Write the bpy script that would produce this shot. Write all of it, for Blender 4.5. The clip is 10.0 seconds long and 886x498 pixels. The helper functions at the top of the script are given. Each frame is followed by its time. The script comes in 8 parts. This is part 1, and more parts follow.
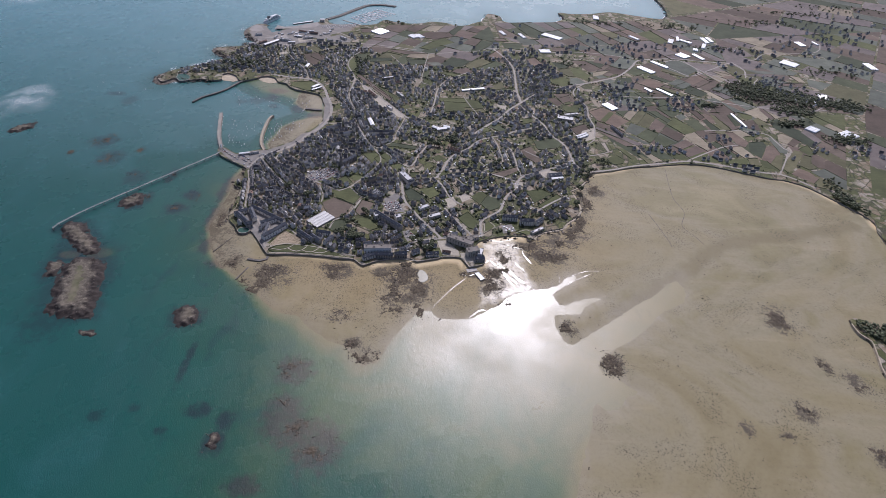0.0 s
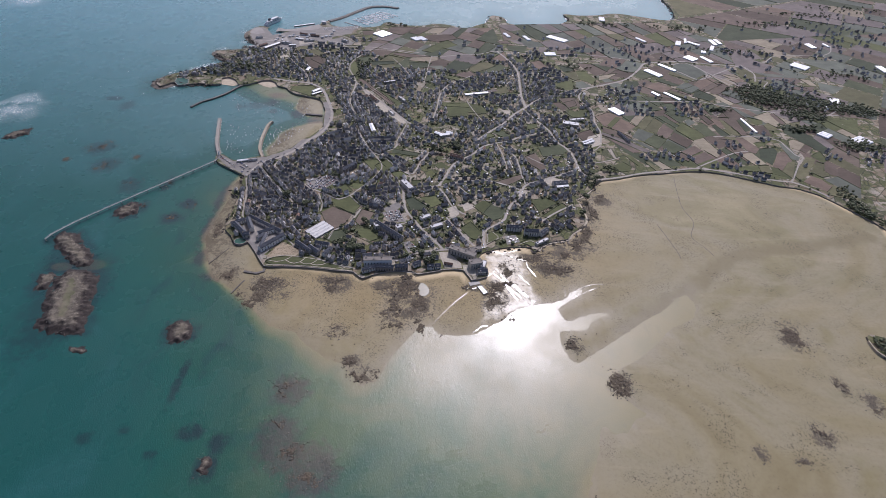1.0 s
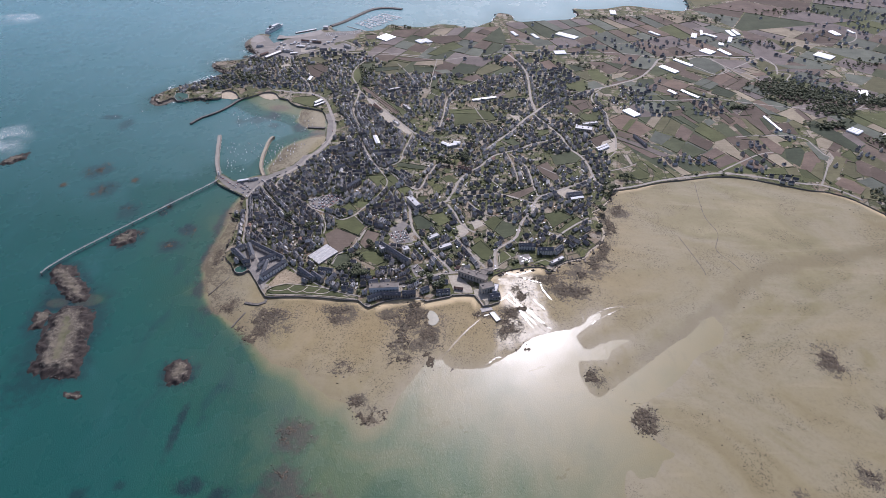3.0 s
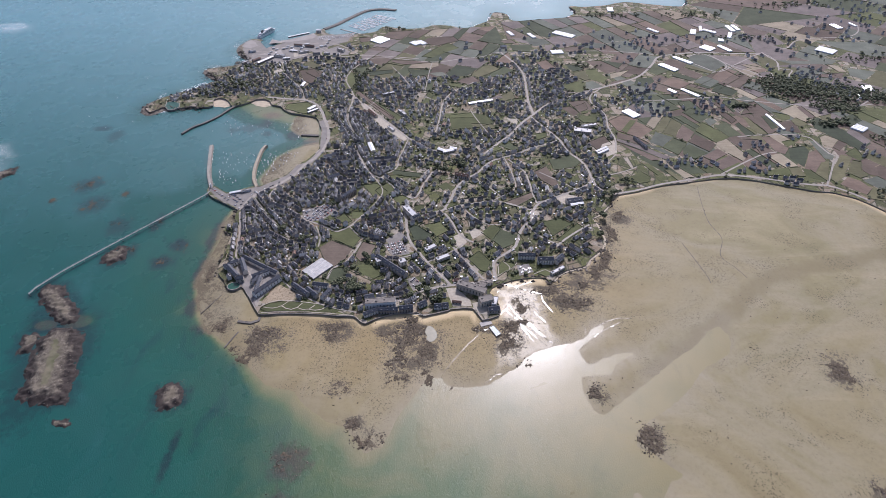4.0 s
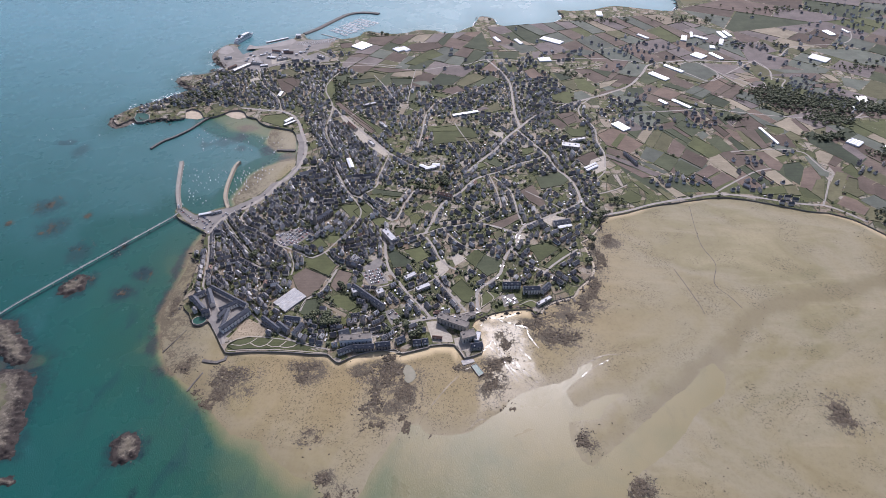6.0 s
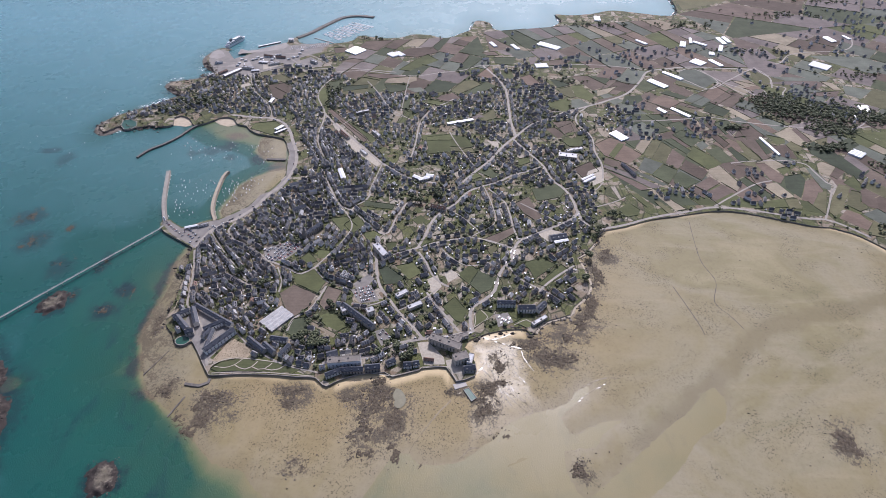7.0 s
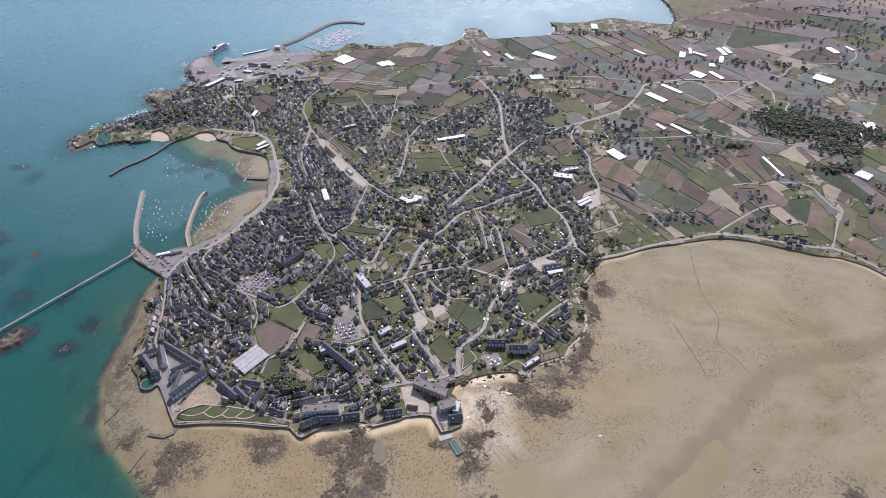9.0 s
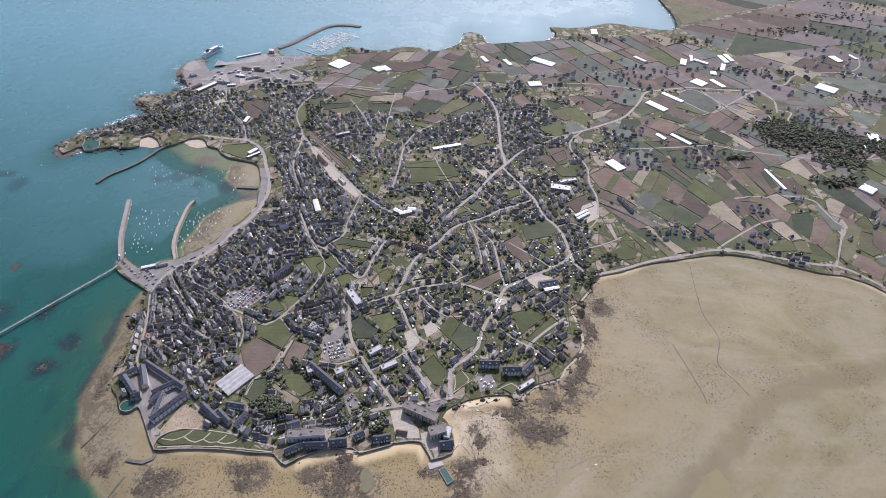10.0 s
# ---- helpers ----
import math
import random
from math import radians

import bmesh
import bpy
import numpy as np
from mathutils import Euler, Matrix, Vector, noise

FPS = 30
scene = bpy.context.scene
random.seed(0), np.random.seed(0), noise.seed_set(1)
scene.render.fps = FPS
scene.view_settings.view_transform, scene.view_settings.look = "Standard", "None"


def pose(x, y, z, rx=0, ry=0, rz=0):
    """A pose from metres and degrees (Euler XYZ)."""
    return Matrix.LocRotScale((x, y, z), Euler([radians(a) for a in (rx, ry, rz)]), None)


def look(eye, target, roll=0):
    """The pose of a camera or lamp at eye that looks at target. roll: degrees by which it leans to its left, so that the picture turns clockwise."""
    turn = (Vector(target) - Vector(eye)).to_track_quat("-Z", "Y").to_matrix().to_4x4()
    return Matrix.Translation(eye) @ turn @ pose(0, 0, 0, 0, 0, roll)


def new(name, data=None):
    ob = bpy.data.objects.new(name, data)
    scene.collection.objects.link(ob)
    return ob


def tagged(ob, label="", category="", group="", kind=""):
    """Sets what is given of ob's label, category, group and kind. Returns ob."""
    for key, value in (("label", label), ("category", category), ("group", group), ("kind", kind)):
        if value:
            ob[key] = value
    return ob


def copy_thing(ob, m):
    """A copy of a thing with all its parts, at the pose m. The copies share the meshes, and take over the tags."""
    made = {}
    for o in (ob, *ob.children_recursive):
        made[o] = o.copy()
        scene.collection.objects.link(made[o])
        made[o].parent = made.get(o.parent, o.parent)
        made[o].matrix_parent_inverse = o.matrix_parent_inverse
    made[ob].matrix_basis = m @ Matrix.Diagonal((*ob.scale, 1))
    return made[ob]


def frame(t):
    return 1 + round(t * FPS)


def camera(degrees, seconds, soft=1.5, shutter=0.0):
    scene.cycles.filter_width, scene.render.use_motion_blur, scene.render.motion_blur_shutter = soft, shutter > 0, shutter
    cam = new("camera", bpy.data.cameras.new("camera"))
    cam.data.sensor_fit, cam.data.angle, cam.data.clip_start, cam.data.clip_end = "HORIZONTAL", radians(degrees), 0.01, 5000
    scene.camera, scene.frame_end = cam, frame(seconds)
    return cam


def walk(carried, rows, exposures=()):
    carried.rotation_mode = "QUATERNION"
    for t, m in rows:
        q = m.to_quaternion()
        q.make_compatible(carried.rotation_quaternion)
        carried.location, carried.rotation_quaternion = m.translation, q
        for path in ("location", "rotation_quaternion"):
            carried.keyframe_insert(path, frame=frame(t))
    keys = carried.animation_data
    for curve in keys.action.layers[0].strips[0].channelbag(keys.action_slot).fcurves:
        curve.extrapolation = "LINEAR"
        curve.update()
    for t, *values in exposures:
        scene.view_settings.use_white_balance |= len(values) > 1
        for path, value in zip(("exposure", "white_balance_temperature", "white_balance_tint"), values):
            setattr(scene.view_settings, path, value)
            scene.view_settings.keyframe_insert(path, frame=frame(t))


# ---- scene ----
cam = camera(78.0, 10.0, soft=0.62)
# t, x, y, z, yaw, pitch, roll
ROWS = [
    (0.0, 0.0, 0.0, 585.52, 0.0, -39.68, 3.21), (0.5, 1.16, 16.43, 584.74, 0.21, -39.62, 3.25),
    (1.0, 2.15, 33.41, 585.12, 0.53, -39.80, 2.96), (1.5, 3.03, 49.96, 586.34, 1.00, -39.90, 2.43),
    (2.0, 4.02, 66.94, 588.32, 1.48, -40.18, 1.75), (2.5, 5.34, 83.64, 590.71, 1.92, -40.43, 0.94),
    (4.0, 11.34, 132.18, 597.0, 2.51, -41.00, -1.02), (4.5, 14.45, 149.63, 599.11, 1.93, -41.17, -1.38),
    (5.0, 18.03, 166.96, 600.89, 1.60, -41.26, -1.27), (5.5, 21.7, 184.78, 602.53, 1.51, -41.40, -0.78),
    (7.0, 31.7, 240.22, 606.58, 0.84, -41.60, 0.02), (7.5, 34.7, 258.96, 608.25, 0.81, -41.53, -0.18),
    (8.0, 37.63, 277.34, 609.94, 0.76, -41.65, -0.02), (8.5, 40.82, 295.67, 611.52, 0.55, -41.83, 0.32),
    (9.0, 44.24, 313.7, 612.75, 0.28, -41.91, 0.62), (9.5, 47.84, 331.42, 613.52, 0.11, -42.09, 0.95),
    (10.0, 51.56, 348.81, 614.12, 0.06, -41.96, 1.23),
]
walk(cam, [(t, pose(x, y, z, 90 + pitch, 0, yaw) @ pose(0, 0, 0, 0, 0, roll)) for t, x, y, z, yaw, pitch, roll in ROWS],
     exposures=[(0.0, -0.19, 5780, 22), (2.5, -0.0, 5780, 22), (4.0, 0.14, 5780, 22), (7.0, 0.2, 5780, 22), (10.0, 0.28, 5780, 22)])

# ---- light: a high hazy sun ahead of the aircraft ----
SUN_UP, SUN_SIDE = 44.5, 9.3
world = bpy.data.worlds.new("sky")
scene.world = world
world.use_nodes = True
sky = world.node_tree.nodes.new("ShaderNodeTexSky")
sky.sky_type, sky.sun_disc = "NISHITA", False
sky.sun_elevation, sky.sun_rotation = radians(SUN_UP), radians(SUN_SIDE)
sky.air_density, sky.dust_density, sky.altitude = 1.0, 5.0, 300
world.node_tree.links.new(sky.outputs[0], world.node_tree.nodes["Background"].inputs[0])
world.node_tree.nodes["Background"].inputs[1].default_value = 0.12
sun = new("sun", bpy.data.lights.new("sun", "SUN"))
sun.data.energy, sun.data.angle, sun.data.color = 4.0, radians(0.6), (1.0, 0.965, 0.91)
sun.matrix_world = look((0, 0, 900), (-math.sin(radians(SUN_SIDE)), -math.cos(radians(SUN_SIDE)), 900 - math.tan(radians(SUN_UP))))

LAND = 4.0
rng = random.Random(7)


# ---- materials ----
class Mat:
    """A small builder for node materials in world or object coordinates."""

    def __init__(self, name, rough=0.8, metal=0.0, spec=0.4, space="world"):
        self.m = bpy.data.materials.new(name)
        self.m.use_nodes = True
        self.t = self.m.node_tree
        self.b = self.t.nodes["Principled BSDF"]
        self.b.inputs["Roughness"].default_value = rough
        self.b.inputs["Metallic"].default_value = metal
        self.b.inputs["Specular IOR Level"].default_value = spec
        if space == "world":
            self.co = self.t.nodes.new("ShaderNodeNewGeometry").outputs["Position"]
        else:
            self.co = self.t.nodes.new("ShaderNodeTexCoord").outputs["Object"]

    def put(self, socket, value):
        if isinstance(value, (int, float)):
            socket.default_value = value
        elif isinstance(value, tuple):
            socket.default_value = (*value, 1.0) if len(value) == 3 and socket.type == "RGBA" else value
        else:
            self.t.links.new(value, socket)

    def noise(self, scale, detail=4.0, rough=0.55, co=None, warp=0.0):
        n = self.t.nodes.new("ShaderNodeTexNoise")
        n.inputs["Scale"].default_value, n.inputs["Detail"].default_value = scale, detail
        n.inputs["Roughness"].default_value, n.inputs["Distortion"].default_value = rough, warp
        self.t.links.new(co or self.co, n.inputs["Vector"])
        return n.outputs["Fac"]

    def cells(self, scale, out="Color", feature="F1", co=None, jitter=1.0):
        n = self.t.nodes.new("ShaderNodeTexVoronoi")
        n.feature = feature
        n.inputs["Scale"].default_value, n.inputs["Randomness"].default_value = scale, jitter
        self.t.links.new(co or self.co, n.inputs["Vector"])
        return n.outputs[out]

    def turned(self, angle, scale=(1, 1, 1), co=None):
        n = self.t.nodes.new("ShaderNodeMapping")
        n.inputs["Rotation"].default_value, n.inputs["Scale"].default_value = (0, 0, radians(angle)), scale
        self.t.links.new(co or self.co, n.inputs["Vector"])
        return n.outputs[0]

    def ramp(self, fac, *stops, step=False):
        n = self.t.nodes.new("ShaderNodeValToRGB")
        n.color_ramp.interpolation = "CONSTANT" if step else "LINEAR"
        for k, (at, c) in enumerate(stops):
            e = n.color_ramp.elements[k] if k < 2 else n.color_ramp.elements.new(at)
            e.position, e.color = at, (*c, 1) if isinstance(c, tuple) else (c, c, c, 1)
        self.put(n.inputs[0], fac)
        return n.outputs[0]

    def mix(self, fac, a, b, kind="MIX"):
        n = self.t.nodes.new("ShaderNodeMix")
        n.data_type, n.blend_type = "RGBA", kind
        self.put(n.inputs[0], fac), self.put(n.inputs[6], a), self.put(n.inputs[7], b)
        return n.outputs[2]

    def math(self, op, a, b=0.0):
        n = self.t.nodes.new("ShaderNodeMath")
        n.operation = op
        self.put(n.inputs[0], a), self.put(n.inputs[1], b)
        return n.outputs[0]

    def attr(self, name):
        n = self.t.nodes.new("ShaderNodeAttribute")
        n.attribute_name = name
        return n.outputs["Fac"]

    def each(self):
        return self.t.nodes.new("ShaderNodeObjectInfo").outputs["Random"]

    def island(self):
        return self.t.nodes.new("ShaderNodeNewGeometry").outputs["Random Per Island"]

    def bump(self, height, strength=0.4, distance=1.0):
        n = self.t.nodes.new("ShaderNodeBump")
        n.inputs["Strength"].default_value, n.inputs["Distance"].default_value = strength, distance
        self.put(n.inputs["Height"], height)
        self.t.links.new(n.outputs[0], self.b.inputs["Normal"])

    def done(self, colour, rough=None):
        self.put(self.b.inputs["Base Color"], colour)
        if rough is not None:
            self.put(self.b.inputs["Roughness"], rough)
        return self.m


def grey(v):
    return (v, v, v)


def make_sand():
    a = Mat("tidal_sand", 0.5, spec=0.35)
    big, fine = a.noise(0.0034, 5, 0.55, warp=1.6), a.noise(0.2, 6, 0.7)
    c = a.ramp(big, (0.32, (0.154, 0.124, 0.054)), (0.43, (0.196, 0.165, 0.087)), (0.51, (0.208, 0.181, 0.109)), (0.6, (0.173, 0.147, 0.070)), (0.72, (0.237, 0.204, 0.109)))
    streak = a.noise(0.022, 6, 0.62, a.turned(-48, (0.22, 1.5, 1)), 1.0)
    c = a.mix(a.ramp(streak, (0.54, 0.0), (0.74, 0.4)), c, (0.283, 0.24, 0.153))
    c = a.mix(a.ramp(streak, (0.26, 0.35), (0.4, 0.0)), c, (0.144, 0.117, 0.061))
    green = a.noise(0.009, 6, 0.7, a.turned(60, (0.5, 1.2, 1)), 0.5)
    c = a.mix(a.ramp(green, (0.54, 0.0), (0.7, 0.6)), c, (0.134, 0.122, 0.052))
    c = a.mix(a.math("MULTIPLY", a.attr("channel"), 0.75), c, (0.142, 0.117, 0.056))
    gold = a.attr("shore")
    c = a.mix(a.math("MULTIPLY", gold, 0.75), c, (0.228, 0.166, 0.07))
    c = a.mix(a.math("MULTIPLY", a.ramp(fine, (0.32, 0.5), (0.52, 0.0)), 0.5), c, (0.103, 0.078, 0.040))
    speck = a.noise(0.4, 4, 0.75)
    patch = a.math("ADD", a.noise(0.016, 4, 0.6), a.math("MULTIPLY", gold, 0.19))
    w = a.math("MULTIPLY", a.ramp(speck, (0.545, 0.0), (0.59, 1.0)), a.ramp(patch, (0.49, 0.0), (0.6, 1.0)))
    c = a.mix(a.math("MULTIPLY", w, 0.75), c, (0.046, 0.036, 0.017))
    rocky = a.math("ADD", a.noise(0.33, 8, 0.8, warp=0.4), a.math("MULTIPLY", a.math("MULTIPLY", a.attr("weedy"), a.ramp(a.noise(0.045, 6, 0.7, warp=0.8), (0.38, 0.2), (0.62, 1.3))), 0.24))
    stony = a.ramp(rocky, (0.6, 0.0), (0.7, 0.9))
    c = a.mix(stony, c, a.ramp(a.noise(0.9, 4, 0.7), (0.35, (0.031, 0.026, 0.020)), (0.7, (0.118, 0.098, 0.071))))
    dry = a.attr("dry")
    c = a.mix(a.ramp(dry, (0.03, 0.4), (0.32, 0.0)), c, (0.124, 0.1, 0.054))
    c = a.mix(a.ramp(dry, (0.7, 0.0), (1.0, 0.85)), c, (0.5, 0.39, 0.22))
    a.bump(a.noise(0.16, 6, 0.65, a.turned(35, (1, 0.5, 1))), 0.13, 0.6)
    film = a.ramp(a.noise(0.035, 6, 0.7, a.turned(20, (1, 0.4, 1)), 1.5), (0.44, 0.0), (0.5, 1.0), (0.56, 0.0))
    film = a.math("MULTIPLY", film, a.ramp(dry, (0.1, 1.0), (0.62, 0.15), (0.7, 0.0)))
    pools = a.math("MULTIPLY", a.attr("soaked"), a.ramp(a.noise(0.12, 6, 0.7, warp=1.2), (0.25, 0.35), (0.5, 1.0)))
    rough = a.math("SUBTRACT", a.ramp(a.math("ADD", dry, a.math("MULTIPLY", streak, 0.3)), (0.12, 0.5), (0.5, 0.72)), a.math("MAXIMUM", a.math("MULTIPLY", film, 0.1), a.math("MULTIPLY", pools, 0.31)))
    return a.done(c, a.math("MAXIMUM", rough, stony))


def make_water():
    a = Mat("sea_water", 0.34, spec=0.32)
    d, calm = a.attr("sea_tone"), a.attr("calm")
    wob = a.math("MULTIPLY", a.math("SUBTRACT", a.noise(0.011, 5, 0.6, warp=0.6), 0.5), a.ramp(d, (0.65, 0.42), (0.82, 0.05)))
    d2 = a.math("ADD", d, wob)
    # last stop is far-sea haze painted into the colour, not depth
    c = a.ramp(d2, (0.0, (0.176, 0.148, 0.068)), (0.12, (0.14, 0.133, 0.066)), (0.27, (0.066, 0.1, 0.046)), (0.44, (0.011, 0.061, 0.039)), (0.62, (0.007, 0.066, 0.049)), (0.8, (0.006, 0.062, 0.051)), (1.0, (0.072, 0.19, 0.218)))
    weed = a.noise(0.02, 8, 0.72, a.turned(12, (1.3, 0.6, 1)), 0.8)
    shallow = a.ramp(d, (0.3, 0.2), (0.5, 1.0), (0.7, 0.5), (0.8, 0.0))
    c = a.mix(a.math("MULTIPLY", a.ramp(weed, (0.53, 0.0), (0.68, 0.75)), shallow), c, (0.006, 0.034, 0.036))
    reef = a.math("ADD", a.noise(0.07, 9, 0.78, warp=0.4), a.math("MULTIPLY", a.attr("reef"), 0.34))
    bed = a.mix(a.ramp(a.noise(0.3, 6, 0.75), (0.35, 0.0), (0.65, 1.0)), (0.045, 0.034, 0.02), (0.15, 0.11, 0.066))
    c = a.mix(a.math("MULTIPLY", a.ramp(reef, (0.64, 0.0), (0.84, 0.9)), a.math("MULTIPLY", a.ramp(a.attr("reef"), (0.0, 0.0), (0.3, 1.0)), a.ramp(d, (0.6, 1.0), (0.84, 0.6)))), c, a.mix(a.ramp(d, (0.22, 0.0), (0.46, 1.0)), bed, (0.006, 0.022, 0.025)))
    waves = a.noise(0.8, 4, 0.65, a.turned(25, (1, 0.5, 1)))
    swell = a.math("MULTIPLY", a.noise(0.22, 3, 0.5, a.turned(-20, (1, 0.45, 1))), 0.5)
    a.bump(a.math("MULTIPLY", a.math("ADD", waves, swell), a.math("MULTIPLY", a.ramp(d, (0.0, 0.3), (0.35, 0.62), (0.78, 0.6), (0.84, 1.0)), a.ramp(calm, (0.0, 1.0), (1.0, 0.4)))), 0.4, 1.2)
    rough = a.math("ADD", a.ramp(a.noise(0.012, 4, 0.6), (0.35, 0.22), (0.65, 0.33)), a.ramp(d, (0.02, 0.07), (0.4, 0.0)))
    return a.done(c, a.math("MULTIPLY", rough, a.ramp(calm, (0.0, 1.0), (1.0, 0.72))))


def make_plots():
    a = Mat("garden_plots", 0.85, spec=0.25)
    v1, v2 = a.cells(0.055, co=a.turned(28, (1, 0.6, 1))), a.cells(0.11, co=a.turned(-15, (0.7, 1, 1)))
    pick = a.t.nodes.new("ShaderNodeSeparateColor")
    a.t.links.new(v1, pick.inputs[0])
    pick2 = a.t.nodes.new("ShaderNodeSeparateColor")
    a.t.links.new(v2, pick2.inputs[0])
    c = a.ramp(pick.outputs[0], (0.0, (0.07, 0.082, 0.03)), (0.2, (0.09, 0.1, 0.038)), (0.36, (0.2, 0.165, 0.12)), (0.5, (0.062, 0.07, 0.032)), (0.62, (0.27, 0.235, 0.185)), (0.78, (0.085, 0.098, 0.036)), (0.9, (0.31, 0.285, 0.245)), step=True)
    c2 = a.ramp(pick2.outputs[1], (0.0, (0.07, 0.082, 0.03)), (0.22, (0.095, 0.106, 0.038)), (0.42, (0.25, 0.22, 0.175)), (0.62, (0.08, 0.09, 0.04)), (0.76, (0.3, 0.275, 0.235)), (0.88, (0.17, 0.13, 0.09)), step=True)
    c = a.mix(a.ramp(a.noise(0.03, 3), (0.4, 0.0), (0.6, 1.0)), c, c2)
    edge = a.cells(0.055, "Distance", "DISTANCE_TO_EDGE", a.turned(28, (1, 0.6, 1)))
    c = a.mix(a.ramp(edge, (0.015, 0.8), (0.06, 0.0)), c, (0.025, 0.032, 0.014))
    c = a.mix(0.7, c, a.ramp(a.noise(0.45, 7, 0.8), (0.32, (0.3, 0.28, 0.25)), (0.68, (1.3, 1.22, 1.1))), "MULTIPLY")
    c = a.mix(a.ramp(a.noise(0.9, 3, 0.6), (0.62, 0.0), (0.7, 0.6)), c, (0.3, 0.255, 0.19))
    a.bump(a.noise(0.8, 4), 0.5, 0.6)
    return a.done(c)


def make_field(name, c1, c2, c3):
    a = Mat(name, 0.9, spec=0.2)
    r = a.each()
    c = a.ramp(r, (0.0, c1), (0.5, c2), (1.0, c3))
    c = a.mix(0.6, c, a.ramp(a.noise(0.025, 6, 0.65), (0.3, 0.55), (0.7, 1.25)), "MULTIPLY")
    rows = a.noise(0.5, 2, 0.5, a.turned(-38, (0.03, 1, 1)))
    c = a.mix(0.22, c, a.ramp(rows, (0.35, 0.6), (0.65, 1.2)), "MULTIPLY")
    c = a.mix(0.35, c, a.ramp(a.noise(0.35, 5, 0.75), (0.3, 0.6), (0.7, 1.3)), "MULTIPLY")
    a.bump(rows, 0.15, 0.3)
    return a.done(c)


def make_plain(name, c1, c2, rough=0.8, scale=0.3, spec=0.3, each=False, metal=0.0, island=False, bump=0.2):
    a = Mat(name, rough, metal, spec)
    c = a.ramp(a.noise(scale, 5, 0.6), (0.3, c1), (0.7, c2))
    if each or island:
        c = a.mix(0.8, c, a.ramp(a.each() if each else a.island(), (0.0, grey(0.55)), (0.5, grey(0.9)), (1.0, grey(1.35))), "MULTIPLY")
    a.bump(a.noise(scale * 5, 4), bump, 0.3)
    return a.done(c)


def make_roof(name, island):
    a = Mat(name, 0.5, spec=0.35)
    r = a.island() if island else a.each()
    c = a.ramp(r, (0.0, (0.066, 0.065, 0.069)), (0.3, (0.1, 0.099, 0.104)), (0.55, (0.145, 0.143, 0.148)), (0.72, (0.082, 0.081, 0.085)), (0.8, (0.21, 0.205, 0.202)), (0.9, (0.34, 0.335, 0.325)), (0.985, (0.24, 0.15, 0.11)), step=True)
    c = a.mix(0.5, c, a.ramp(a.noise(0.9, 5, 0.7), (0.3, 0.6), (0.7, 1.3)), "MULTIPLY")
    a.bump(a.noise(3.0, 3), 0.25, 0.1)
    return a.done(c)


def make_wall(name, island):
    a = Mat(name, 0.85, spec=0.25)
    r = a.island() if island else a.each()
    c = a.ramp(r, (0.0, (0.62, 0.58, 0.52)), (0.35, (0.36, 0.33, 0.29)), (0.55, (0.7, 0.69, 0.66)), (0.7, (0.24, 0.22, 0.2)), (0.85, (0.5, 0.46, 0.39)), step=True)
    c = a.mix(0.4, c, a.ramp(a.noise(0.6, 5, 0.65), (0.3, 0.65), (0.7, 1.1)), "MULTIPLY")
    return a.done(c)


SAND, WATER, PLOTS = make_sand(), make_water(), make_plots()
FIELD = {
    "b": make_field("ploughed_soil", (0.082, 0.063, 0.049), (0.106, 0.082, 0.064), (0.138, 0.109, 0.085)),
    "g": make_field("pasture", (0.066, 0.074, 0.034), (0.082, 0.09, 0.04), (0.1, 0.108, 0.048)),
    "d": make_field("young_crop", (0.046, 0.056, 0.035), (0.062, 0.072, 0.042), (0.08, 0.09, 0.05)),
    "o": make_field("tilled_mauve_soil", (0.118, 0.092, 0.076), (0.136, 0.103, 0.082), (0.16, 0.118, 0.088)),
    "q": make_field("rough_grass", (0.095, 0.092, 0.05), (0.115, 0.11, 0.06), (0.135, 0.126, 0.07)),
    "p": make_field("stubble", (0.21, 0.175, 0.125), (0.245, 0.21, 0.15), (0.29, 0.25, 0.178)),
    # crop and soil tones paled and greyed to stand in for distance haze
    "c": make_field("hazed_grey_green_crop", (0.092, 0.1, 0.08), (0.11, 0.12, 0.095), (0.13, 0.14, 0.11)),
    "m": make_field("hazed_mauve_soil", (0.135, 0.114, 0.104), (0.155, 0.132, 0.12), (0.18, 0.155, 0.138)),
    "k": make_field("dry_tan_earth", (0.29, 0.235, 0.165), (0.3, 0.245, 0.17), (0.31, 0.25, 0.175)),
    "a": make_plain("port_concrete", (0.2, 0.185, 0.168), (0.29, 0.27, 0.245), 0.85, 0.04),
    "s": make_plain("gravel", (0.27, 0.238, 0.19), (0.39, 0.352, 0.285), 0.9, 0.25),
    "t": make_plain("tarmac_yard", (0.135, 0.125, 0.113), (0.215, 0.198, 0.178), 0.85, 0.06),
}
ASPHALT = make_plain("road_asphalt", (0.2, 0.18, 0.155), (0.29, 0.262, 0.225), 0.75, 0.12)
DARKSTONE = make_plain("dark_rubble_masonry", (0.075, 0.068, 0.06), (0.16, 0.145, 0.128), 0.85, 0.25, bump=0.5)
SEAWALL = make_plain("granite_masonry", (0.17, 0.15, 0.13), (0.3, 0.27, 0.235), 0.8, 0.25)
TANSTONE = make_plain("tan_granite", (0.24, 0.2, 0.145), (0.37, 0.315, 0.235), 0.85, 0.2)
QUAY = make_plain("quay_paving", (0.27, 0.25, 0.23), (0.38, 0.355, 0.32), 0.75, 0.1)
CLIFF = make_plain("crumbling_sandy_bank", (0.28, 0.235, 0.17), (0.44, 0.38, 0.285), 0.9, 0.3)
RUNNEL = make_plain("wet_runnel_sand", (0.055, 0.046, 0.03), (0.1, 0.083, 0.054), 0.5, 0.2)
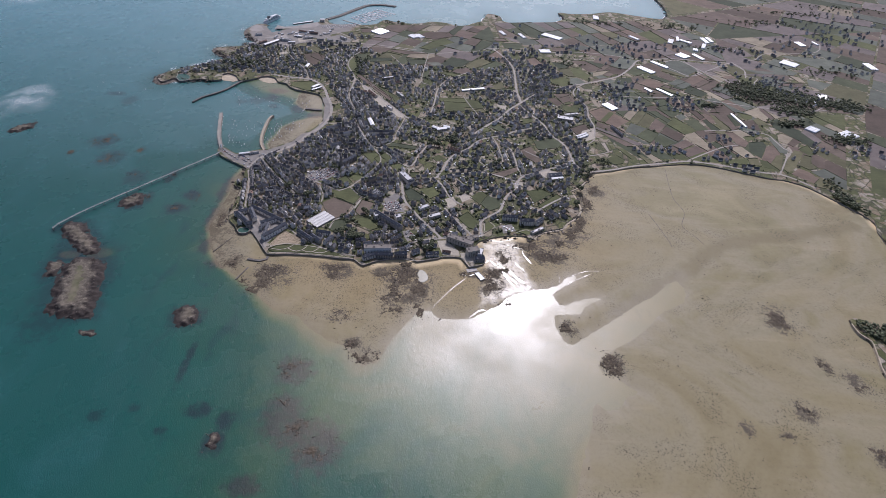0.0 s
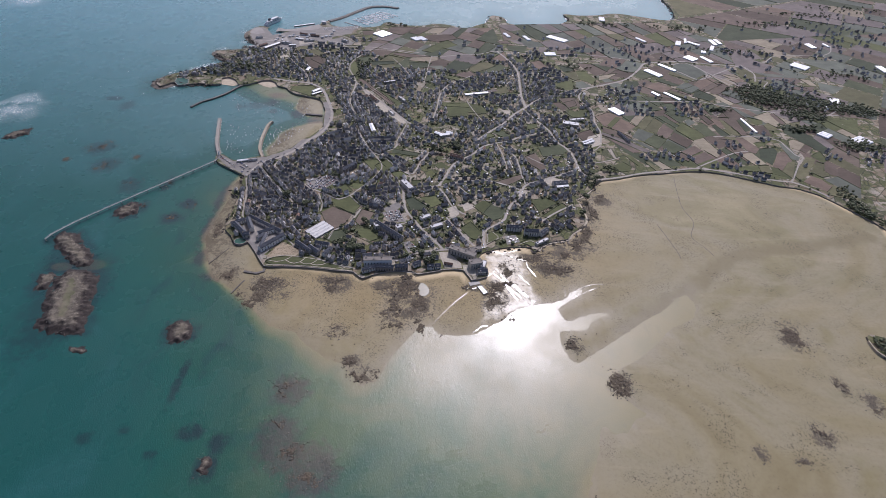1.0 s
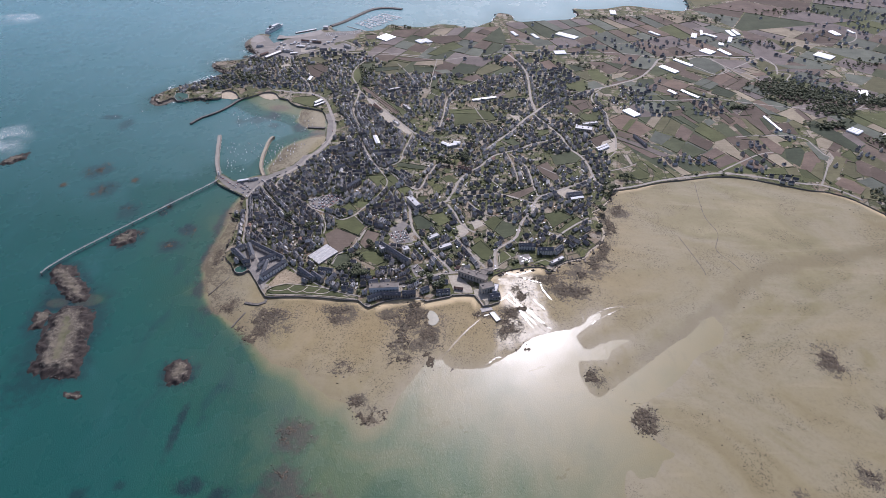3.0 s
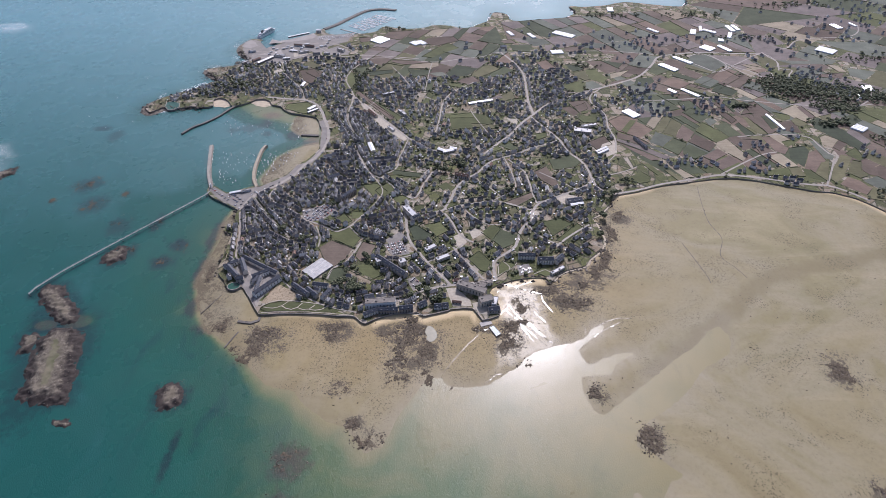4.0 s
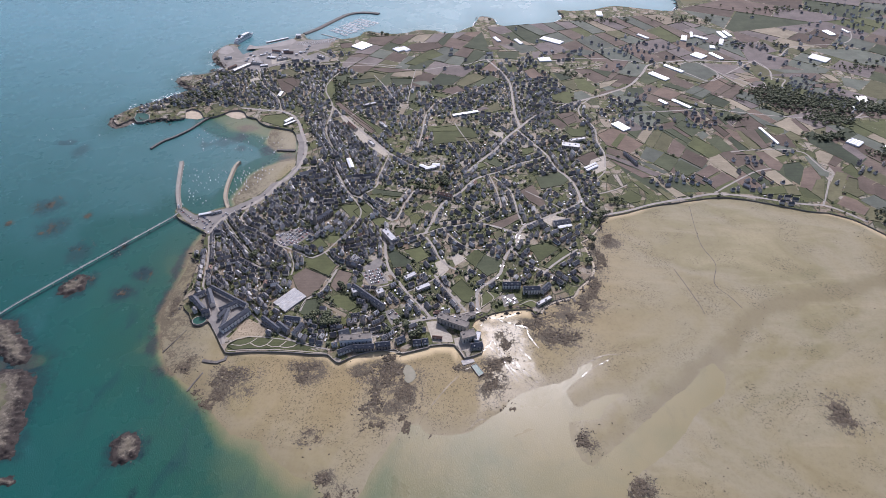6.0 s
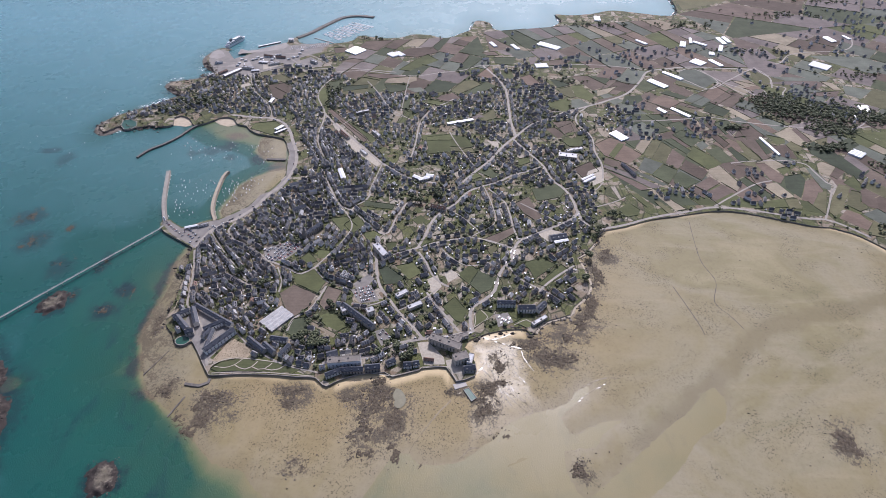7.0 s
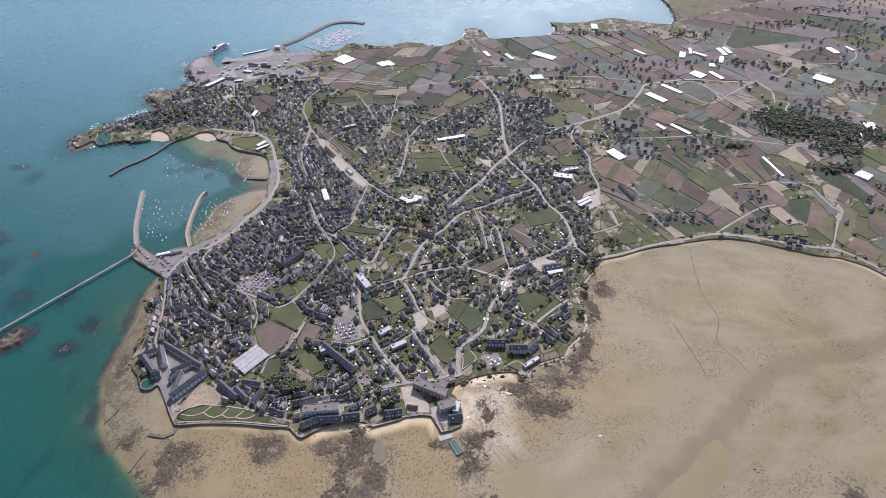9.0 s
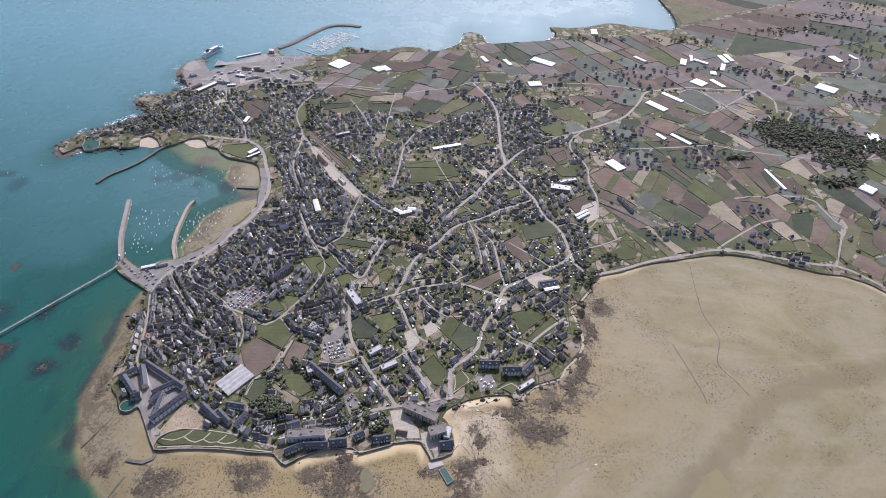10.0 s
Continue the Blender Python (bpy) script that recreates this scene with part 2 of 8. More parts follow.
FILM = make_plain("thin_ebb_water", (0.15, 0.125, 0.075), (0.185, 0.155, 0.095), 0.2, 0.2, 0.5, bump=0.06)
ROCK = make_plain("shore_rock", (0.055, 0.048, 0.041), (0.16, 0.138, 0.112), 0.92, 0.25, 0.12, island=True, bump=0.6)
WEED = make_plain("weed_covered_rock", (0.042, 0.034, 0.024), (0.128, 0.104, 0.074), 0.92, 0.5, 0.1, bump=0.8)
HEDGE = make_plain("hedge_leaves", (0.04, 0.05, 0.024), (0.085, 0.1, 0.044), 0.8, 0.5, island=True, bump=0.8)
LEAF = make_plain("tree_leaves", (0.048, 0.058, 0.032), (0.12, 0.128, 0.066), 0.8, 0.4, island=True, bump=0.8)
SCRUB = make_plain("dry_scrub", (0.1, 0.082, 0.045), (0.19, 0.155, 0.09), 0.9, 0.6, island=True)
BARK = make_plain("bark", (0.06, 0.045, 0.03), (0.12, 0.09, 0.06), 0.9, 1.0)
ROOF, ROOF_MANY = make_roof("slate_roof", False), make_roof("slate_roofs", True)
WALL, WALL_MANY = make_wall("rendered_wall", False), make_wall("rendered_walls", True)
SLATE = make_plain("blue_slate", (0.045, 0.049, 0.06), (0.088, 0.094, 0.108), 0.45, 0.5, 0.4)
ZINC = make_plain("grey_roofing", (0.22, 0.225, 0.235), (0.34, 0.345, 0.355), 0.5, 0.15, 0.4)
FELT = make_plain("roofing_felt", (0.115, 0.102, 0.09), (0.19, 0.172, 0.15), 0.8, 0.15)
TILE = make_plain("brown_tiles", (0.12, 0.07, 0.05), (0.19, 0.12, 0.09), 0.7, 0.3)
WHITE = make_plain("white_sheet_roofing", (0.5, 0.505, 0.51), (0.66, 0.66, 0.65), 0.45, 0.1)
PLASTIC = make_plain("greenhouse_glazing", (0.6, 0.61, 0.61), (0.82, 0.82, 0.8), 0.35, 0.08, 0.5)
GLAZING = make_plain("old_greenhouse_glazing", (0.25, 0.245, 0.235), (0.39, 0.38, 0.365), 0.4, 0.15, 0.5)
GLASS = make_plain("dark_window_glass", (0.02, 0.024, 0.03), (0.035, 0.04, 0.05), 0.15, 0.5, 0.5)


def make_paint():
    a = Mat("car_paint", 0.3, spec=0.5)
    return a.done(a.ramp(a.each(), (0.0, (0.03, 0.03, 0.035)), (0.2, (0.14, 0.14, 0.15)), (0.42, (0.7, 0.7, 0.69)), (0.68, (0.36, 0.37, 0.38)), (0.84, (0.05, 0.09, 0.2)), (0.92, (0.26, 0.04, 0.03)), step=True))


PAINT = make_paint()
RUBBER = make_plain("tyre_rubber", (0.02, 0.02, 0.02), (0.03, 0.03, 0.03), 0.8, 2.0)
HULL = make_plain("boat_hull", (0.62, 0.63, 0.64), (0.75, 0.75, 0.74), 0.35, 0.5, 0.5, each=True)
STEEL = make_plain("galvanised_steel", (0.3, 0.32, 0.33), (0.42, 0.43, 0.44), 0.45, 1.0, 0.5, metal=0.6)
BRICK = make_plain("chimney_render", (0.2, 0.16, 0.13), (0.34, 0.29, 0.24), 0.85, 1.0)


# ---- mesh helpers ----
def mesh_object(name, verts, faces, mats, parent=None, slots=None, smooth=False):
    me = bpy.data.meshes.new(name)
    me.from_pydata([tuple(map(float, v)) for v in verts], [], [tuple(map(int, f)) for f in faces])
    for m in mats if isinstance(mats, (list, tuple)) else [mats]:
        me.materials.append(m)
    if slots is not None:
        me.polygons.foreach_set("material_index", slots)
    if smooth:
        me.polygons.foreach_set("use_smooth", [True] * len(me.polygons))
    me.update()
    ob = new(name, me)
    ob.parent = parent
    return ob


def part(name, bm, material, parent, label=""):
    me = bpy.data.meshes.new(name)
    bm.to_mesh(me)
    bm.free()
    me.materials.append(material)
    ob = new(name, me)
    ob.parent = parent
    return tagged(ob, label)


def smooth_line(pts, step=10.0, closed=False):
    """Catmull-Rom through the plan points."""
    p = [Vector((*q, 0)) if len(q) == 2 else Vector(q) for q in pts]
    n, line = len(p), []
    for k in range(n if closed else n - 1):
        a, b = p[(k - 1) % n if closed else max(k - 1, 0)], p[k]
        c, d = p[(k + 1) % n], p[(k + 2) % n if closed else min(k + 2, n - 1)]
        m = max(1, int((c - b).length / step))
        for i in range(m):
            t = i / m
            line.append(0.5 * ((2 * b) + (c - a) * t + (2 * a - 5 * b + 4 * c - d) * t * t + (3 * b - a - 3 * c + d) * t ** 3))
    if not closed:
        line.append(p[-1])
    return line


def normals(line):
    out = []
    for k in range(len(line)):
        d = line[min(k + 1, len(line) - 1)] - line[max(k - 1, 0)]
        d.z = 0
        d = d.normalized() if d.length > 1e-6 else Vector((1, 0, 0))
        out.append(Vector((-d.y, d.x, 0)))
    return out


def strip(name, pts, width, z, material, step=10.0, ragged=0.0):
    """A flat ribbon along a plan line."""
    line = smooth_line(pts, step)
    nn = normals(line)
    v = []
    for p, q in zip(line, nn):
        for s in (-1, 1):
            o = p + q * (s * width / 2 + rng.uniform(-ragged, ragged))
            v.append((o.x, o.y, z))
    f = [(2 * k, 2 * k + 1, 2 * k + 3, 2 * k + 2) for k in range(len(line) - 1)]
    f = [tuple(reversed(q)) for q in f]
    return mesh_object(name, v, f, material)


def bank(name, pts, width, z0, z1, material, step=8.0, batter=1.0, parent=None):
    """A solid wall or mole along a plan line, wider at its foot."""
    line = smooth_line(pts, step)
    nn = normals(line)
    v, f = [], []
    for p, q in zip(line, nn):
        for s, h, e in ((-1, z0, batter), (-1, z1, 0), (1, z1, 0), (1, z0, batter)):
            o = p + q * s * (width / 2 + e)
            v.append((o.x, o.y, h))
    for k in range(len(line) - 1):
        a = 4 * k
        f += [(a + i, a + i + 4, a + i + 5, a + i + 1) for i in range(3)]
    a = 4 * (len(line) - 1)
    f += [(0, 1, 2, 3), (a + 3, a + 2, a + 1, a)]
    return mesh_object(name, v, f, material, parent)


def inside(poly, x, y):
    """Which of the points lie in a plan polygon."""
    hit = np.zeros(np.shape(x), bool)
    n = len(poly)
    for k in range(n):
        (x1, y1), (x2, y2) = poly[k], poly[(k + 1) % n]
        if y1 == y2:
            continue
        c = ((y1 > y) != (y2 > y)) & (x < (x2 - x1) * (y - y1) / (y2 - y1) + x1)
        hit ^= c
    return hit


def away(line, x, y, closed=True):
    """Distance to a plan line."""
    best = np.full(np.shape(x), 1e9)
    n = len(line)
    for k in range(n if closed else n - 1):
        (x1, y1), (x2, y2) = line[k], line[(k + 1) % n]
        dx, dy = x2 - x1, y2 - y1
        t = np.clip(((x - x1) * dx + (y - y1) * dy) / max(dx * dx + dy * dy, 1e-9), 0, 1)
        best = np.minimum(best, np.hypot(x - x1 - t * dx, y - y1 - t * dy))
    return best


def depth_in(poly, x, y):
    """Signed distance, positive inside."""
    d = away(poly, x, y)
    return np.where(inside(poly, x, y), d, -d)


def wavy(x, y, size, seed=0.0):
    """Smooth plan noise from a few sines, about -1 to 1."""
    s = np.zeros(np.shape(x))
    for k in range(7):
        a = 2.399 * k + seed
        w = (1.0 + 0.55 * k) / size
        s = s + np.sin((x * math.cos(a) + y * math.sin(a)) * w * 6.28 + 1.7 * k + seed * 3 + 0.8 * np.sin((x * math.sin(a) - y * math.cos(a)) * w * 3.1)) / (1 + 0.45 * k)
    return s / 2.6



# ---- the plan, in metres: shorelines, roads, fields, buildings ----
COAST_BAY = [(779, 2361), (780, 2197), (760, 2081), (719, 2050), (639, 2073), (557, 2097), (480, 2064), (408, 2050), (366, 2057), (374, 1993), (325, 1934), (265, 1901), (209, 1906), (161, 1925), (147, 1980), (110, 1996), (96, 1942), (87, 1912), (63, 1890), (32, 1856), (0, 1854), (-32, 1873), (-80, 1878), (-110, 1856), (-157, 1846), (-189, 1852), (-238, 1865), (-249, 1833), (-277, 1812), (-313, 1802)]
COAST_PORT = [(-336, 1797), (-399, 1805), (-421, 1847), (-441, 1838), (-444, 1803), (-494, 1763), (-528, 1736), (-537, 1707), (-557, 1689), (-581, 1715), (-594, 1754), (-616, 1764), (-629, 1738), (-635, 1702), (-625, 1669), (-602, 1637), (-582, 1616), (-588, 1588), (-607, 1566), (-637, 1555), (-672, 1542), (-666, 1520), (-636, 1493), (-615, 1475), (-630, 1459), (-651, 1434), (-677, 1408), (-704, 1387), (-728, 1363), (-743, 1334), (-742, 1310), (-725, 1294), (-713, 1307), (-701, 1321), (-679, 1313), (-657, 1316), (-638, 1325), (-607, 1320), (-587, 1328), (-597, 1361), (-585, 1371), (-559, 1356), (-542, 1329), (-524, 1332), (-501, 1351), (-493, 1361), (-477, 1366), (-458, 1356), (-445, 1334), (-422, 1326), (-412, 1311)]
COAST_HARBOUR = [(-388, 1292), (-357, 1283), (-325, 1270), (-312, 1241), (-300, 1208), (-297, 1170), (-291, 1132), (-299, 1106), (-308, 1083), (-323, 1071), (-326, 1057), (-334, 1035), (-354, 1014), (-366, 1001), (-376, 994), (-392, 991), (-414, 978), (-433, 970), (-463, 991), (-475, 989), (-474, 976), (-461, 959), (-439, 944), (-415, 929), (-395, 916), (-394, 900), (-390, 880), (-390, 871), (-402, 867), (-398, 854), (-384, 848), (-381, 821), (-378, 801), (-379, 787), (-378, 774), (-378, 763), (-373, 750), (-366, 741)]
COAST_TOWN = [(-359, 735), (-352, 723), (-342, 714), (-333, 713), (-327, 720), (-310, 701), (-291, 674), (-283, 664), (-246, 666), (-206, 666), (-165, 663), (-142, 662), (-130, 651), (-125, 649), (-111, 658), (-86, 668), (-67, 670), (-52, 672), (-41, 665), (-32, 668), (-7, 676), (-1, 681), (30, 681), (38, 669), (43, 659), (67, 668), (70, 677), (68, 691), (61, 708), (54, 715), (61, 727), (69, 732), (89, 741), (118, 748), (143, 748), (148, 739), (155, 743), (161, 754), (178, 766), (209, 778)]
COAST_SANDS = [(219, 794), (238, 814), (250, 838), (248, 864), (244, 890), (240, 901), (256, 914), (276, 938), (289, 961), (298, 970), (339, 983), (389, 1003), (449, 1017), (510, 1030), (538, 1030), (573, 1022), (605, 1011), (637, 999), (669, 989), (694, 985), (722, 971), (743, 951), (802, 860), (792, 812), (799, 750)]
WATERLINE_WEST = [(-401, 918), (-407, 898), (-408, 870), (-402, 838), (-401, 727), (-379, 682), (-372, 661), (-347, 634), (-317, 612), (-291, 597), (-267, 570), (-242, 545), (-200, 534), (-189, 521), (-156, 497), (-125, 484), (-99, 454), (-79, 463), (-66, 499), (-44, 538), (-30, 561), (-13, 560), (-2, 548), (19, 546), (35, 548), (46, 550), (59, 560), (83, 577), (101, 595), (120, 607), (136, 614)]
WATERLINE_EAST = [(158, 621), (177, 628), (191, 636), (199, 650), (207, 656), (216, 656), (212, 646), (198, 634), (182, 621), (174, 610), (177, 597), (180, 588), (189, 588), (198, 594), (221, 605), (235, 608), (247, 607), (233, 597), (219, 586), (210, 572), (195, 570), (169, 565), (169, 548), (171, 532), (178, 517), (187, 512), (200, 519), (223, 537), (242, 552), (272, 575), (292, 591), (314, 607), (335, 622), (361, 650), (377, 656), (387, 640), (378, 612), (358, 597), (333, 583), (315, 565), (309, 555), (287, 535), (259, 515), (236, 500), (223, 488), (220, 470), (239, 459), (256, 442), (268, 436), (247, 428), (235, 411), (215, 406), (206, 418), (197, 399), (190, 371), (178, 341), (160, 290), (138, 245)]
DEEP_EDGE = [(-210, 205), (-210, 272), (-217, 353), (-226, 417), (-252, 490), (-279, 553), (-329, 616), (-378, 653), (-400, 687), (-413, 748), (-424, 835), (-421, 904)]
MUD_HARBOUR = [(-383, 1019), (-376, 1060), (-372, 1097), (-351, 1127), (-324, 1148), (-281, 1164), (-260, 1082), (-315, 1035), (-366, 992)]
MUD_EAST = [(-376, 1278), (-339, 1296), (-314, 1242), (-307, 1201), (-334, 1187), (-371, 1226)]
MUD_BAY = [(-523, 1328), (-465, 1281), (-408, 1263), (-354, 1231), (-325, 1171), (-281, 1164), (-315, 1297), (-439, 1359), (-499, 1391), (-532, 1350)]
PIER_OUTER = [(-524, 1143), (-504, 1075), (-489, 1031), (-467, 983)]
PIER_INNER = [(-406, 1144), (-410, 1127), (-408, 1090), (-404, 1053), (-396, 1020), (-381, 990)]
PIER_NORTH = [(-610, 1195), (-597, 1224), (-575, 1248), (-555, 1279), (-538, 1321)]
ESTACADE = [(-649, 698), (-624, 751), (-470, 962), (-466, 972)]
BREAKWATER = [(-215, 2030), (-265, 2041), (-313, 2024), (-353, 1962), (-388, 1896), (-421, 1853)]
PONTOON = [(-371, 1855), (-308, 1815), (-274, 1794)]
FERRY = [(-605, 1776), (-574, 1851)]
SPIT = [(-281, 660), (-281, 654), (-291, 649), (-311, 652)]
COVE_WEST = [(-586, 1330), (-602, 1366), (-589, 1378), (-562, 1363), (-543, 1334), (-557, 1325)]
COVE_EAST = [(-505, 1352), (-496, 1368), (-480, 1374), (-460, 1363), (-446, 1336), (-464, 1327), (-484, 1335)]
SLIP = [(-303, 1191), (-342, 1193)]
TIDAL_WALL = [(-707, 1344), (-696, 1326), (-676, 1316), (-662, 1319), (-665, 1334)]
MARINA = [(-353, 1883), (-274, 1990), (-202, 1950), (-296, 1834)]
ROADS = {}
ROADS['harbour'] = [(-390, 915), (-379, 960), (-360, 980), (-341, 998), (-319, 1032), (-307, 1067), (-291, 1095), (-281, 1126), (-278, 1167), (-285, 1213), (-302, 1257), (-319, 1302), (-343, 1340), (-379, 1361), (-416, 1364), (-467, 1374)]
ROADS['shore'] = [(67, 742), (64, 755), (63, 772), (68, 790), (86, 805), (102, 824), (107, 845), (117, 871), (132, 893), (136, 910), (149, 940), (168, 953), (196, 969), (226, 987), (254, 1007), (262, 1022)]
ROADS['chapel'] = [(148, 944), (143, 978), (140, 1011), (135, 1046), (122, 1068), (105, 1093)]
ROADS['cross'] = [(-83, 880), (-61, 903), (-36, 914), (-20, 921), (5, 933), (40, 943), (66, 949), (93, 943), (118, 932), (139, 921)]
ROADS['hill'] = [(-20, 922), (-9, 954), (2, 993), (19, 1021), (42, 1043), (66, 1081), (96, 1101), (126, 1115), (153, 1137), (190, 1155), (218, 1173)]
ROADS['bay'] = [(167, 1275), (191, 1227), (218, 1173), (229, 1126), (249, 1092), (259, 1058), (262, 1022), (268, 995), (283, 974)]
ROADS['main'] = [(56, 1112), (86, 1155), (113, 1191), (143, 1245), (174, 1288), (213, 1339), (258, 1370), (298, 1400), (352, 1428), (402, 1456), (462, 1497), (513, 1569), (542, 1621), (579, 1638), (662, 1655), (759, 1647), (829, 1644)]
ROADS['church'] = [(-145, 1022), (-129, 1006), (-111, 983), (-80, 955), (-69, 971), (-63, 998), (-56, 1018), (-48, 1040), (-38, 1055)]
ROADS['long'] = [(-97, 933), (-86, 892), (-82, 860), (-73, 829), (-57, 804), (-43, 781), (-25, 759), (-10, 738), (-3, 727)]
ROADS['field'] = [(-197, 740), (-193, 764), (-174, 779), (-164, 803), (-157, 830)]
ROADS['west'] = [(-389, 910), (-379, 880), (-371, 855), (-367, 834), (-361, 807), (-356, 786), (-339, 770), (-311, 732), (-302, 705), (-290, 679)]
ROADS['market'] = [(-210, 1127), (-193, 1087), (-181, 1062), (-165, 1034), (-145, 1022)]
ROADS['school'] = [(-184, 1074), (-155, 1079), (-119, 1082), (-121, 1055), (-137, 1037), (-145, 1022)]
ROADS['station'] = [(-263, 1392), (-215, 1321), (-157, 1247), (-104, 1177), (-85, 1159), (-46, 1125), (0, 1110)]
ROADS['park'] = [(-19, 911), (-5, 886), (6, 857), (25, 835), (43, 828)]
ROADS['lane'] = [(-2, 819), (11, 798), (25, 776), (37, 758), (47, 743)]
ROADS['front'] = [(-137, 685), (-104, 692), (-71, 699), (-46, 717), (-4, 729), (24, 733), (49, 739), (67, 743)]
ROADS['promenade'] = [(287, 972), (339, 987), (391, 1008), (451, 1024), (513, 1040), (577, 1032), (627, 1019), (669, 1009), (696, 1007), (720, 991), (749, 959)]
ROADS['farm'] = [(514, 1043), (555, 1073), (616, 1114), (654, 1127)]
ROADS['supermarket'] = [(329, 1130), (337, 1181), (332, 1227), (337, 1276), (331, 1307), (316, 1343), (320, 1384), (352, 1426)]
ROADS['upper'] = [(174, 1288), (168, 1350), (168, 1401), (169, 1463), (167, 1516), (153, 1573), (131, 1626), (115, 1660)]
ROADS['mill'] = [(-48, 1199), (-41, 1261), (-38, 1324), (-26, 1379), (-2, 1416), (39, 1460)]
ROADS['back'] = [(-249, 1614), (-187, 1617), (-73, 1589), (8, 1611), (64, 1626), (115, 1657), (206, 1652), (291, 1650), (350, 1665), (436, 1663), (544, 1637)]
ROADS['port'] = [(-512, 1585), (-439, 1617), (-370, 1620), (-297, 1608), (-249, 1614)]
ROADS['cape'] = [(126, 882), (143, 851), (169, 830), (184, 820), (201, 803)]
ROADS['villa'] = [(169, 823), (186, 842), (209, 863), (233, 882)]
ROADS['coastfarm'] = [(696, 1007), (725, 1051), (749, 1089), (766, 1110), (756, 1122), (750, 1162), (746, 1186), (710, 1199), (644, 1196), (598, 1188)]
ROADS['quay'] = [(-613, 1643), (-572, 1638), (-514, 1681), (-467, 1716), (-381, 1729), (-330, 1697), (-302, 1665), (-274, 1634)]
ROADS['seaward'] = [(-640, 1505), (-606, 1545), (-563, 1614), (-501, 1617), (-453, 1619), (-431, 1642), (-356, 1624), (-274, 1634), (-217, 1631), (-110, 1611)]
ROADS['ramp'] = [(-431, 1642), (-400, 1660), (-379, 1629), (-356, 1624)]
ROADS['copse'] = [(625, 1625), (672, 1643), (725, 1556), (755, 1529), (772, 1490), (798, 1491), (803, 1518)]
ROADS['glade'] = [(834, 1657), (840, 1620), (848, 1590), (836, 1547), (863, 1534), (838, 1493), (846, 1442)]
ROADS['rise'] = [(881, 1318), (932, 1337), (966, 1365), (999, 1412)]
ROADS['ridge'] = [(886, 1678), (918, 1687), (964, 1739), (1026, 1760), (1123, 1772), (1175, 1810), (1206, 1872)]
ROADS['track'] = [(650, 1514), (706, 1561), (686, 1640)]
ROADS['trackway'] = [(701, 1563), (736, 1515), (753, 1492)]
ROADS['plain'] = [(442, 1359), (484, 1361), (547, 1368), (622, 1378), (665, 1364), (720, 1351), (774, 1340), (887, 1329), (965, 1343)]
ROADS['east'] = [(579, 1638), (634, 1566), (674, 1526), (750, 1586), (829, 1644), (848, 1591), (829, 1533)]
ROADS['pier'] = [(-355, 1618), (-400, 1687), (-459, 1691), (-514, 1681), (-566, 1662), (-609, 1683)]
ROADS['wood'] = [(-224, 1196), (-252, 1273), (-257, 1383), (-288, 1469), (-283, 1538), (-249, 1614)]
ROADS['inner'] = [(-332, 938), (-349, 962), (-338, 995)]
ROADS['l01'] = [(-43, 781), (-18, 797), (1, 812), (15, 827)]
ROADS['l02'] = [(-165, 1034), (-138, 982), (-145, 943), (-157, 917), (-181, 873)]
ROADS['l03'] = [(-184, 871), (-157, 840), (-133, 831), (-117, 823)]
ROADS['l04'] = [(-242, 871), (-228, 840), (-227, 816)]
ROADS['l05'] = [(-270, 739), (-251, 720), (-219, 698), (-184, 681), (-140, 670)]
ROADS['l06'] = [(10, 934), (32, 902), (58, 880), (81, 881)]
ROADS['l07'] = [(162, 1047), (201, 1013), (226, 987)]
ROADS['l08'] = [(249, 1092), (278, 1102), (303, 1088), (327, 1117)]
ROADS['l09'] = [(262, 1022), (294, 1036), (330, 1051), (358, 1068)]
ROADS['l10'] = [(86, 1155), (65, 1207), (43, 1264), (30, 1305)]
ROADS['l11'] = [(143, 1245), (122, 1288), (88, 1329), (65, 1341)]
ROADS['l12'] = [(-104, 1177), (-114, 1114), (-119, 1082)]
ROADS['l13'] = [(-39, 1342), (-68, 1368), (-109, 1413), (-143, 1489), (-179, 1557)]
ROADS['l14'] = [(-213, 1321), (-187, 1363), (-130, 1388), (-68, 1368)]
ROADS['l15'] = [(-73, 1589), (-79, 1492), (-82, 1390)]
ROADS['l16'] = [(-2, 1416), (53, 1384), (101, 1352), (168, 1350)]
ROADS['l17'] = [(169, 1463), (230, 1453), (262, 1405), (298, 1400)]
ROADS['l18'] = [(167, 1516), (201, 1491), (246, 1493)]
ROADS['l19'] = [(-266, 1392), (-294, 1358), (-322, 1325)]
ROADS['l20'] = [(-373, 1362), (-397, 1425), (-452, 1502), (-485, 1587)]
ROADS['l21'] = [(-467, 1374), (-516, 1408), (-548, 1394), (-599, 1429)]
ROADS['l22'] = [(117, 1209), (149, 1166), (168, 1137)]
ROADS['l23'] = [(-380, 961), (-344, 913), (-307, 869), (-272, 829)]
ROADS['l24'] = [(-332, 938), (-293, 915), (-246, 871)]
ROADS['l25'] = [(-367, 834), (-342, 842), (-314, 853), (-272, 829), (-237, 840)]
ROADS['l26'] = [(-241, 1048), (-215, 1020), (-187, 1021), (-165, 1034)]
ROADS['l27'] = [(-292, 1092), (-256, 1070), (-229, 1078), (-193, 1087)]
ROADS['l28'] = [(96, 1101), (109, 1045), (112, 990), (84, 963), (66, 949)]
ROADS['l29'] = [(28, 1028), (57, 1001), (84, 963)]
ROADS['l30'] = [(-57, 804), (-86, 791), (-113, 795)]
ROADS['garden'] = [(-274, 892), (-230, 872), (-201, 856), (-181, 873), (-135, 891), (-94, 909)]
PATHS = []
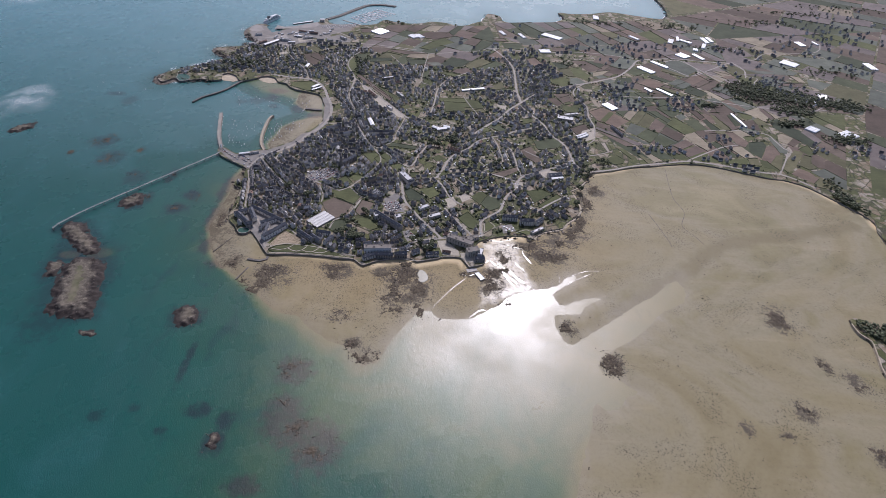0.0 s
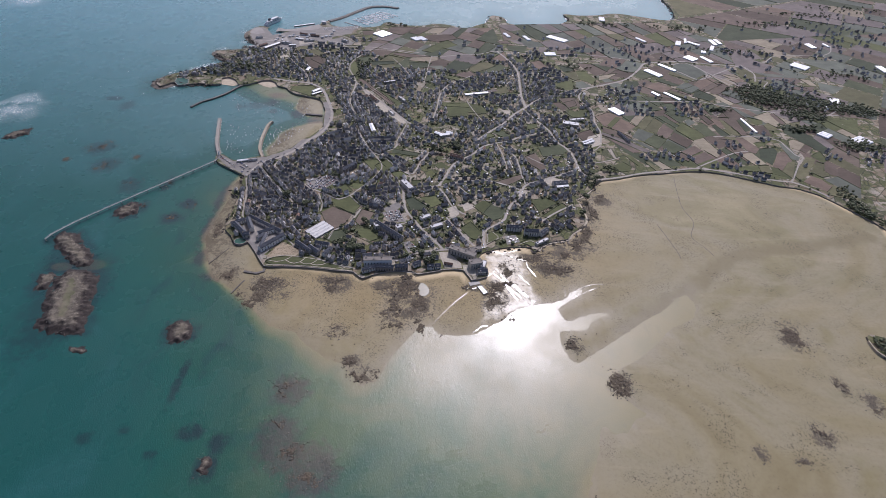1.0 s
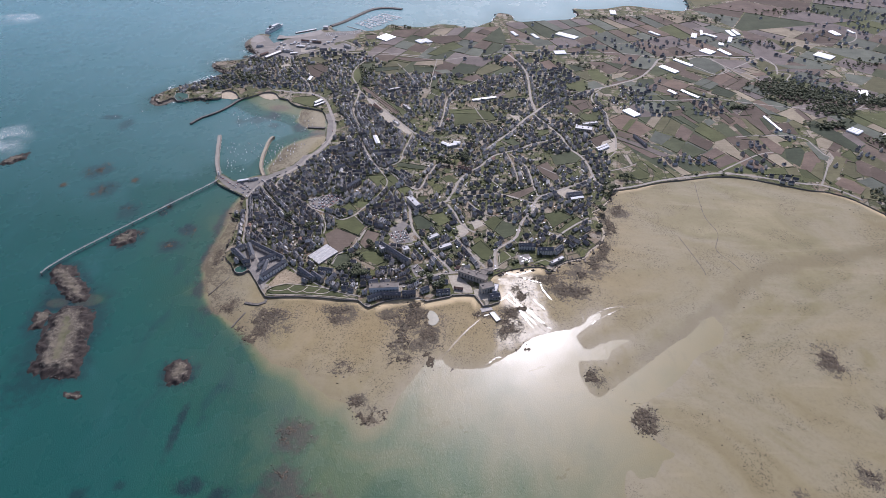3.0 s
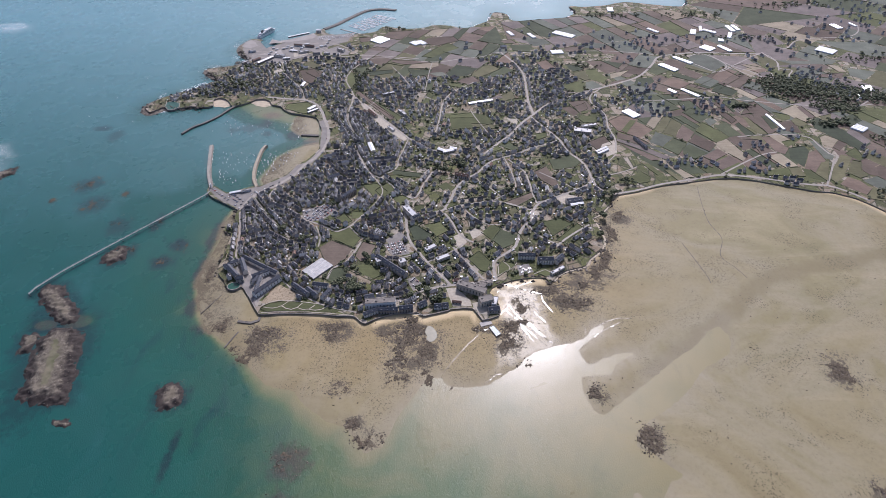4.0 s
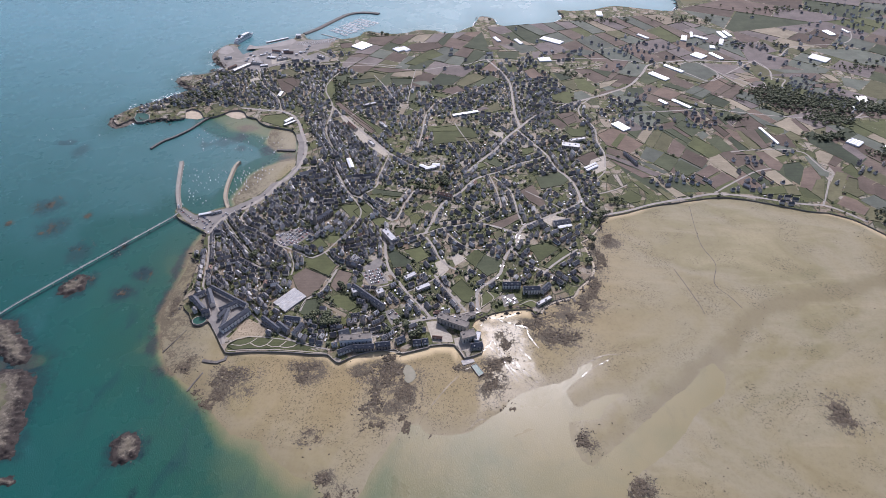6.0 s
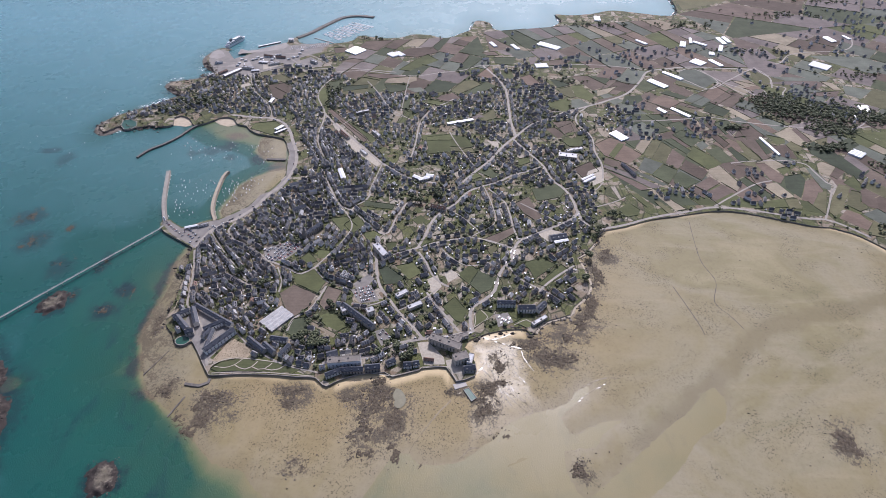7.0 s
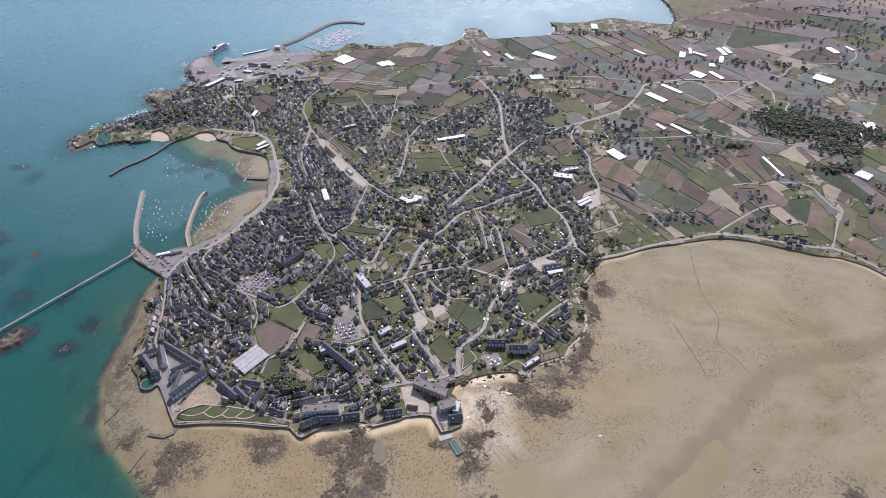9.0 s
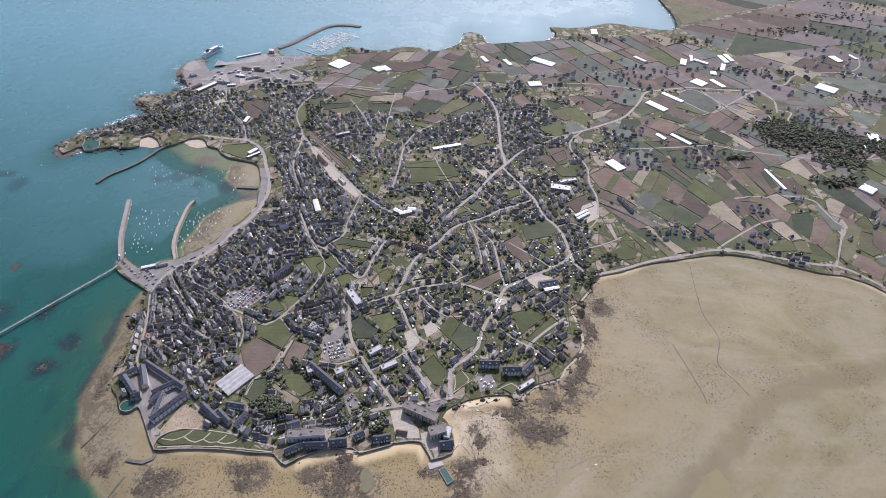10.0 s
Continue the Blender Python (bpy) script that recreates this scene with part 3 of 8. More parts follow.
PATHS.append([(-285, 679), (-274, 687), (-255, 692), (-220, 689), (-184, 683), (-155, 676)])
PATHS.append([(-281, 667), (-247, 669), (-207, 669), (-166, 666), (-144, 664)])
PATHS.append([(-280, 678), (-266, 676), (-254, 681), (-246, 690)])
PATHS.append([(-254, 681), (-246, 676), (-238, 674), (-230, 678), (-224, 687)])
PATHS.append([(-230, 678), (-221, 674), (-212, 675), (-204, 684)])
PATHS.append([(-212, 675), (-202, 673), (-193, 675), (-186, 681)])
PATHS.append([(69, 788), (71, 764), (68, 748)])
PATHS.append([(68, 750), (97, 774), (101, 782)])
PATHS.append([(78, 786), (89, 771), (83, 762)])
PATHS.append([(126, 756), (145, 766), (155, 756)])
PATHS.append([(-7, 679), (30, 682), (38, 670), (44, 660)])
PATHS.append([(-67, 670), (-39, 667), (-7, 677)])
FIELDS = []
FIELDS.append(('b', [(-225, 813), (-207, 833), (-169, 813), (-176, 786), (-194, 765), (-205, 774)]))
FIELDS.append(('g', [(-213, 856), (-188, 867), (-174, 862), (-158, 842), (-168, 815), (-203, 834)]))
FIELDS.append(('b', [(-154, 831), (-130, 821), (-139, 789), (-150, 780), (-162, 793)]))
FIELDS.append(('d', [(-200, 739), (-192, 763), (-179, 767), (-165, 759), (-170, 740), (-186, 731)]))
FIELDS.append(('g', [(-158, 768), (-137, 780), (-112, 750), (-125, 741), (-145, 752)]))
FIELDS.append(('p', [(-170, 756), (-166, 760), (-126, 735), (-129, 729)]))
FIELDS.append(('d', [(-80, 870), (-66, 876), (-38, 851), (-47, 837), (-67, 835)]))
FIELDS.append(('g', [(23, 791), (41, 810), (59, 785), (51, 760), (42, 763)]))
FIELDS.append(('g', [(45, 858), (66, 882), (79, 868), (63, 838)]))
FIELDS.append(('d', [(64, 838), (79, 867), (108, 852), (97, 827), (81, 817)]))
FIELDS.append(('b', [(86, 943), (143, 979), (149, 966), (110, 932)]))
FIELDS.append(('d', [(187, 1091), (237, 1112), (249, 1087), (237, 1067), (193, 1054)]))
FIELDS.append(('b', [(152, 1047), (178, 1068), (196, 1006), (181, 999), (164, 1019)]))
FIELDS.append(('g', [(154, 888), (185, 900), (204, 884), (167, 851)]))
FIELDS.append(('g', [(170, 839), (212, 885), (223, 872), (182, 833)]))
FIELDS.append(('b', [(275, 1162), (316, 1190), (326, 1155), (291, 1132)]))
FIELDS.append(('g', [(-409, 1313), (-405, 1337), (-363, 1346), (-339, 1325), (-333, 1301), (-358, 1287)]))
FIELDS.append(('g', [(-20, 1282), (31, 1295), (65, 1286), (82, 1246), (43, 1225), (-11, 1214)]))
FIELDS.append(('s', [(-231, 1334), (-223, 1343), (-106, 1174), (-114, 1165), (-169, 1225)]))
FIELDS.append(('k', [(-287, 687), (-271, 727), (-252, 716), (-235, 705), (-243, 687), (-272, 685)]))
FIELDS.append(('g', [(-284, 675), (-274, 686), (-255, 691), (-220, 689), (-184, 682), (-156, 675), (-180, 670), (-214, 671), (-254, 671), (-273, 669)]))
FIELDS.append(('g', [(69, 771), (78, 786), (97, 780), (98, 775), (69, 749)]))
FIELDS.append(('g', [(126, 761), (145, 773), (155, 757), (143, 751)]))
FIELDS.append(('t', [(-277, 915), (-223, 941), (-211, 920), (-235, 888), (-262, 882)]))
FIELDS.append(('g', [(-211, 894), (-198, 908), (-181, 886), (-194, 877)]))
FIELDS.append(('s', [(-11, 722), (4, 724), (26, 698), (28, 686), (0, 685)]))
FIELDS.append(('g', [(-152, 981), (-129, 1009), (-116, 983), (-134, 956)]))
FIELDS.append(('s', [(182, 960), (206, 973), (223, 967), (234, 949), (198, 942)]))
FIELDS.append(('g', [(-54, 877), (-25, 886), (-11, 862), (-30, 846)]))
FIELDS.append(('s', [(-2, 847), (14, 857), (21, 832), (8, 812)]))
FIELDS.append(('t', [(-472, 980), (-462, 987), (-432, 966), (-389, 986), (-375, 990), (-360, 980), (-375, 954), (-391, 919), (-397, 921), (-441, 948)]))
FIELDS.append(('d', [(-126, 1052), (-67, 1039), (-71, 1025), (-124, 1034)]))
FIELDS.append(('t', [(-74, 741), (-61, 747), (-48, 731), (-60, 715)]))
FIELDS.append(('t', [(-118, 823), (-88, 834), (-72, 800), (-101, 795)]))
FIELDS.append(('t', [(100, 776), (119, 780), (126, 761), (103, 752)]))
FIELDS.append(('s', [(31, 681), (39, 671), (67, 672), (66, 682), (50, 685), (43, 697), (29, 692)]))
FIELDS.append(('s', [(305, 1154), (334, 1172), (330, 1122), (306, 1105), (295, 1129)]))
FIELDS.append(('g', [(107, 860), (116, 840), (104, 808), (94, 814)]))
FIELDS.append(('t', [(-626, 1682), (-626, 1734), (-613, 1757), (-592, 1743), (-556, 1686), (-525, 1725), (-441, 1788), (-326, 1787), (-330, 1742), (-378, 1704), (-392, 1650), (-485, 1587), (-559, 1583), (-589, 1612)]))
FIELDS.append(('t', [(-346, 779), (-319, 775), (-267, 738), (-272, 728), (-291, 691), (-293, 677), (-322, 716), (-337, 736), (-350, 746), (-348, 763)]))
FIELDS.append(('t', [(-375, 990), (-352, 1010), (-333, 1030), (-321, 1065), (-306, 1077), (-296, 1100), (-287, 1128), (-294, 1167), (-298, 1208), (-314, 1250), (-305, 1259), (-281, 1213), (-275, 1162), (-278, 1118), (-286, 1090), (-302, 1062), (-315, 1028), (-337, 994), (-356, 981)]))
FIELDS.append(('d', [(622, 1351), (656, 1370), (663, 1333), (630, 1302)]))
FIELDS.append(('p', [(635, 1315), (662, 1344), (666, 1320), (644, 1294)]))
FIELDS.append(('b', [(666, 1331), (697, 1354), (712, 1291), (668, 1281)]))
FIELDS.append(('b', [(508, 1450), (551, 1491), (579, 1453), (537, 1417)]))
FIELDS.append(('q', [(553, 1430), (571, 1448), (621, 1392), (605, 1380)]))
FIELDS.append(('b', [(690, 1541), (713, 1490), (641, 1424), (626, 1492)]))
FIELDS.append(('d', [(584, 1431), (642, 1479), (651, 1449), (606, 1420)]))
FIELDS.append(('p', [(714, 1556), (752, 1575), (799, 1546), (740, 1491)]))
FIELDS.append(('b', [(399, 1511), (440, 1580), (477, 1545), (435, 1491)]))
FIELDS.append(('b', [(-404, 1518), (-401, 1555), (-361, 1520), (-361, 1479)]))
FIELDS.append(('g', [(-289, 1443), (-289, 1537), (-265, 1483), (-251, 1383)]))
FIELDS.append(('q', [(-424, 1584), (-408, 1597), (-368, 1560), (-395, 1547)]))
FIELDS.append(('b', [(-426, 1531), (-385, 1544), (-367, 1508), (-373, 1449), (-396, 1467)]))
FIELDS.append(('d', [(-278, 1549), (-245, 1560), (-232, 1515), (-255, 1494)]))
FIELDS.append(('d', [(-237, 1526), (-173, 1537), (-173, 1517), (-232, 1498)]))
FIELDS.append(('g', [(-216, 1354), (-205, 1359), (-126, 1272), (-136, 1257)]))
FIELDS.append(('o', [(-256, 1400), (-244, 1405), (-143, 1271), (-151, 1257)]))
FIELDS.append(('a', [(-571, 1640), (-514, 1681), (-467, 1719), (-381, 1731), (-371, 1718), (-420, 1700), (-456, 1668), (-500, 1640)]))
FIELDS.append(('a', [(-560, 1725), (-560, 1760), (-536, 1748), (-508, 1757), (-446, 1809), (-430, 1790), (-440, 1762), (-500, 1738)]))
FIELDS.append(('a', [(-632, 1700), (-634, 1735), (-621, 1757), (-604, 1738), (-588, 1708), (-606, 1690)]))
FIELDS.append(('a', [(-428, 1786), (-401, 1752), (-358, 1761), (-319, 1790), (-330, 1800), (-400, 1796)]))
FIELDS.append(('b', [(-300, 1770), (-268, 1778), (-258, 1745), (-290, 1735)]))
FIELDS.append(('q', [(-330, 1722), (-300, 1745), (-285, 1735), (-312, 1710)]))
FIELDS.append(('q', [(-372, 1700), (-340, 1716), (-322, 1700), (-350, 1682)]))
FIELDS.append(('q', [(-445, 1650), (-420, 1662), (-402, 1650), (-428, 1638)]))
FIELDS.append(('t', [(-513, 1678), (-407, 1739), (-358, 1731), (-403, 1677), (-490, 1633)]))
FIELDS.append(('q', [(-462, 1603), (-435, 1623), (-431, 1589), (-452, 1576)]))
FIELDS.append(('t', [(-389, 1671), (-352, 1706), (-309, 1665), (-314, 1642), (-370, 1639)]))
FIELDS.append(('s', [(-471, 1657), (-443, 1668), (-425, 1646), (-461, 1622)]))
FIELDS.append(('t', [(-570, 1668), (-562, 1685), (-546, 1707), (-529, 1674), (-543, 1646)]))
FIELDS.append(('t', [(-429, 1777), (-398, 1790), (-319, 1814), (-319, 1783), (-379, 1751)]))
FIELDS.append(('b', [(-266, 1677), (-238, 1699), (-200, 1687), (-223, 1669)]))
FIELDS.append(('q', [(-331, 1635), (-297, 1643), (-296, 1617), (-323, 1610)]))
FIELDS.append(('s', [(-496, 1528), (-477, 1543), (-467, 1529), (-486, 1514)]))
FIELDS.append(('q', [(-363, 1599), (-346, 1609), (-343, 1579), (-362, 1572)]))
FIELDS.append(('g', [(-178, 998), (-150, 1003), (-129, 978), (-152, 959)]))
FIELDS.append(('g', [(-117, 958), (-98, 965), (-83, 953), (-103, 934)]))
FIELDS.append(('g', [(-34, 997), (-19, 1010), (-7, 995), (-23, 982)]))
FIELDS.append(('q', [(95, 920), (110, 930), (114, 920), (100, 905)]))
FIELDS.append(('g', [(-75, 935), (-56, 935), (-57, 918), (-69, 915)]))
FIELDS.append(('g', [(-185, 915), (-166, 912), (-163, 895), (-182, 893)]))
FIELDS.append(('t', [(-116, 836), (-94, 858), (-84, 847), (-103, 815)]))
FIELDS.append(('s', [(24, 862), (35, 870), (50, 857), (31, 840)]))
FIELDS.append(('g', [(-22, 936), (-4, 945), (2, 937), (-15, 924)]))
FIELDS.append(('q', [(111, 853), (125, 850), (121, 836), (110, 837)]))
FIELDS.append(('g', [(-131, 1031), (-108, 1036), (-100, 1027), (-122, 1016)]))
FIELDS.append(('s', [(131, 916), (147, 921), (151, 909), (133, 900)]))
FIELDS.append(('b', [(260, 1352), (303, 1360), (315, 1315), (281, 1290)]))
FIELDS.append(('b', [(240, 1322), (263, 1328), (280, 1298), (265, 1279)]))
FIELDS.append(('g', [(271, 1269), (317, 1292), (310, 1249), (283, 1248)]))
FIELDS.append(('g', [(-84, 1342), (-71, 1403), (-58, 1391), (-72, 1340)]))
FIELDS.append(('q', [(105, 1384), (132, 1412), (138, 1369), (108, 1352)]))
FIELDS.append(('s', [(110, 1269), (138, 1264), (132, 1235), (118, 1255)]))
FIELDS.append(('q', [(31, 1244), (77, 1240), (86, 1219), (35, 1225)]))
FIELDS.append(('d', [(88, 1150), (115, 1157), (132, 1136), (114, 1127)]))
FIELDS.append(('g', [(169, 1197), (193, 1205), (194, 1185), (171, 1172)]))
FIELDS.append(('g', [(62, 1134), (85, 1146), (95, 1133), (77, 1121)]))
FIELDS.append(('g', [(283, 1301), (305, 1310), (298, 1295), (284, 1290)]))
FIELDS.append(('o', [(444, 1654), (496, 1647), (472, 1602), (453, 1578), (408, 1593)]))
FIELDS.append(('c', [(497, 1637), (540, 1624), (520, 1581), (487, 1548), (457, 1581)]))
FIELDS.append(('b', [(450, 1563), (502, 1543), (464, 1505), (422, 1525)]))
FIELDS.append(('p', [(393, 1513), (445, 1535), (417, 1500), (388, 1483)]))
FIELDS.append(('b', [(384, 1462), (459, 1494), (416, 1464), (380, 1442)]))
FIELDS.append(('d', [(454, 1481), (492, 1488), (492, 1464), (464, 1436), (438, 1444)]))
FIELDS.append(('b', [(550, 1591), (573, 1610), (607, 1576), (577, 1538), (551, 1559)]))
FIELDS.append(('q', [(609, 1570), (664, 1520), (650, 1511), (598, 1550)]))
FIELDS.append(('b', [(590, 1552), (626, 1504), (601, 1482), (569, 1521)]))
FIELDS.append(('d', [(565, 1515), (606, 1477), (585, 1469), (546, 1498)]))
FIELDS.append(('o', [(537, 1485), (577, 1456), (554, 1420), (511, 1453)]))
FIELDS.append(('b', [(497, 1457), (545, 1412), (518, 1394), (473, 1426)]))
FIELDS.append(('d', [(558, 1422), (599, 1382), (577, 1381), (547, 1410)]))
FIELDS.append(('q', [(572, 1440), (614, 1392), (603, 1382), (560, 1427)]))
FIELDS.append(('b', [(580, 1453), (616, 1420), (601, 1410), (571, 1440)]))
FIELDS.append(('c', [(628, 1499), (654, 1466), (622, 1435), (591, 1464)]))
FIELDS.append(('o', [(696, 1552), (719, 1525), (657, 1462), (645, 1492)]))
FIELDS.append(('b', [(723, 1520), (742, 1486), (688, 1426), (658, 1459)]))
FIELDS.append(('d', [(645, 1453), (679, 1411), (653, 1384), (618, 1410)]))
FIELDS.append(('c', [(635, 1635), (682, 1637), (700, 1569), (662, 1531), (615, 1580)]))
FIELDS.append(('m', [(692, 1634), (775, 1623), (783, 1573), (733, 1534), (710, 1575)]))
FIELDS.append(('p', [(588, 1365), (606, 1320), (595, 1313), (577, 1365)]))
FIELDS.append(('o', [(607, 1366), (632, 1367), (612, 1335)]))
FIELDS.append(('d', [(636, 1360), (659, 1366), (656, 1341), (633, 1321), (622, 1344)]))
FIELDS.append(('p', [(641, 1328), (669, 1348), (666, 1322), (646, 1300)]))
FIELDS.append(('d', [(519, 1349), (548, 1357), (562, 1308), (524, 1285)]))
FIELDS.append(('p', [(747, 1568), (787, 1579), (797, 1554), (766, 1541)]))
FIELDS.append(('o', [(757, 1532), (798, 1548), (801, 1531), (771, 1519)]))
FIELDS.append(('m', [(762, 1511), (802, 1526), (800, 1502), (766, 1490)]))
FIELDS.append(('m', [(824, 1560), (880, 1572), (941, 1563), (897, 1550)]))
FIELDS.append(('o', [(911, 1507), (985, 1518), (962, 1485), (915, 1491)]))
FIELDS.append(('p', [(967, 1573), (993, 1565), (996, 1524), (977, 1528)]))
FIELDS.append(('c', [(854, 1600), (942, 1592), (961, 1575), (882, 1575)]))
FIELDS.append(('c', [(1012, 1549), (1068, 1524), (1017, 1477), (995, 1502)]))
FIELDS.append(('m', [(1013, 1607), (1078, 1547), (1123, 1600), (1067, 1656)]))
FIELDS.append(('c', [(1020, 1735), (1159, 1728), (1179, 1696), (1132, 1616), (1074, 1668)]))
FIELDS.append(('m', [(827, 1778), (913, 1782), (923, 1720), (830, 1682)]))
FIELDS.append(('o', [(339, 1256), (375, 1284), (403, 1266), (428, 1221), (389, 1183), (350, 1214)]))
FIELDS.append(('g', [(359, 1215), (388, 1262), (399, 1258), (367, 1204)]))
FIELDS.append(('d', [(410, 1271), (437, 1276), (415, 1238), (401, 1254)]))
FIELDS.append(('p', [(453, 1295), (468, 1285), (428, 1219), (416, 1236)]))
FIELDS.append(('q', [(469, 1283), (480, 1270), (443, 1205), (432, 1219)]))
FIELDS.append(('q', [(482, 1268), (495, 1243), (468, 1191), (445, 1205)]))
FIELDS.append(('o', [(496, 1239), (512, 1206), (486, 1167), (468, 1188)]))
FIELDS.append(('c', [(430, 1206), (460, 1184), (428, 1147), (407, 1165)]))
FIELDS.append(('d', [(461, 1180), (482, 1160), (452, 1116), (429, 1143)]))
FIELDS.append(('b', [(347, 1207), (388, 1178), (404, 1159), (391, 1147), (344, 1183)]))
FIELDS.append(('c', [(400, 1156), (425, 1138), (447, 1111), (437, 1108), (396, 1152)]))
FIELDS.append(('m', [(343, 1178), (391, 1144), (433, 1104), (415, 1099), (383, 1133), (341, 1169)]))
FIELDS.append(('o', [(340, 1164), (382, 1128), (413, 1096), (393, 1092), (362, 1131)]))
FIELDS.append(('d', [(468, 1141), (487, 1156), (512, 1123), (480, 1100), (464, 1118)]))
FIELDS.append(('b', [(511, 1198), (542, 1158), (518, 1127), (489, 1166)]))
FIELDS.append(('g', [(544, 1250), (560, 1224), (579, 1187), (545, 1164), (518, 1212)]))
FIELDS.append(('d', [(488, 1278), (507, 1283), (532, 1234), (519, 1223)]))
FIELDS.append(('d', [(515, 1299), (539, 1319), (567, 1279), (538, 1250)]))
FIELDS.append(('b', [(590, 1315), (605, 1322), (622, 1263), (606, 1249)]))
FIELDS.append(('c', [(552, 1260), (571, 1275), (576, 1255), (556, 1237)]))
FIELDS.append(('d', [(564, 1234), (594, 1250), (609, 1197), (580, 1188)]))
FIELDS.append(('p', [(540, 1161), (572, 1176), (588, 1112), (572, 1092), (554, 1121)]))
FIELDS.append(('o', [(501, 1108), (538, 1139), (550, 1118), (514, 1090)]))
FIELDS.append(('o', [(516, 1087), (554, 1112), (562, 1087), (521, 1060), (515, 1068)]))
FIELDS.append(('b', [(480, 1097), (499, 1105), (514, 1086), (504, 1067)]))
FIELDS.append(('p', [(407, 1096), (416, 1098), (459, 1035), (440, 1029)]))
FIELDS.append(('g', [(372, 1076), (382, 1080), (401, 1045), (390, 1039)]))
FIELDS.append(('g', [(325, 1024), (361, 1049), (375, 1030), (368, 1016), (349, 1010)]))
FIELDS.append(('q', [(409, 1055), (418, 1057), (436, 1025), (423, 1022)]))
FIELDS.append(('m', [(638, 1319), (670, 1346), (666, 1326), (639, 1296)]))
FIELDS.append(('b', [(681, 1347), (696, 1352), (710, 1297), (692, 1288), (674, 1297), (644, 1290)]))
FIELDS.append(('q', [(643, 1282), (651, 1272), (665, 1202), (652, 1198), (641, 1225)]))
FIELDS.append(('b', [(658, 1286), (689, 1292), (689, 1214), (668, 1202), (660, 1245)]))
FIELDS.append(('d', [(685, 1280), (697, 1282), (699, 1231), (684, 1223)]))
FIELDS.append(('d', [(612, 1243), (622, 1249), (638, 1198), (618, 1190)]))
FIELDS.append(('b', [(705, 1264), (719, 1255), (743, 1262), (739, 1207), (712, 1215)]))
FIELDS.append(('q', [(742, 1262), (757, 1274), (771, 1249), (752, 1231), (742, 1242)]))
FIELDS.append(('g', [(717, 1301), (748, 1286), (742, 1268), (722, 1263)]))
FIELDS.append(('o', [(783, 1325), (795, 1330), (802, 1278), (788, 1272)]))
FIELDS.append(('d', [(784, 1262), (807, 1272), (860, 1166), (824, 1136), (809, 1164), (778, 1225)]))
FIELDS.append(('q', [(812, 1280), (844, 1294), (825, 1257), (814, 1261)]))
FIELDS.append(('o', [(827, 1257), (849, 1270), (850, 1241), (830, 1223)]))
FIELDS.append(('d', [(857, 1272), (890, 1292), (894, 1262), (856, 1235)]))
FIELDS.append(('m', [(836, 1209), (855, 1226), (866, 1174), (848, 1158)]))
FIELDS.append(('p', [(770, 1188), (783, 1196), (800, 1177), (774, 1147), (760, 1158)]))
FIELDS.append(('b', [(802, 1176), (811, 1160), (783, 1134), (776, 1146)]))
FIELDS.append(('g', [(789, 1122), (820, 1146), (817, 1107), (802, 1095)]))
FIELDS.append(('o', [(647, 1187), (666, 1188), (683, 1142), (667, 1119), (653, 1130)]))
FIELDS.append(('b', [(606, 1177), (636, 1176), (648, 1128), (619, 1122), (619, 1148)]))
FIELDS.append(('g', [(681, 1168), (699, 1175), (727, 1190), (727, 1182), (686, 1148)]))
FIELDS.append(('d', [(684, 1141), (719, 1150), (719, 1130), (684, 1073), (671, 1102)]))
FIELDS.append(('o', [(718, 1126), (737, 1134), (736, 1096), (698, 1052), (684, 1067)]))
FIELDS.append(('c', [(741, 1173), (754, 1168), (760, 1113), (750, 1098), (737, 1106)]))
FIELDS.append(('q', [(724, 1087), (741, 1092), (706, 1024), (696, 1050)]))
FIELDS.append(('p', [(628, 1111), (659, 1120), (672, 1076), (646, 1068)]))
FIELDS.append(('g', [(596, 1054), (650, 1069), (647, 1043), (585, 1038)]))
FIELDS.append(('q', [(652, 1066), (675, 1070), (670, 1038), (649, 1039)]))
FIELDS.append(('g', [(677, 1066), (690, 1060), (703, 1022), (674, 1035)]))
FIELDS.append(('q', [(776, 1116), (792, 1106), (752, 1052), (748, 1042), (718, 1017), (715, 1030), (737, 1066)]))
FIELDS.append(('q', [(789, 1096), (802, 1089), (786, 1060), (790, 1042), (771, 1033), (757, 1052)]))
FIELDS.append(('o', [(750, 1036), (765, 1023), (772, 998), (754, 979), (724, 1012)]))
FIELDS.append(('b', [(801, 1082), (822, 1072), (808, 1040), (795, 1045), (790, 1062)]))
FIELDS.append(('g', [(-33, 1730), (-2, 1690), (-76, 1619), (-104, 1627), (-60, 1697)]))
FIELDS.append(('b', [(-95, 1769), (-20, 1784), (-1, 1745), (-61, 1708), (-112, 1722)]))
FIELDS.append(('p', [(-127, 1577), (-56, 1586), (-55, 1562), (-83, 1544), (-136, 1547)]))
FIELDS.append(('b', [(-185, 1604), (-87, 1594), (-74, 1585), (-140, 1570), (-183, 1586)]))
FIELDS.append(('d', [(-134, 1536), (-70, 1536), (-80, 1505), (-116, 1492)]))
FIELDS.append(('c', [(-79, 1516), (-42, 1523), (-31, 1504), (-53, 1495)]))
FIELDS.append(('q', [(64, 1559), (91, 1566), (110, 1542), (52, 1487), (33, 1510)]))
FIELDS.append(('d', [(120, 1559), (143, 1535), (117, 1503), (59, 1482)]))
FIELDS.append(('o', [(8, 1479), (38, 1494), (57, 1466), (27, 1446), (-4, 1460)]))
FIELDS.append(('g', [(-23, 1460), (-5, 1453), (26, 1439), (15, 1421), (-22, 1439)]))
FIELDS.append(('d', [(-75, 1450), (-64, 1458), (-65, 1405), (-83, 1412)]))
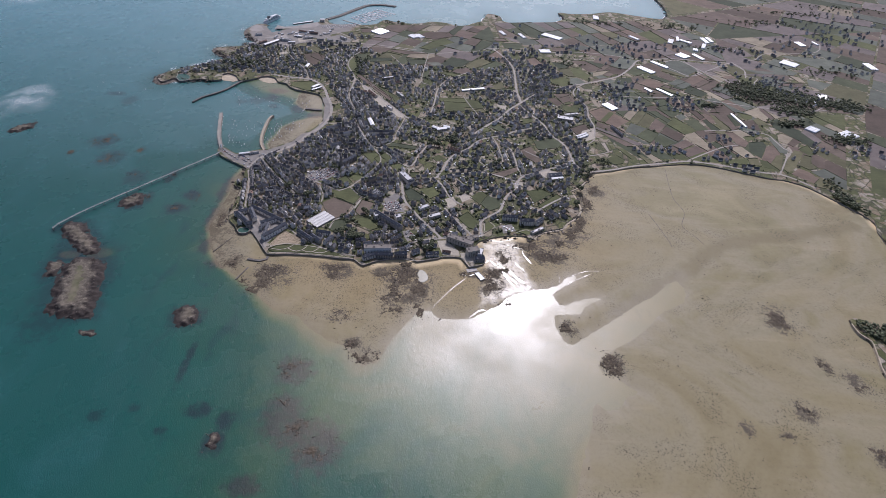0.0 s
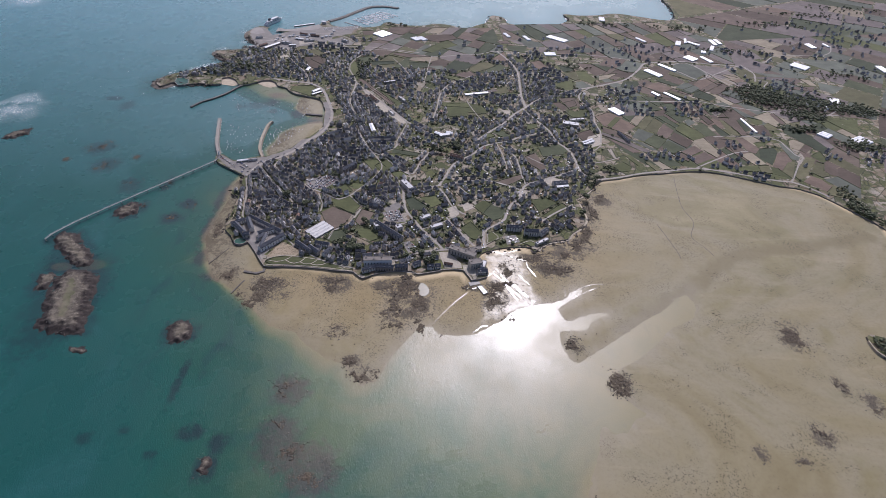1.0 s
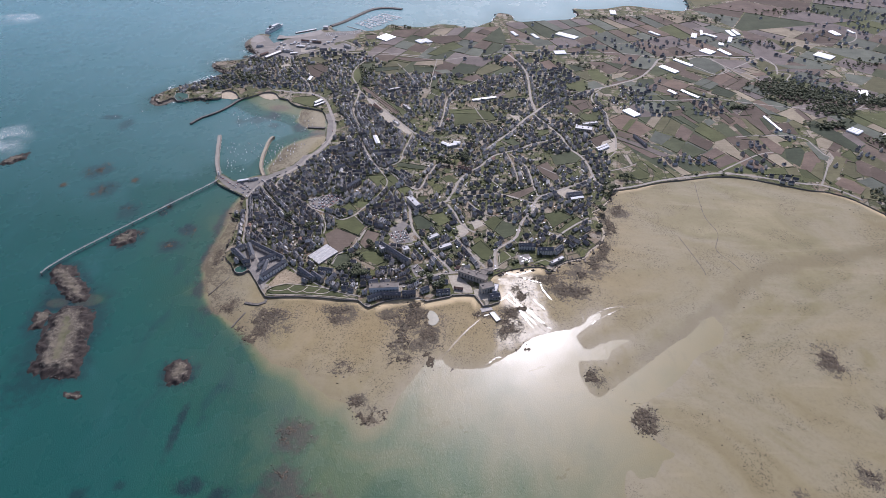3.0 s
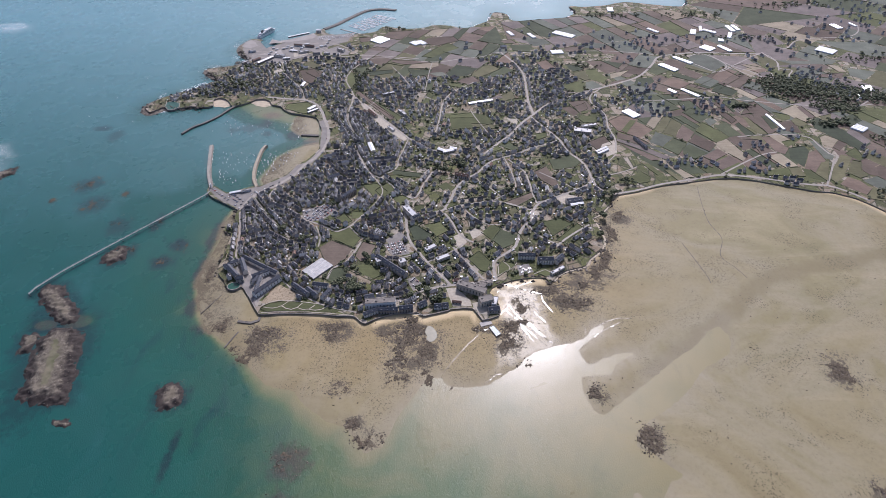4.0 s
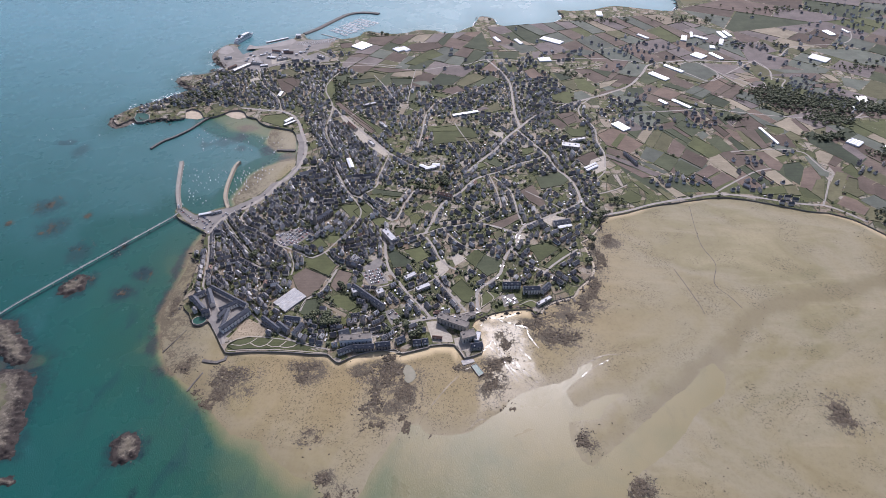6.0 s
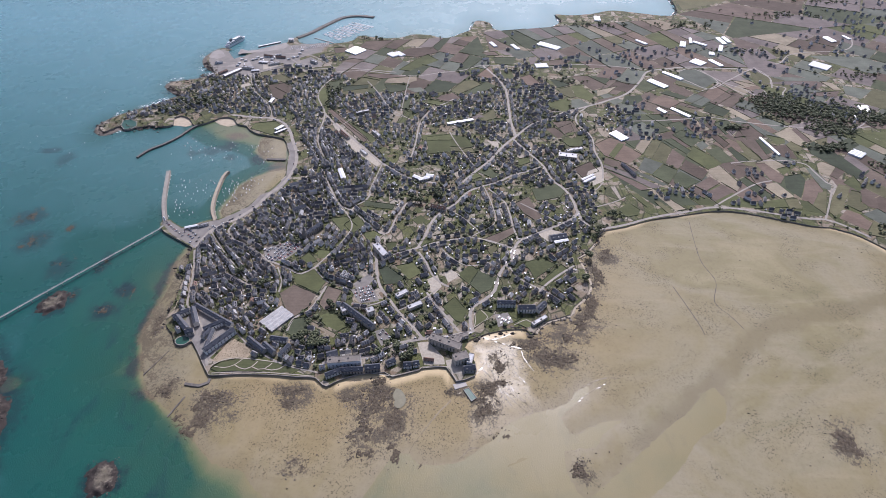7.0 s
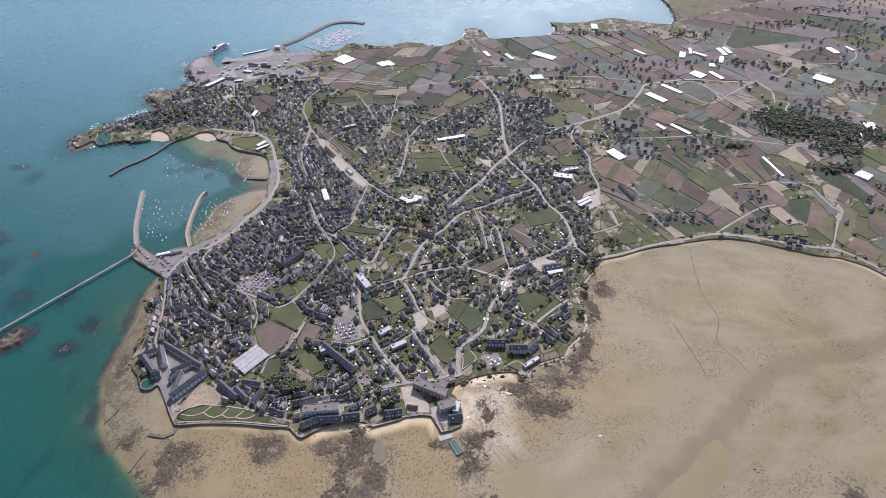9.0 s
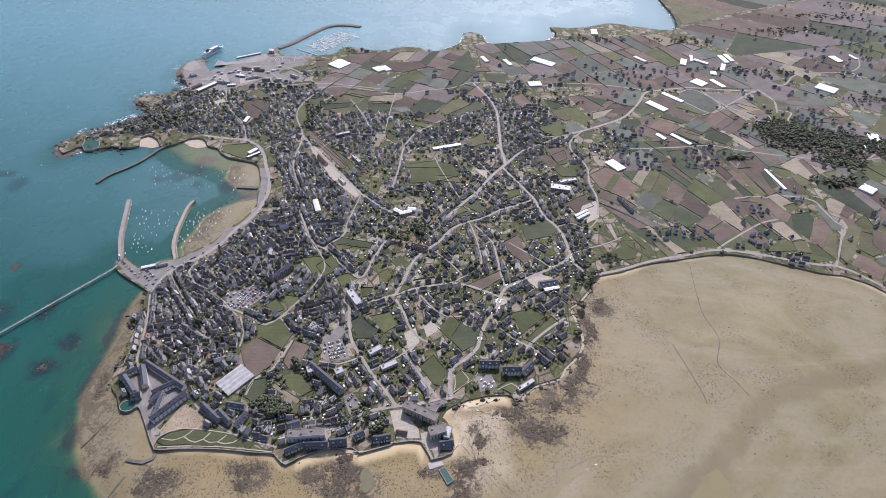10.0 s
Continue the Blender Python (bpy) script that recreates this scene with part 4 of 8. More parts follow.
FIELDS.append(('p', [(-91, 1399), (-76, 1398), (-89, 1342), (-100, 1346)]))
FIELDS.append(('g', [(-69, 1396), (-60, 1394), (-71, 1342), (-84, 1342)]))
FIELDS.append(('m', [(79, 1374), (101, 1384), (110, 1375), (83, 1362)]))
FIELDS.append(('g', [(160, 1630), (189, 1622), (197, 1577), (173, 1576)]))
FIELDS.append(('o', [(209, 1584), (237, 1603), (258, 1548), (224, 1536)]))
FIELDS.append(('p', [(224, 1793), (253, 1773), (265, 1759), (237, 1758), (214, 1782)]))
FIELDS.append(('m', [(156, 1764), (177, 1765), (203, 1728), (182, 1727)]))
FIELDS.append(('b', [(118, 1744), (152, 1753), (166, 1726), (132, 1724)]))
FIELDS.append(('d', [(146, 1711), (209, 1714), (198, 1661), (152, 1668)]))
FIELDS.append(('b', [(298, 1692), (342, 1704), (360, 1692), (328, 1661), (294, 1659)]))
FIELDS.append(('c', [(353, 1722), (390, 1730), (422, 1712), (398, 1690), (355, 1688)]))
FIELDS.append(('m', [(244, 1709), (268, 1717), (257, 1673), (244, 1663)]))
FIELDS.append(('d', [(284, 1576), (315, 1562), (331, 1543), (298, 1525)]))
FIELDS.append(('g', [(332, 1535), (358, 1536), (380, 1486), (364, 1456), (336, 1478)]))
FIELDS.append(('q', [(296, 1517), (330, 1535), (334, 1478), (321, 1470), (300, 1495)]))
FIELDS.append(('g', [(254, 1434), (301, 1466), (317, 1452), (306, 1409), (293, 1397)]))
FIELDS.append(('c', [(321, 1460), (340, 1468), (359, 1438), (326, 1410), (315, 1422)]))
FIELDS.append(('b', [(271, 1326), (301, 1347), (303, 1316), (279, 1296)]))
FIELDS.append(('g', [(-31, 1290), (35, 1297), (36, 1270), (-24, 1268)]))
FIELDS.append(('g', [(120, 1362), (154, 1370), (159, 1352), (114, 1348)]))
ZONES = []
ZONES.append([(360, 1277), (443, 1389), (649, 1386), (748, 1233), (759, 1105), (700, 1016), (633, 1031), (516, 1047), (380, 1040), (347, 1182)])  # near
ZONES.append([(340, 1596), (536, 1606), (804, 1619), (691, 1400), (443, 1389), (399, 1474)])  # mid
ZONES.append([(-216, 1823), (111, 1868), (146, 1587), (51, 1498), (-246, 1484), (-273, 1628)])  # north
ZONES.append([(128, 1902), (676, 2020), (839, 1861), (819, 1656), (545, 1643), (149, 1649)])  # back
ZONES.append([(776, 1293), (1000, 1323), (807, 948), (753, 965), (710, 1016), (771, 1113)])  # east
ZONES.append([(855, 1862), (1526, 2069), (1048, 1325), (893, 1340), (790, 1518)])  # far
ZONES.append([(760, 2071), (2172, 2856), (1635, 2076), (855, 1862)])  # farthest
ZONES.append([(492, 1391), (798, 1603), (790, 1518), (887, 1329), (752, 1243), (649, 1386)])  # rim
ISLETS = {}
ISLETS['main'] = [(-557, 520), (-578, 577), (-587, 614), (-577, 635), (-543, 638), (-517, 614), (-501, 559), (-486, 514), (-513, 506), (-546, 508)]
ISLETS['outer'] = [(-642, 702), (-637, 727), (-610, 721), (-560, 672), (-544, 645), (-565, 638), (-592, 655)]
ISLETS['side'] = [(-598, 585), (-612, 619), (-601, 631), (-583, 620), (-585, 592)]
ISLETS['far'] = [(-932, 1012), (-924, 1044), (-897, 1061), (-889, 1035), (-907, 1008)]
ISLETS['mid'] = [(-580, 772), (-584, 797), (-565, 820), (-547, 815), (-539, 787), (-559, 766)]
GREENHOUSES = []
GREENHOUSES.append([(378, 1298), (393, 1314), (414, 1283), (398, 1266)])
GREENHOUSES.append([(-265, 1746), (-240, 1776), (-204, 1756), (-231, 1720)])
GREENHOUSES.append([(-143, 1724), (-133, 1742), (-114, 1722), (-123, 1701)])
GREENHOUSES.append([(-123, 1732), (-116, 1747), (-96, 1723), (-103, 1706)])
GREENHOUSES.append([(271, 1804), (296, 1820), (345, 1778), (328, 1766)])
GREENHOUSES.append([(250, 1664), (286, 1669), (291, 1646), (262, 1642)])
GREENHOUSES.append([(528, 1567), (542, 1576), (574, 1538), (560, 1521)])
GREENHOUSES.append([(543, 1417), (551, 1422), (581, 1381), (573, 1376)])
GREENHOUSES.append([(580, 1617), (589, 1623), (625, 1580), (615, 1571)])
GREENHOUSES.append([(692, 1822), (712, 1835), (693, 1789), (682, 1792)])
GREENHOUSES.append([(726, 1855), (735, 1859), (723, 1817), (717, 1816)])
GREENHOUSES.append([(805, 1855), (818, 1864), (821, 1814), (810, 1810)])
GREENHOUSES.append([(824, 1864), (835, 1868), (840, 1826), (829, 1822)])
GREENHOUSES.append([(671, 1691), (699, 1702), (720, 1677), (693, 1663)])
GREENHOUSES.append([(985, 1674), (1008, 1691), (1050, 1661), (1009, 1638)])
GREENHOUSES.append([(855, 1228), (879, 1248), (881, 1220), (864, 1206)])
GREENHOUSES.append([(141, 1812), (149, 1820), (163, 1787), (155, 1779)])
GREENHOUSES.append([(201, 1796), (210, 1804), (225, 1768), (217, 1761)])
GREENHOUSES.append([(483, 2031), (502, 2042), (497, 2000), (481, 1995)])
GREENHOUSES.append([(728, 1701), (738, 1701), (758, 1663), (745, 1656)])
GREENHOUSES.append([(564, 1838), (573, 1843), (596, 1810), (587, 1806)])
GREENHOUSES.append([(-240, 755), (-214, 788), (-194, 766), (-218, 737)])
GREENHOUSES.append([(511, 1416), (519, 1421), (532, 1400), (524, 1395)])
GREENHOUSES.append([(914, 1204), (949, 1228), (973, 1202), (940, 1185)])
GREENHOUSES.append([(1255, 1697), (1274, 1709), (1275, 1659), (1257, 1648)])
GREENHOUSES.append([(777, 1761), (789, 1758), (806, 1800), (796, 1803)])
GREENHOUSES.append([(732, 1836), (762, 1806), (757, 1798), (729, 1824)])
GREENHOUSES.append([(746, 1727), (755, 1738), (761, 1757), (751, 1746)])
GREENHOUSES.append([(1122, 1865), (1137, 1877), (1144, 1841), (1131, 1829)])
GREENHOUSES.append([(1184, 1883), (1190, 1883), (1198, 1859), (1189, 1851)])
GREENHOUSES.append([(986, 1442), (1009, 1435), (1006, 1405), (981, 1409)])
GREENHOUSES.append([(949, 1389), (955, 1392), (953, 1370), (948, 1370)])
GREENHOUSES.append([(695, 1286), (699, 1288), (711, 1220), (705, 1217)])
BLOCKS = []
BLOCKS += [(-335, 762, -62, 34, 8, 9, 'slate'), (-285, 718, 52, 48, 9, 10, 'slate'), (-309, 765, -30, 76, 7, 8, 'slate'), (-302, 745, 36, 28, 8, 9, 'slate'), (-357, 767, 38, 24, 7, 8, 'slate'), (-348, 748, -45, 34, 8, 10, 'slate'), (-332, 733, 20, 11, 9, 9, 'slate'), (-300, 719, 92, 36, 6, 8, 'slate'), (-308, 731, 70, 16, 6, 7, 'slate'), (-203, 722, -8, 24, 7, 8, 'slate'), (-191, 703, 62, 20, 7, 8, 'slate'), (-213, 706, -40, 24, 7, 8, 'slate'), (-232, 712, -38, 36, 7, 8, 'slate'), (-99, 765, -40, 65, 8, 12, 'slate'), (-119, 777, 28, 12, 11, 9, 'zinc')]
BLOCKS += [(-82, 775, 30, 11, 10, 9, 'zinc'), (-106, 683, 6, 44, 10, 13, 'felt'), (-94, 672, 3, 28, 8, 9, 'slate'), (-118, 668, 28, 24, 7, 8, 'slate'), (-125, 697, 19, 15, 11, 8, 'slate'), (28, 717, -24, 46, 11, 11, 'felt'), (49, 692, 20, 20, 12, 11, 'felt'), (62, 691, 75, 16, 7, 8, 'zinc'), (44, 722, 62, 16, 9, 7, 'felt'), (6, 692, -8, 14, 5, 4, 'tile'), (-22, 682, 6, 11, 8, 7, 'slate'), (-11, 684, 12, 9, 8, 7, 'slate'), (-68, 676, 8, 20, 9, 9, 'slate'), (-45, 686, 30, 13, 8, 7, 'slate'), (60, 678, 12, 16, 9, 6, 'slate'), (47, 730, 19, 26, 7, 6, 'felt'), (117, 793, 0, 27, 8, 11, 'slate'), (146, 783, 2, 25, 9, 12, 'slate')]
BLOCKS += [(168, 788, 48, 20, 8, 8, 'slate'), (163, 763, 36, 27, 6, 4, 'zinc'), (-80, 907, -55, 35, 11, 9, 'zinc'), (-70, 895, 46, 16, 8, 8, 'slate'), (-200, 960, 53, 36, 9, 11, 'slate'), (272, 1205, -12, 37, 16, 6, 'zinc'), (290, 1230, 17, 36, 8, 5, 'zinc'), (216, 949, 14, 29, 13, 6, 'slate'), (220, 939, 16, 25, 6, 4, 'white'), (-39, 813, 36, 20, 8, 5, 'zinc')]
BLOCKS += [(-18, 789, 30, 23, 8, 5, 'zinc'), (299, 1130, 36, 32, 5, 4, 'white'), (301, 1122, 37, 31, 5, 4, 'white'), (12, 1027, -19, 28, 9, 7, 'tile'), (-31, 1122, -34, 19, 8, 6, 'white'), (-18, 1119, 22, 23, 8, 6, 'white'), (-7, 1129, -11, 15, 8, 6, 'white'), (-179, 1133, -70, 35, 9, 6, 'white'), (-238, 1020, 35, 24, 9, 8, 'slate')]
BLOCKS += [(-344, 1312, 55, 22, 8, 5, 'white'), (-339, 1299, 45, 28, 5, 4, 'white'), (54, 1347, 19, 61, 8, 4, 'white'), (-393, 1439, 84, 23, 8, 6, 'white'), (385, 1158, -69, 45, 6, 6, 'slate'), (-415, 968, 20, 21, 5, 4, 'white')]
BLOCKS += [(-396, 973, 27, 18, 4, 4, 'zinc'), (-170, 1388, 25, 31, 8, 5, 'zinc')]
BLOCKS += [(-534, 1596, 57, 54, 9, 6, 'white'), (-500, 1625, -8, 34, 8, 6, 'zinc'), (-470, 1664, -14, 24, 7, 5, 'white'), (-467, 1704, -14, 26, 7, 5, 'tile'), (-432, 1697, -5, 26, 6, 5, 'tile'), (-486, 1788, 33, 66, 6, 5, 'white'), (-430, 1819, 0, 14, 12, 9, 'white')]
BLOCKS += [(-440, 1655, 25, 30, 7, 5, 'zinc'), (-400, 1640, 10, 20, 7, 5, 'slate'), (-372, 1645, 12, 18, 7, 5, 'zinc'), (-336, 1668, -40, 24, 8, 6, 'zinc'), (-590, 1660, 20, 20, 6, 5, 'zinc'), (-560, 1600, 55, 26, 6, 5, 'tile'), (-585, 1580, 55, 20, 7, 5, 'zinc'), (-478, 1610, 10, 20, 7, 5, 'white')]
BLOCKS += [(-196, 1285, -54, 36, 8, 5, 'tile'), (-146, 1215, -54, 22, 6, 4, 'zinc'), (-128, 1290, -54, 30, 7, 5, 'zinc')]
OUTCROPS = []
OUTCROPS += [(-359, 526, 20, 18), (-600, 879, 19, 20), (-254, 336, 8, 14), (-459, 816, 14, 13), (-478, 779, 14, 13), (-116, 492, 11, 10), (-98, 471, 15, 14), (-186, 442, 22, 19), (-187, 390, 15, 19), (-164, 353, 26, 30), (-133, 333, 19, 21), (-51, 613, 37, 45), (-67, 581, 22, 27), (77, 630, 21, 35), (241, 482, 15, 18), (511, 583, 23, 27), (535, 497, 8, 14), (566, 472, 14, 18)]
OUTCROPS += [(474, 421, 13, 15), (385, 391, 10, 10), (434, 382, 9, 6), (-263, 615, 34, 30), (190, 540, 13, 14), (536, 363, 11, 18), (-144, 541, 15, 11), (-162, 637, 23, 19), (-720, 1002, 25, 26), (-675, 935, 24, 26), (-195, 437, 14, 11), (-628, 970, 9, 10), (-759, 944, 9, 10), (171, 735, 29, 13), (142, 726, 19, 13), (175, 700, 35, 23), (102, 694, 15, 18), (262, 857, 13, 33)]
OUTCROPS += [(215, 761, 37, 14), (289, 913, 21, 27), (80, 651, 26, 17), (-57, 648, 33, 15), (-88, 640, 23, 16), (-267, 633, 19, 14), (-168, 645, 26, 11), (-332, 648, 14, 18), (-385, 746, 10, 19), (-66, 661, 17, 6), (-664, 1536, 18, 15), (-735, 1306, 9, 12), (130, 1990, 20, 18), (48, 647, 17, 10)]

from mathutils.geometry import delaunay_2d_cdt
LAND_LINE = COAST_BAY + COAST_PORT + COAST_HARBOUR + COAST_TOWN + COAST_SANDS + [(900, 640), (1300, 480), (3300, 300), (3300, 4400), (1500, 4400), (830, 2700)]
SANDS = WATERLINE_WEST + WATERLINE_EAST + [(133, -700), (3400, -700), (3400, 1500), (0, 1300), (-250, 950)]
DEEPS = DEEP_EDGE + [(-480, 1000), (-540, 1150), (-630, 1180), (-770, 1300), (-770, 1480), (-660, 1700), (-640, 1790), (-430, 1880), (-200, 2070), (300, 2080), (760, 2230), (900, 4400), (-3400, 4400), (-3400, -700), (90, -700), (80, 60), (50, 190), (-20, 270), (-110, 300)]


# ---- ground sheet and sea ----
def spaced(lo, core_lo, core_hi, hi, fine):
    """Even steps in the core, widening outside it."""
    c = list(np.arange(core_lo, core_hi + 0.1, fine))
    s, a = fine, core_hi
    while a < hi:
        s *= 1.09
        a += s
        c.append(a)
    s, a = fine, core_lo
    while a > lo:
        s *= 1.09
        a -= s
        c.insert(0, a)
    return np.array(c)


def sheet(name, xs, ys, z, material, **fields):
    nx, ny = len(xs), len(ys)
    gx, gy = np.meshgrid(xs, ys)
    me = bpy.data.meshes.new(name)
    v = np.stack([gx, gy, z], -1).reshape(-1, 3)
    k = np.arange(nx * ny).reshape(ny, nx)
    f = np.stack([k[:-1, :-1], k[:-1, 1:], k[1:, 1:], k[1:, :-1]], -1).reshape(-1, 4)
    me.vertices.add(len(v)), me.loops.add(f.size), me.polygons.add(len(f))
    me.vertices.foreach_set("co", v.ravel())
    me.loops.foreach_set("vertex_index", f.ravel().astype(np.int32))
    me.polygons.foreach_set("loop_start", np.arange(0, f.size, 4, dtype=np.int32))
    me.polygons.foreach_set("use_smooth", np.ones(len(f), bool))
    for key, values in fields.items():
        me.attributes.new(key, "FLOAT", "POINT").data.foreach_set("value", np.asarray(values, np.float32).ravel())
    me.update(calc_edges=True)
    me.validate()
    me.materials.append(material)
    return new(name, me)


SHOALS = [(-548, 648, 34, 22), (-590, 640, 26, 16)]
SOAKED = [(66, 722), (80, 738), (118, 742), (132, 716), (134, 680), (148, 620), (118, 606), (88, 590), (58, 575), (60, 606), (76, 640), (70, 668)]
CHANNEL = [(758, 837), (676, 812), (561, 781), (490, 758), (444, 722), (386, 669), (327, 620), (270, 576)]
REEFS = [(-401, 360, 14, 11), (-363, 372, 10, 8), (-319, 345, 10, 7), (-285, 375, 20, 13), (-253, 332, 16, 22), (-247, 362, 15, 16), (-327, 445, 7, 51), (-202, 285, 24, 16), (-543, 567, 60, 124), (-133, 336, 38, 45), (-358, 524, 31, 30)]
REEFS += [(-592, 600, 28, 41), (-599, 668, 37, 56), (-593, 865, 26, 30), (-716, 995, 35, 36), (-674, 935, 34, 38), (-559, 788, 33, 34), (-466, 821, 22, 19), (-479, 778, 23, 21), (-181, 370, 33, 41), (-185, 441, 32, 28), (-259, 602, 42, 34), (-467, 1224, 26, 22), (-440, 1240, 26, 26), (-500, 1215, 20, 14), (-433, 1285, 30, 20), (-344, 1240, 22, 60), (-360, 1195, 26, 26), (-420, 1200, 16, 16), (-310, 1160, 30, 40), (-330, 1060, 26, 60), (-543, 803, 16, 24), (-528, 880, 14, 36), (-402, 760, 16, 60), (-414, 850, 14, 60), (-388, 684, 18, 28), (-352, 640, 26, 18), (-803, 1221, 30, 18), (-756, 1188, 22, 30)]
OUTCROPS += [(-526, 884, 7, 24), (-541, 806, 8, 12), (-648, 1492, 24, 18), (-690, 1402, 30, 16), (-722, 1352, 20, 20), (-664, 1556, 22, 16), (-640, 1440, 20, 14), (-610, 1590, 14, 16), (-750, 1322, 16, 14), (200, 738, 34, 14), (240, 800, 14, 26), (226, 776, 20, 14)]


def ovals(items, reach):
    """1 in the middle of each oval, falling to 0 at its rim."""
    best = np.zeros_like(GX)
    for x, y, rx, ry in items:
        best = np.maximum(best, np.clip((reach - np.hypot((GX - x) / rx, (GY - y) / ry)) / reach * 1.6, 0, 1))
    return best


XS, YS = spaced(-3300, -900, 900, 3300, 4.0), spaced(-650, 230, 1250, 4300, 4.0)
GX, GY = np.meshgrid(XS, YS)
dry = depth_in(SANDS, GX, GY)
dry = np.maximum(dry, np.maximum(depth_in(MUD_HARBOUR, GX, GY), depth_in(MUD_EAST, GX, GY)))
dry = dry + 1.3 * wavy(GX, GY, 34, 1.9) + 1.0 * wavy(GX, GY, 13, 0.2)
land_in = depth_in(LAND_LINE, GX, GY)
low = 0.35 * wavy(GX, GY, 140, 0.4) + 0.22 * wavy(GX, GY, 48, 2.1) + 0.1 * wavy(GX, GY, 19, 4.4)
height = np.clip(dry * 0.036, -4.0, 0.85) + low * np.clip(1 - dry / 140, 0.12, 1.0) * np.clip(1 + dry / 60, 0, 1) * np.clip(0.1 + np.abs(dry) / 60, 0, 1)
beach = np.clip((land_in + 20) / 20, 0, 1) * np.clip(dry / 30, 0, 1) * np.clip(0.75 + 0.6 * wavy(GX, GY, 210, 0.9), 0, 1) * np.clip((GX + 330) / 60, 0, 1)
for lo, hi in ((-125, 45), (70, 150), (-318, -296)):
    beach = np.maximum(beach, np.clip((land_in + 22) / 14, 0, 1) * np.clip((GX - lo) / 14, 0, 1) * np.clip((hi - GX) / 14, 0, 1) * (dry > 8))
height = height + 1.3 * beach
height = np.where(land_in > 3, 0.5, height)
wet = np.clip(away([tuple(q[:2]) for q in smooth_line(CHANNEL, 12)], GX, GY, False) / 14 - 0.55 + 0.35 * wavy(GX, GY, 60, 1.1) + 0.15 * wavy(GX, GY, 23, 0.3), 0, 1)
height = height - 0.16 * (1 - wet) * np.clip(dry / 60 - 0.4, 0, 1)
damp = np.clip(0.12 + dry / 110, 0, 0.6) * (0.62 + 0.38 * wet) * np.clip((GX + 375) / 150, 0.12, 1)
shore = np.clip(1.15 + land_in / 150, 0, 1) * np.clip((420 - GX) / 250, 0, 1) * np.clip((GX + 330) / 120, 0, 1)
ground = sheet("ground", XS, YS, height, SAND, dry=damp * (1 - beach) + beach * np.clip(0.62 + 0.4 * beach, 0, 1), shore=shore, channel=(1 - wet) * (dry > 0), weedy=np.maximum(ovals(OUTCROPS, 1.6), 1.0 * np.clip((-315 - GX) / 50, 0, 1) * np.clip((GY - 600) / 40, 0, 1)), soaked=np.clip(0.5 + depth_in(SOAKED, GX, GY) / 14 + 0.4 * wavy(GX, GY, 26, 0.7), 0, 1))
tagged(ground, "tan tidal sand flats left wet by the ebb", "sand flat", kind="structure")
sea_tone = depth_in(DEEPS, GX, GY)
lee = np.clip((GY - 860) / 120, 0, 1)
# haze put into the colour: sea turns paler and bluer with distance along y
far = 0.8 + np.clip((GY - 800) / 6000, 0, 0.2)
value = np.where(sea_tone < 0, 0.42 + sea_tone / 760, np.minimum(0.42 + sea_tone / 420, far)).clip(0, 1)
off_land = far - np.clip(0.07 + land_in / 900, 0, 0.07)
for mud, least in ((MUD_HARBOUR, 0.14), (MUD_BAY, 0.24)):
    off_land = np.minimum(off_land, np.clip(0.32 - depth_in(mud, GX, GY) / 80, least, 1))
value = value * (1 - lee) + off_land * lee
value = np.minimum(value, 0.06 - dry / (24 + np.clip((GX + 335) / 2.0, 0, 92)))
value = np.minimum(value, 1.0 - 0.62 * ovals(SHOALS, 1.5))
# the ramp input mixes real depth with the painted far haze
water = sheet("water", XS, YS, np.zeros_like(GX), WATER, sea_tone=value, calm=np.clip(1.6 + land_in / 90, 0, 1) * np.clip((GX - 20) / 60, 0, 1), reef=np.maximum(ovals(REEFS + OUTCROPS, 1.3), np.clip(1.15 + 0.05 * np.max([depth_in(ISLETS[k], GX, GY) for k in ('main', 'outer', 'side')], 0), 0, 1)))
tagged(water, "clear teal sea shallowing to pale green over sand", "sea", kind="structure")


STREAM_LINES = [[(456, 1005), (446, 941), (442, 895), (449, 852), (432, 808), (445, 781), (455, 757)], [(379, 840), (387, 802), (395, 758), (395, 745)]]
for line in STREAM_LINES:
    v, f = [], []
    pts = smooth_line(line, 6.0)
    for p, q in zip(pts, normals(pts)):
        w = rng.uniform(0.4, 0.9)
        for s in (-1, 1):
            o = p + q * s * w
            i, j = int(np.searchsorted(YS, o.y)), int(np.searchsorted(XS, o.x))
            v.append((o.x, o.y, float(height[i - 1:i + 1, j - 1:j + 1].max()) + 0.05))
    f = [(2 * k + 1, 2 * k, 2 * k + 2, 2 * k + 3) for k in range(len(pts) - 1)]
    tagged(mesh_object("stream", v, f, RUNNEL), "thin dark runnel winding over the sand", "stream", "", "structure")


RIVULETS = [
    [(77, 682), (94, 661), (111, 639), (135, 613)], [(88, 680), (112, 651), (128, 632), (146, 618)], [(83, 692), (90, 678), (98, 652), (114, 623)],
    [(108, 662), (122, 642), (140, 620)], [(133, 714), (135, 701), (146, 679)], [(119, 680), (134, 659)], [(68, 717), (79, 734), (92, 730), (107, 735), (124, 742)],
    [(-13, 560), (-7, 574), (9, 599), (26, 621), (38, 635)], [(33, 644), (44, 642), (62, 651)], [(92, 730), (111, 723), (134, 716)], [(188, 652), (188, 635)],
    [(67, 670), (77, 682), (83, 692)],
    [(199, 650), (219, 662), (237, 669), (257, 669)], [(198, 634), (213, 646), (240, 662)], [(44, 552), (58, 566), (70, 570)],
]
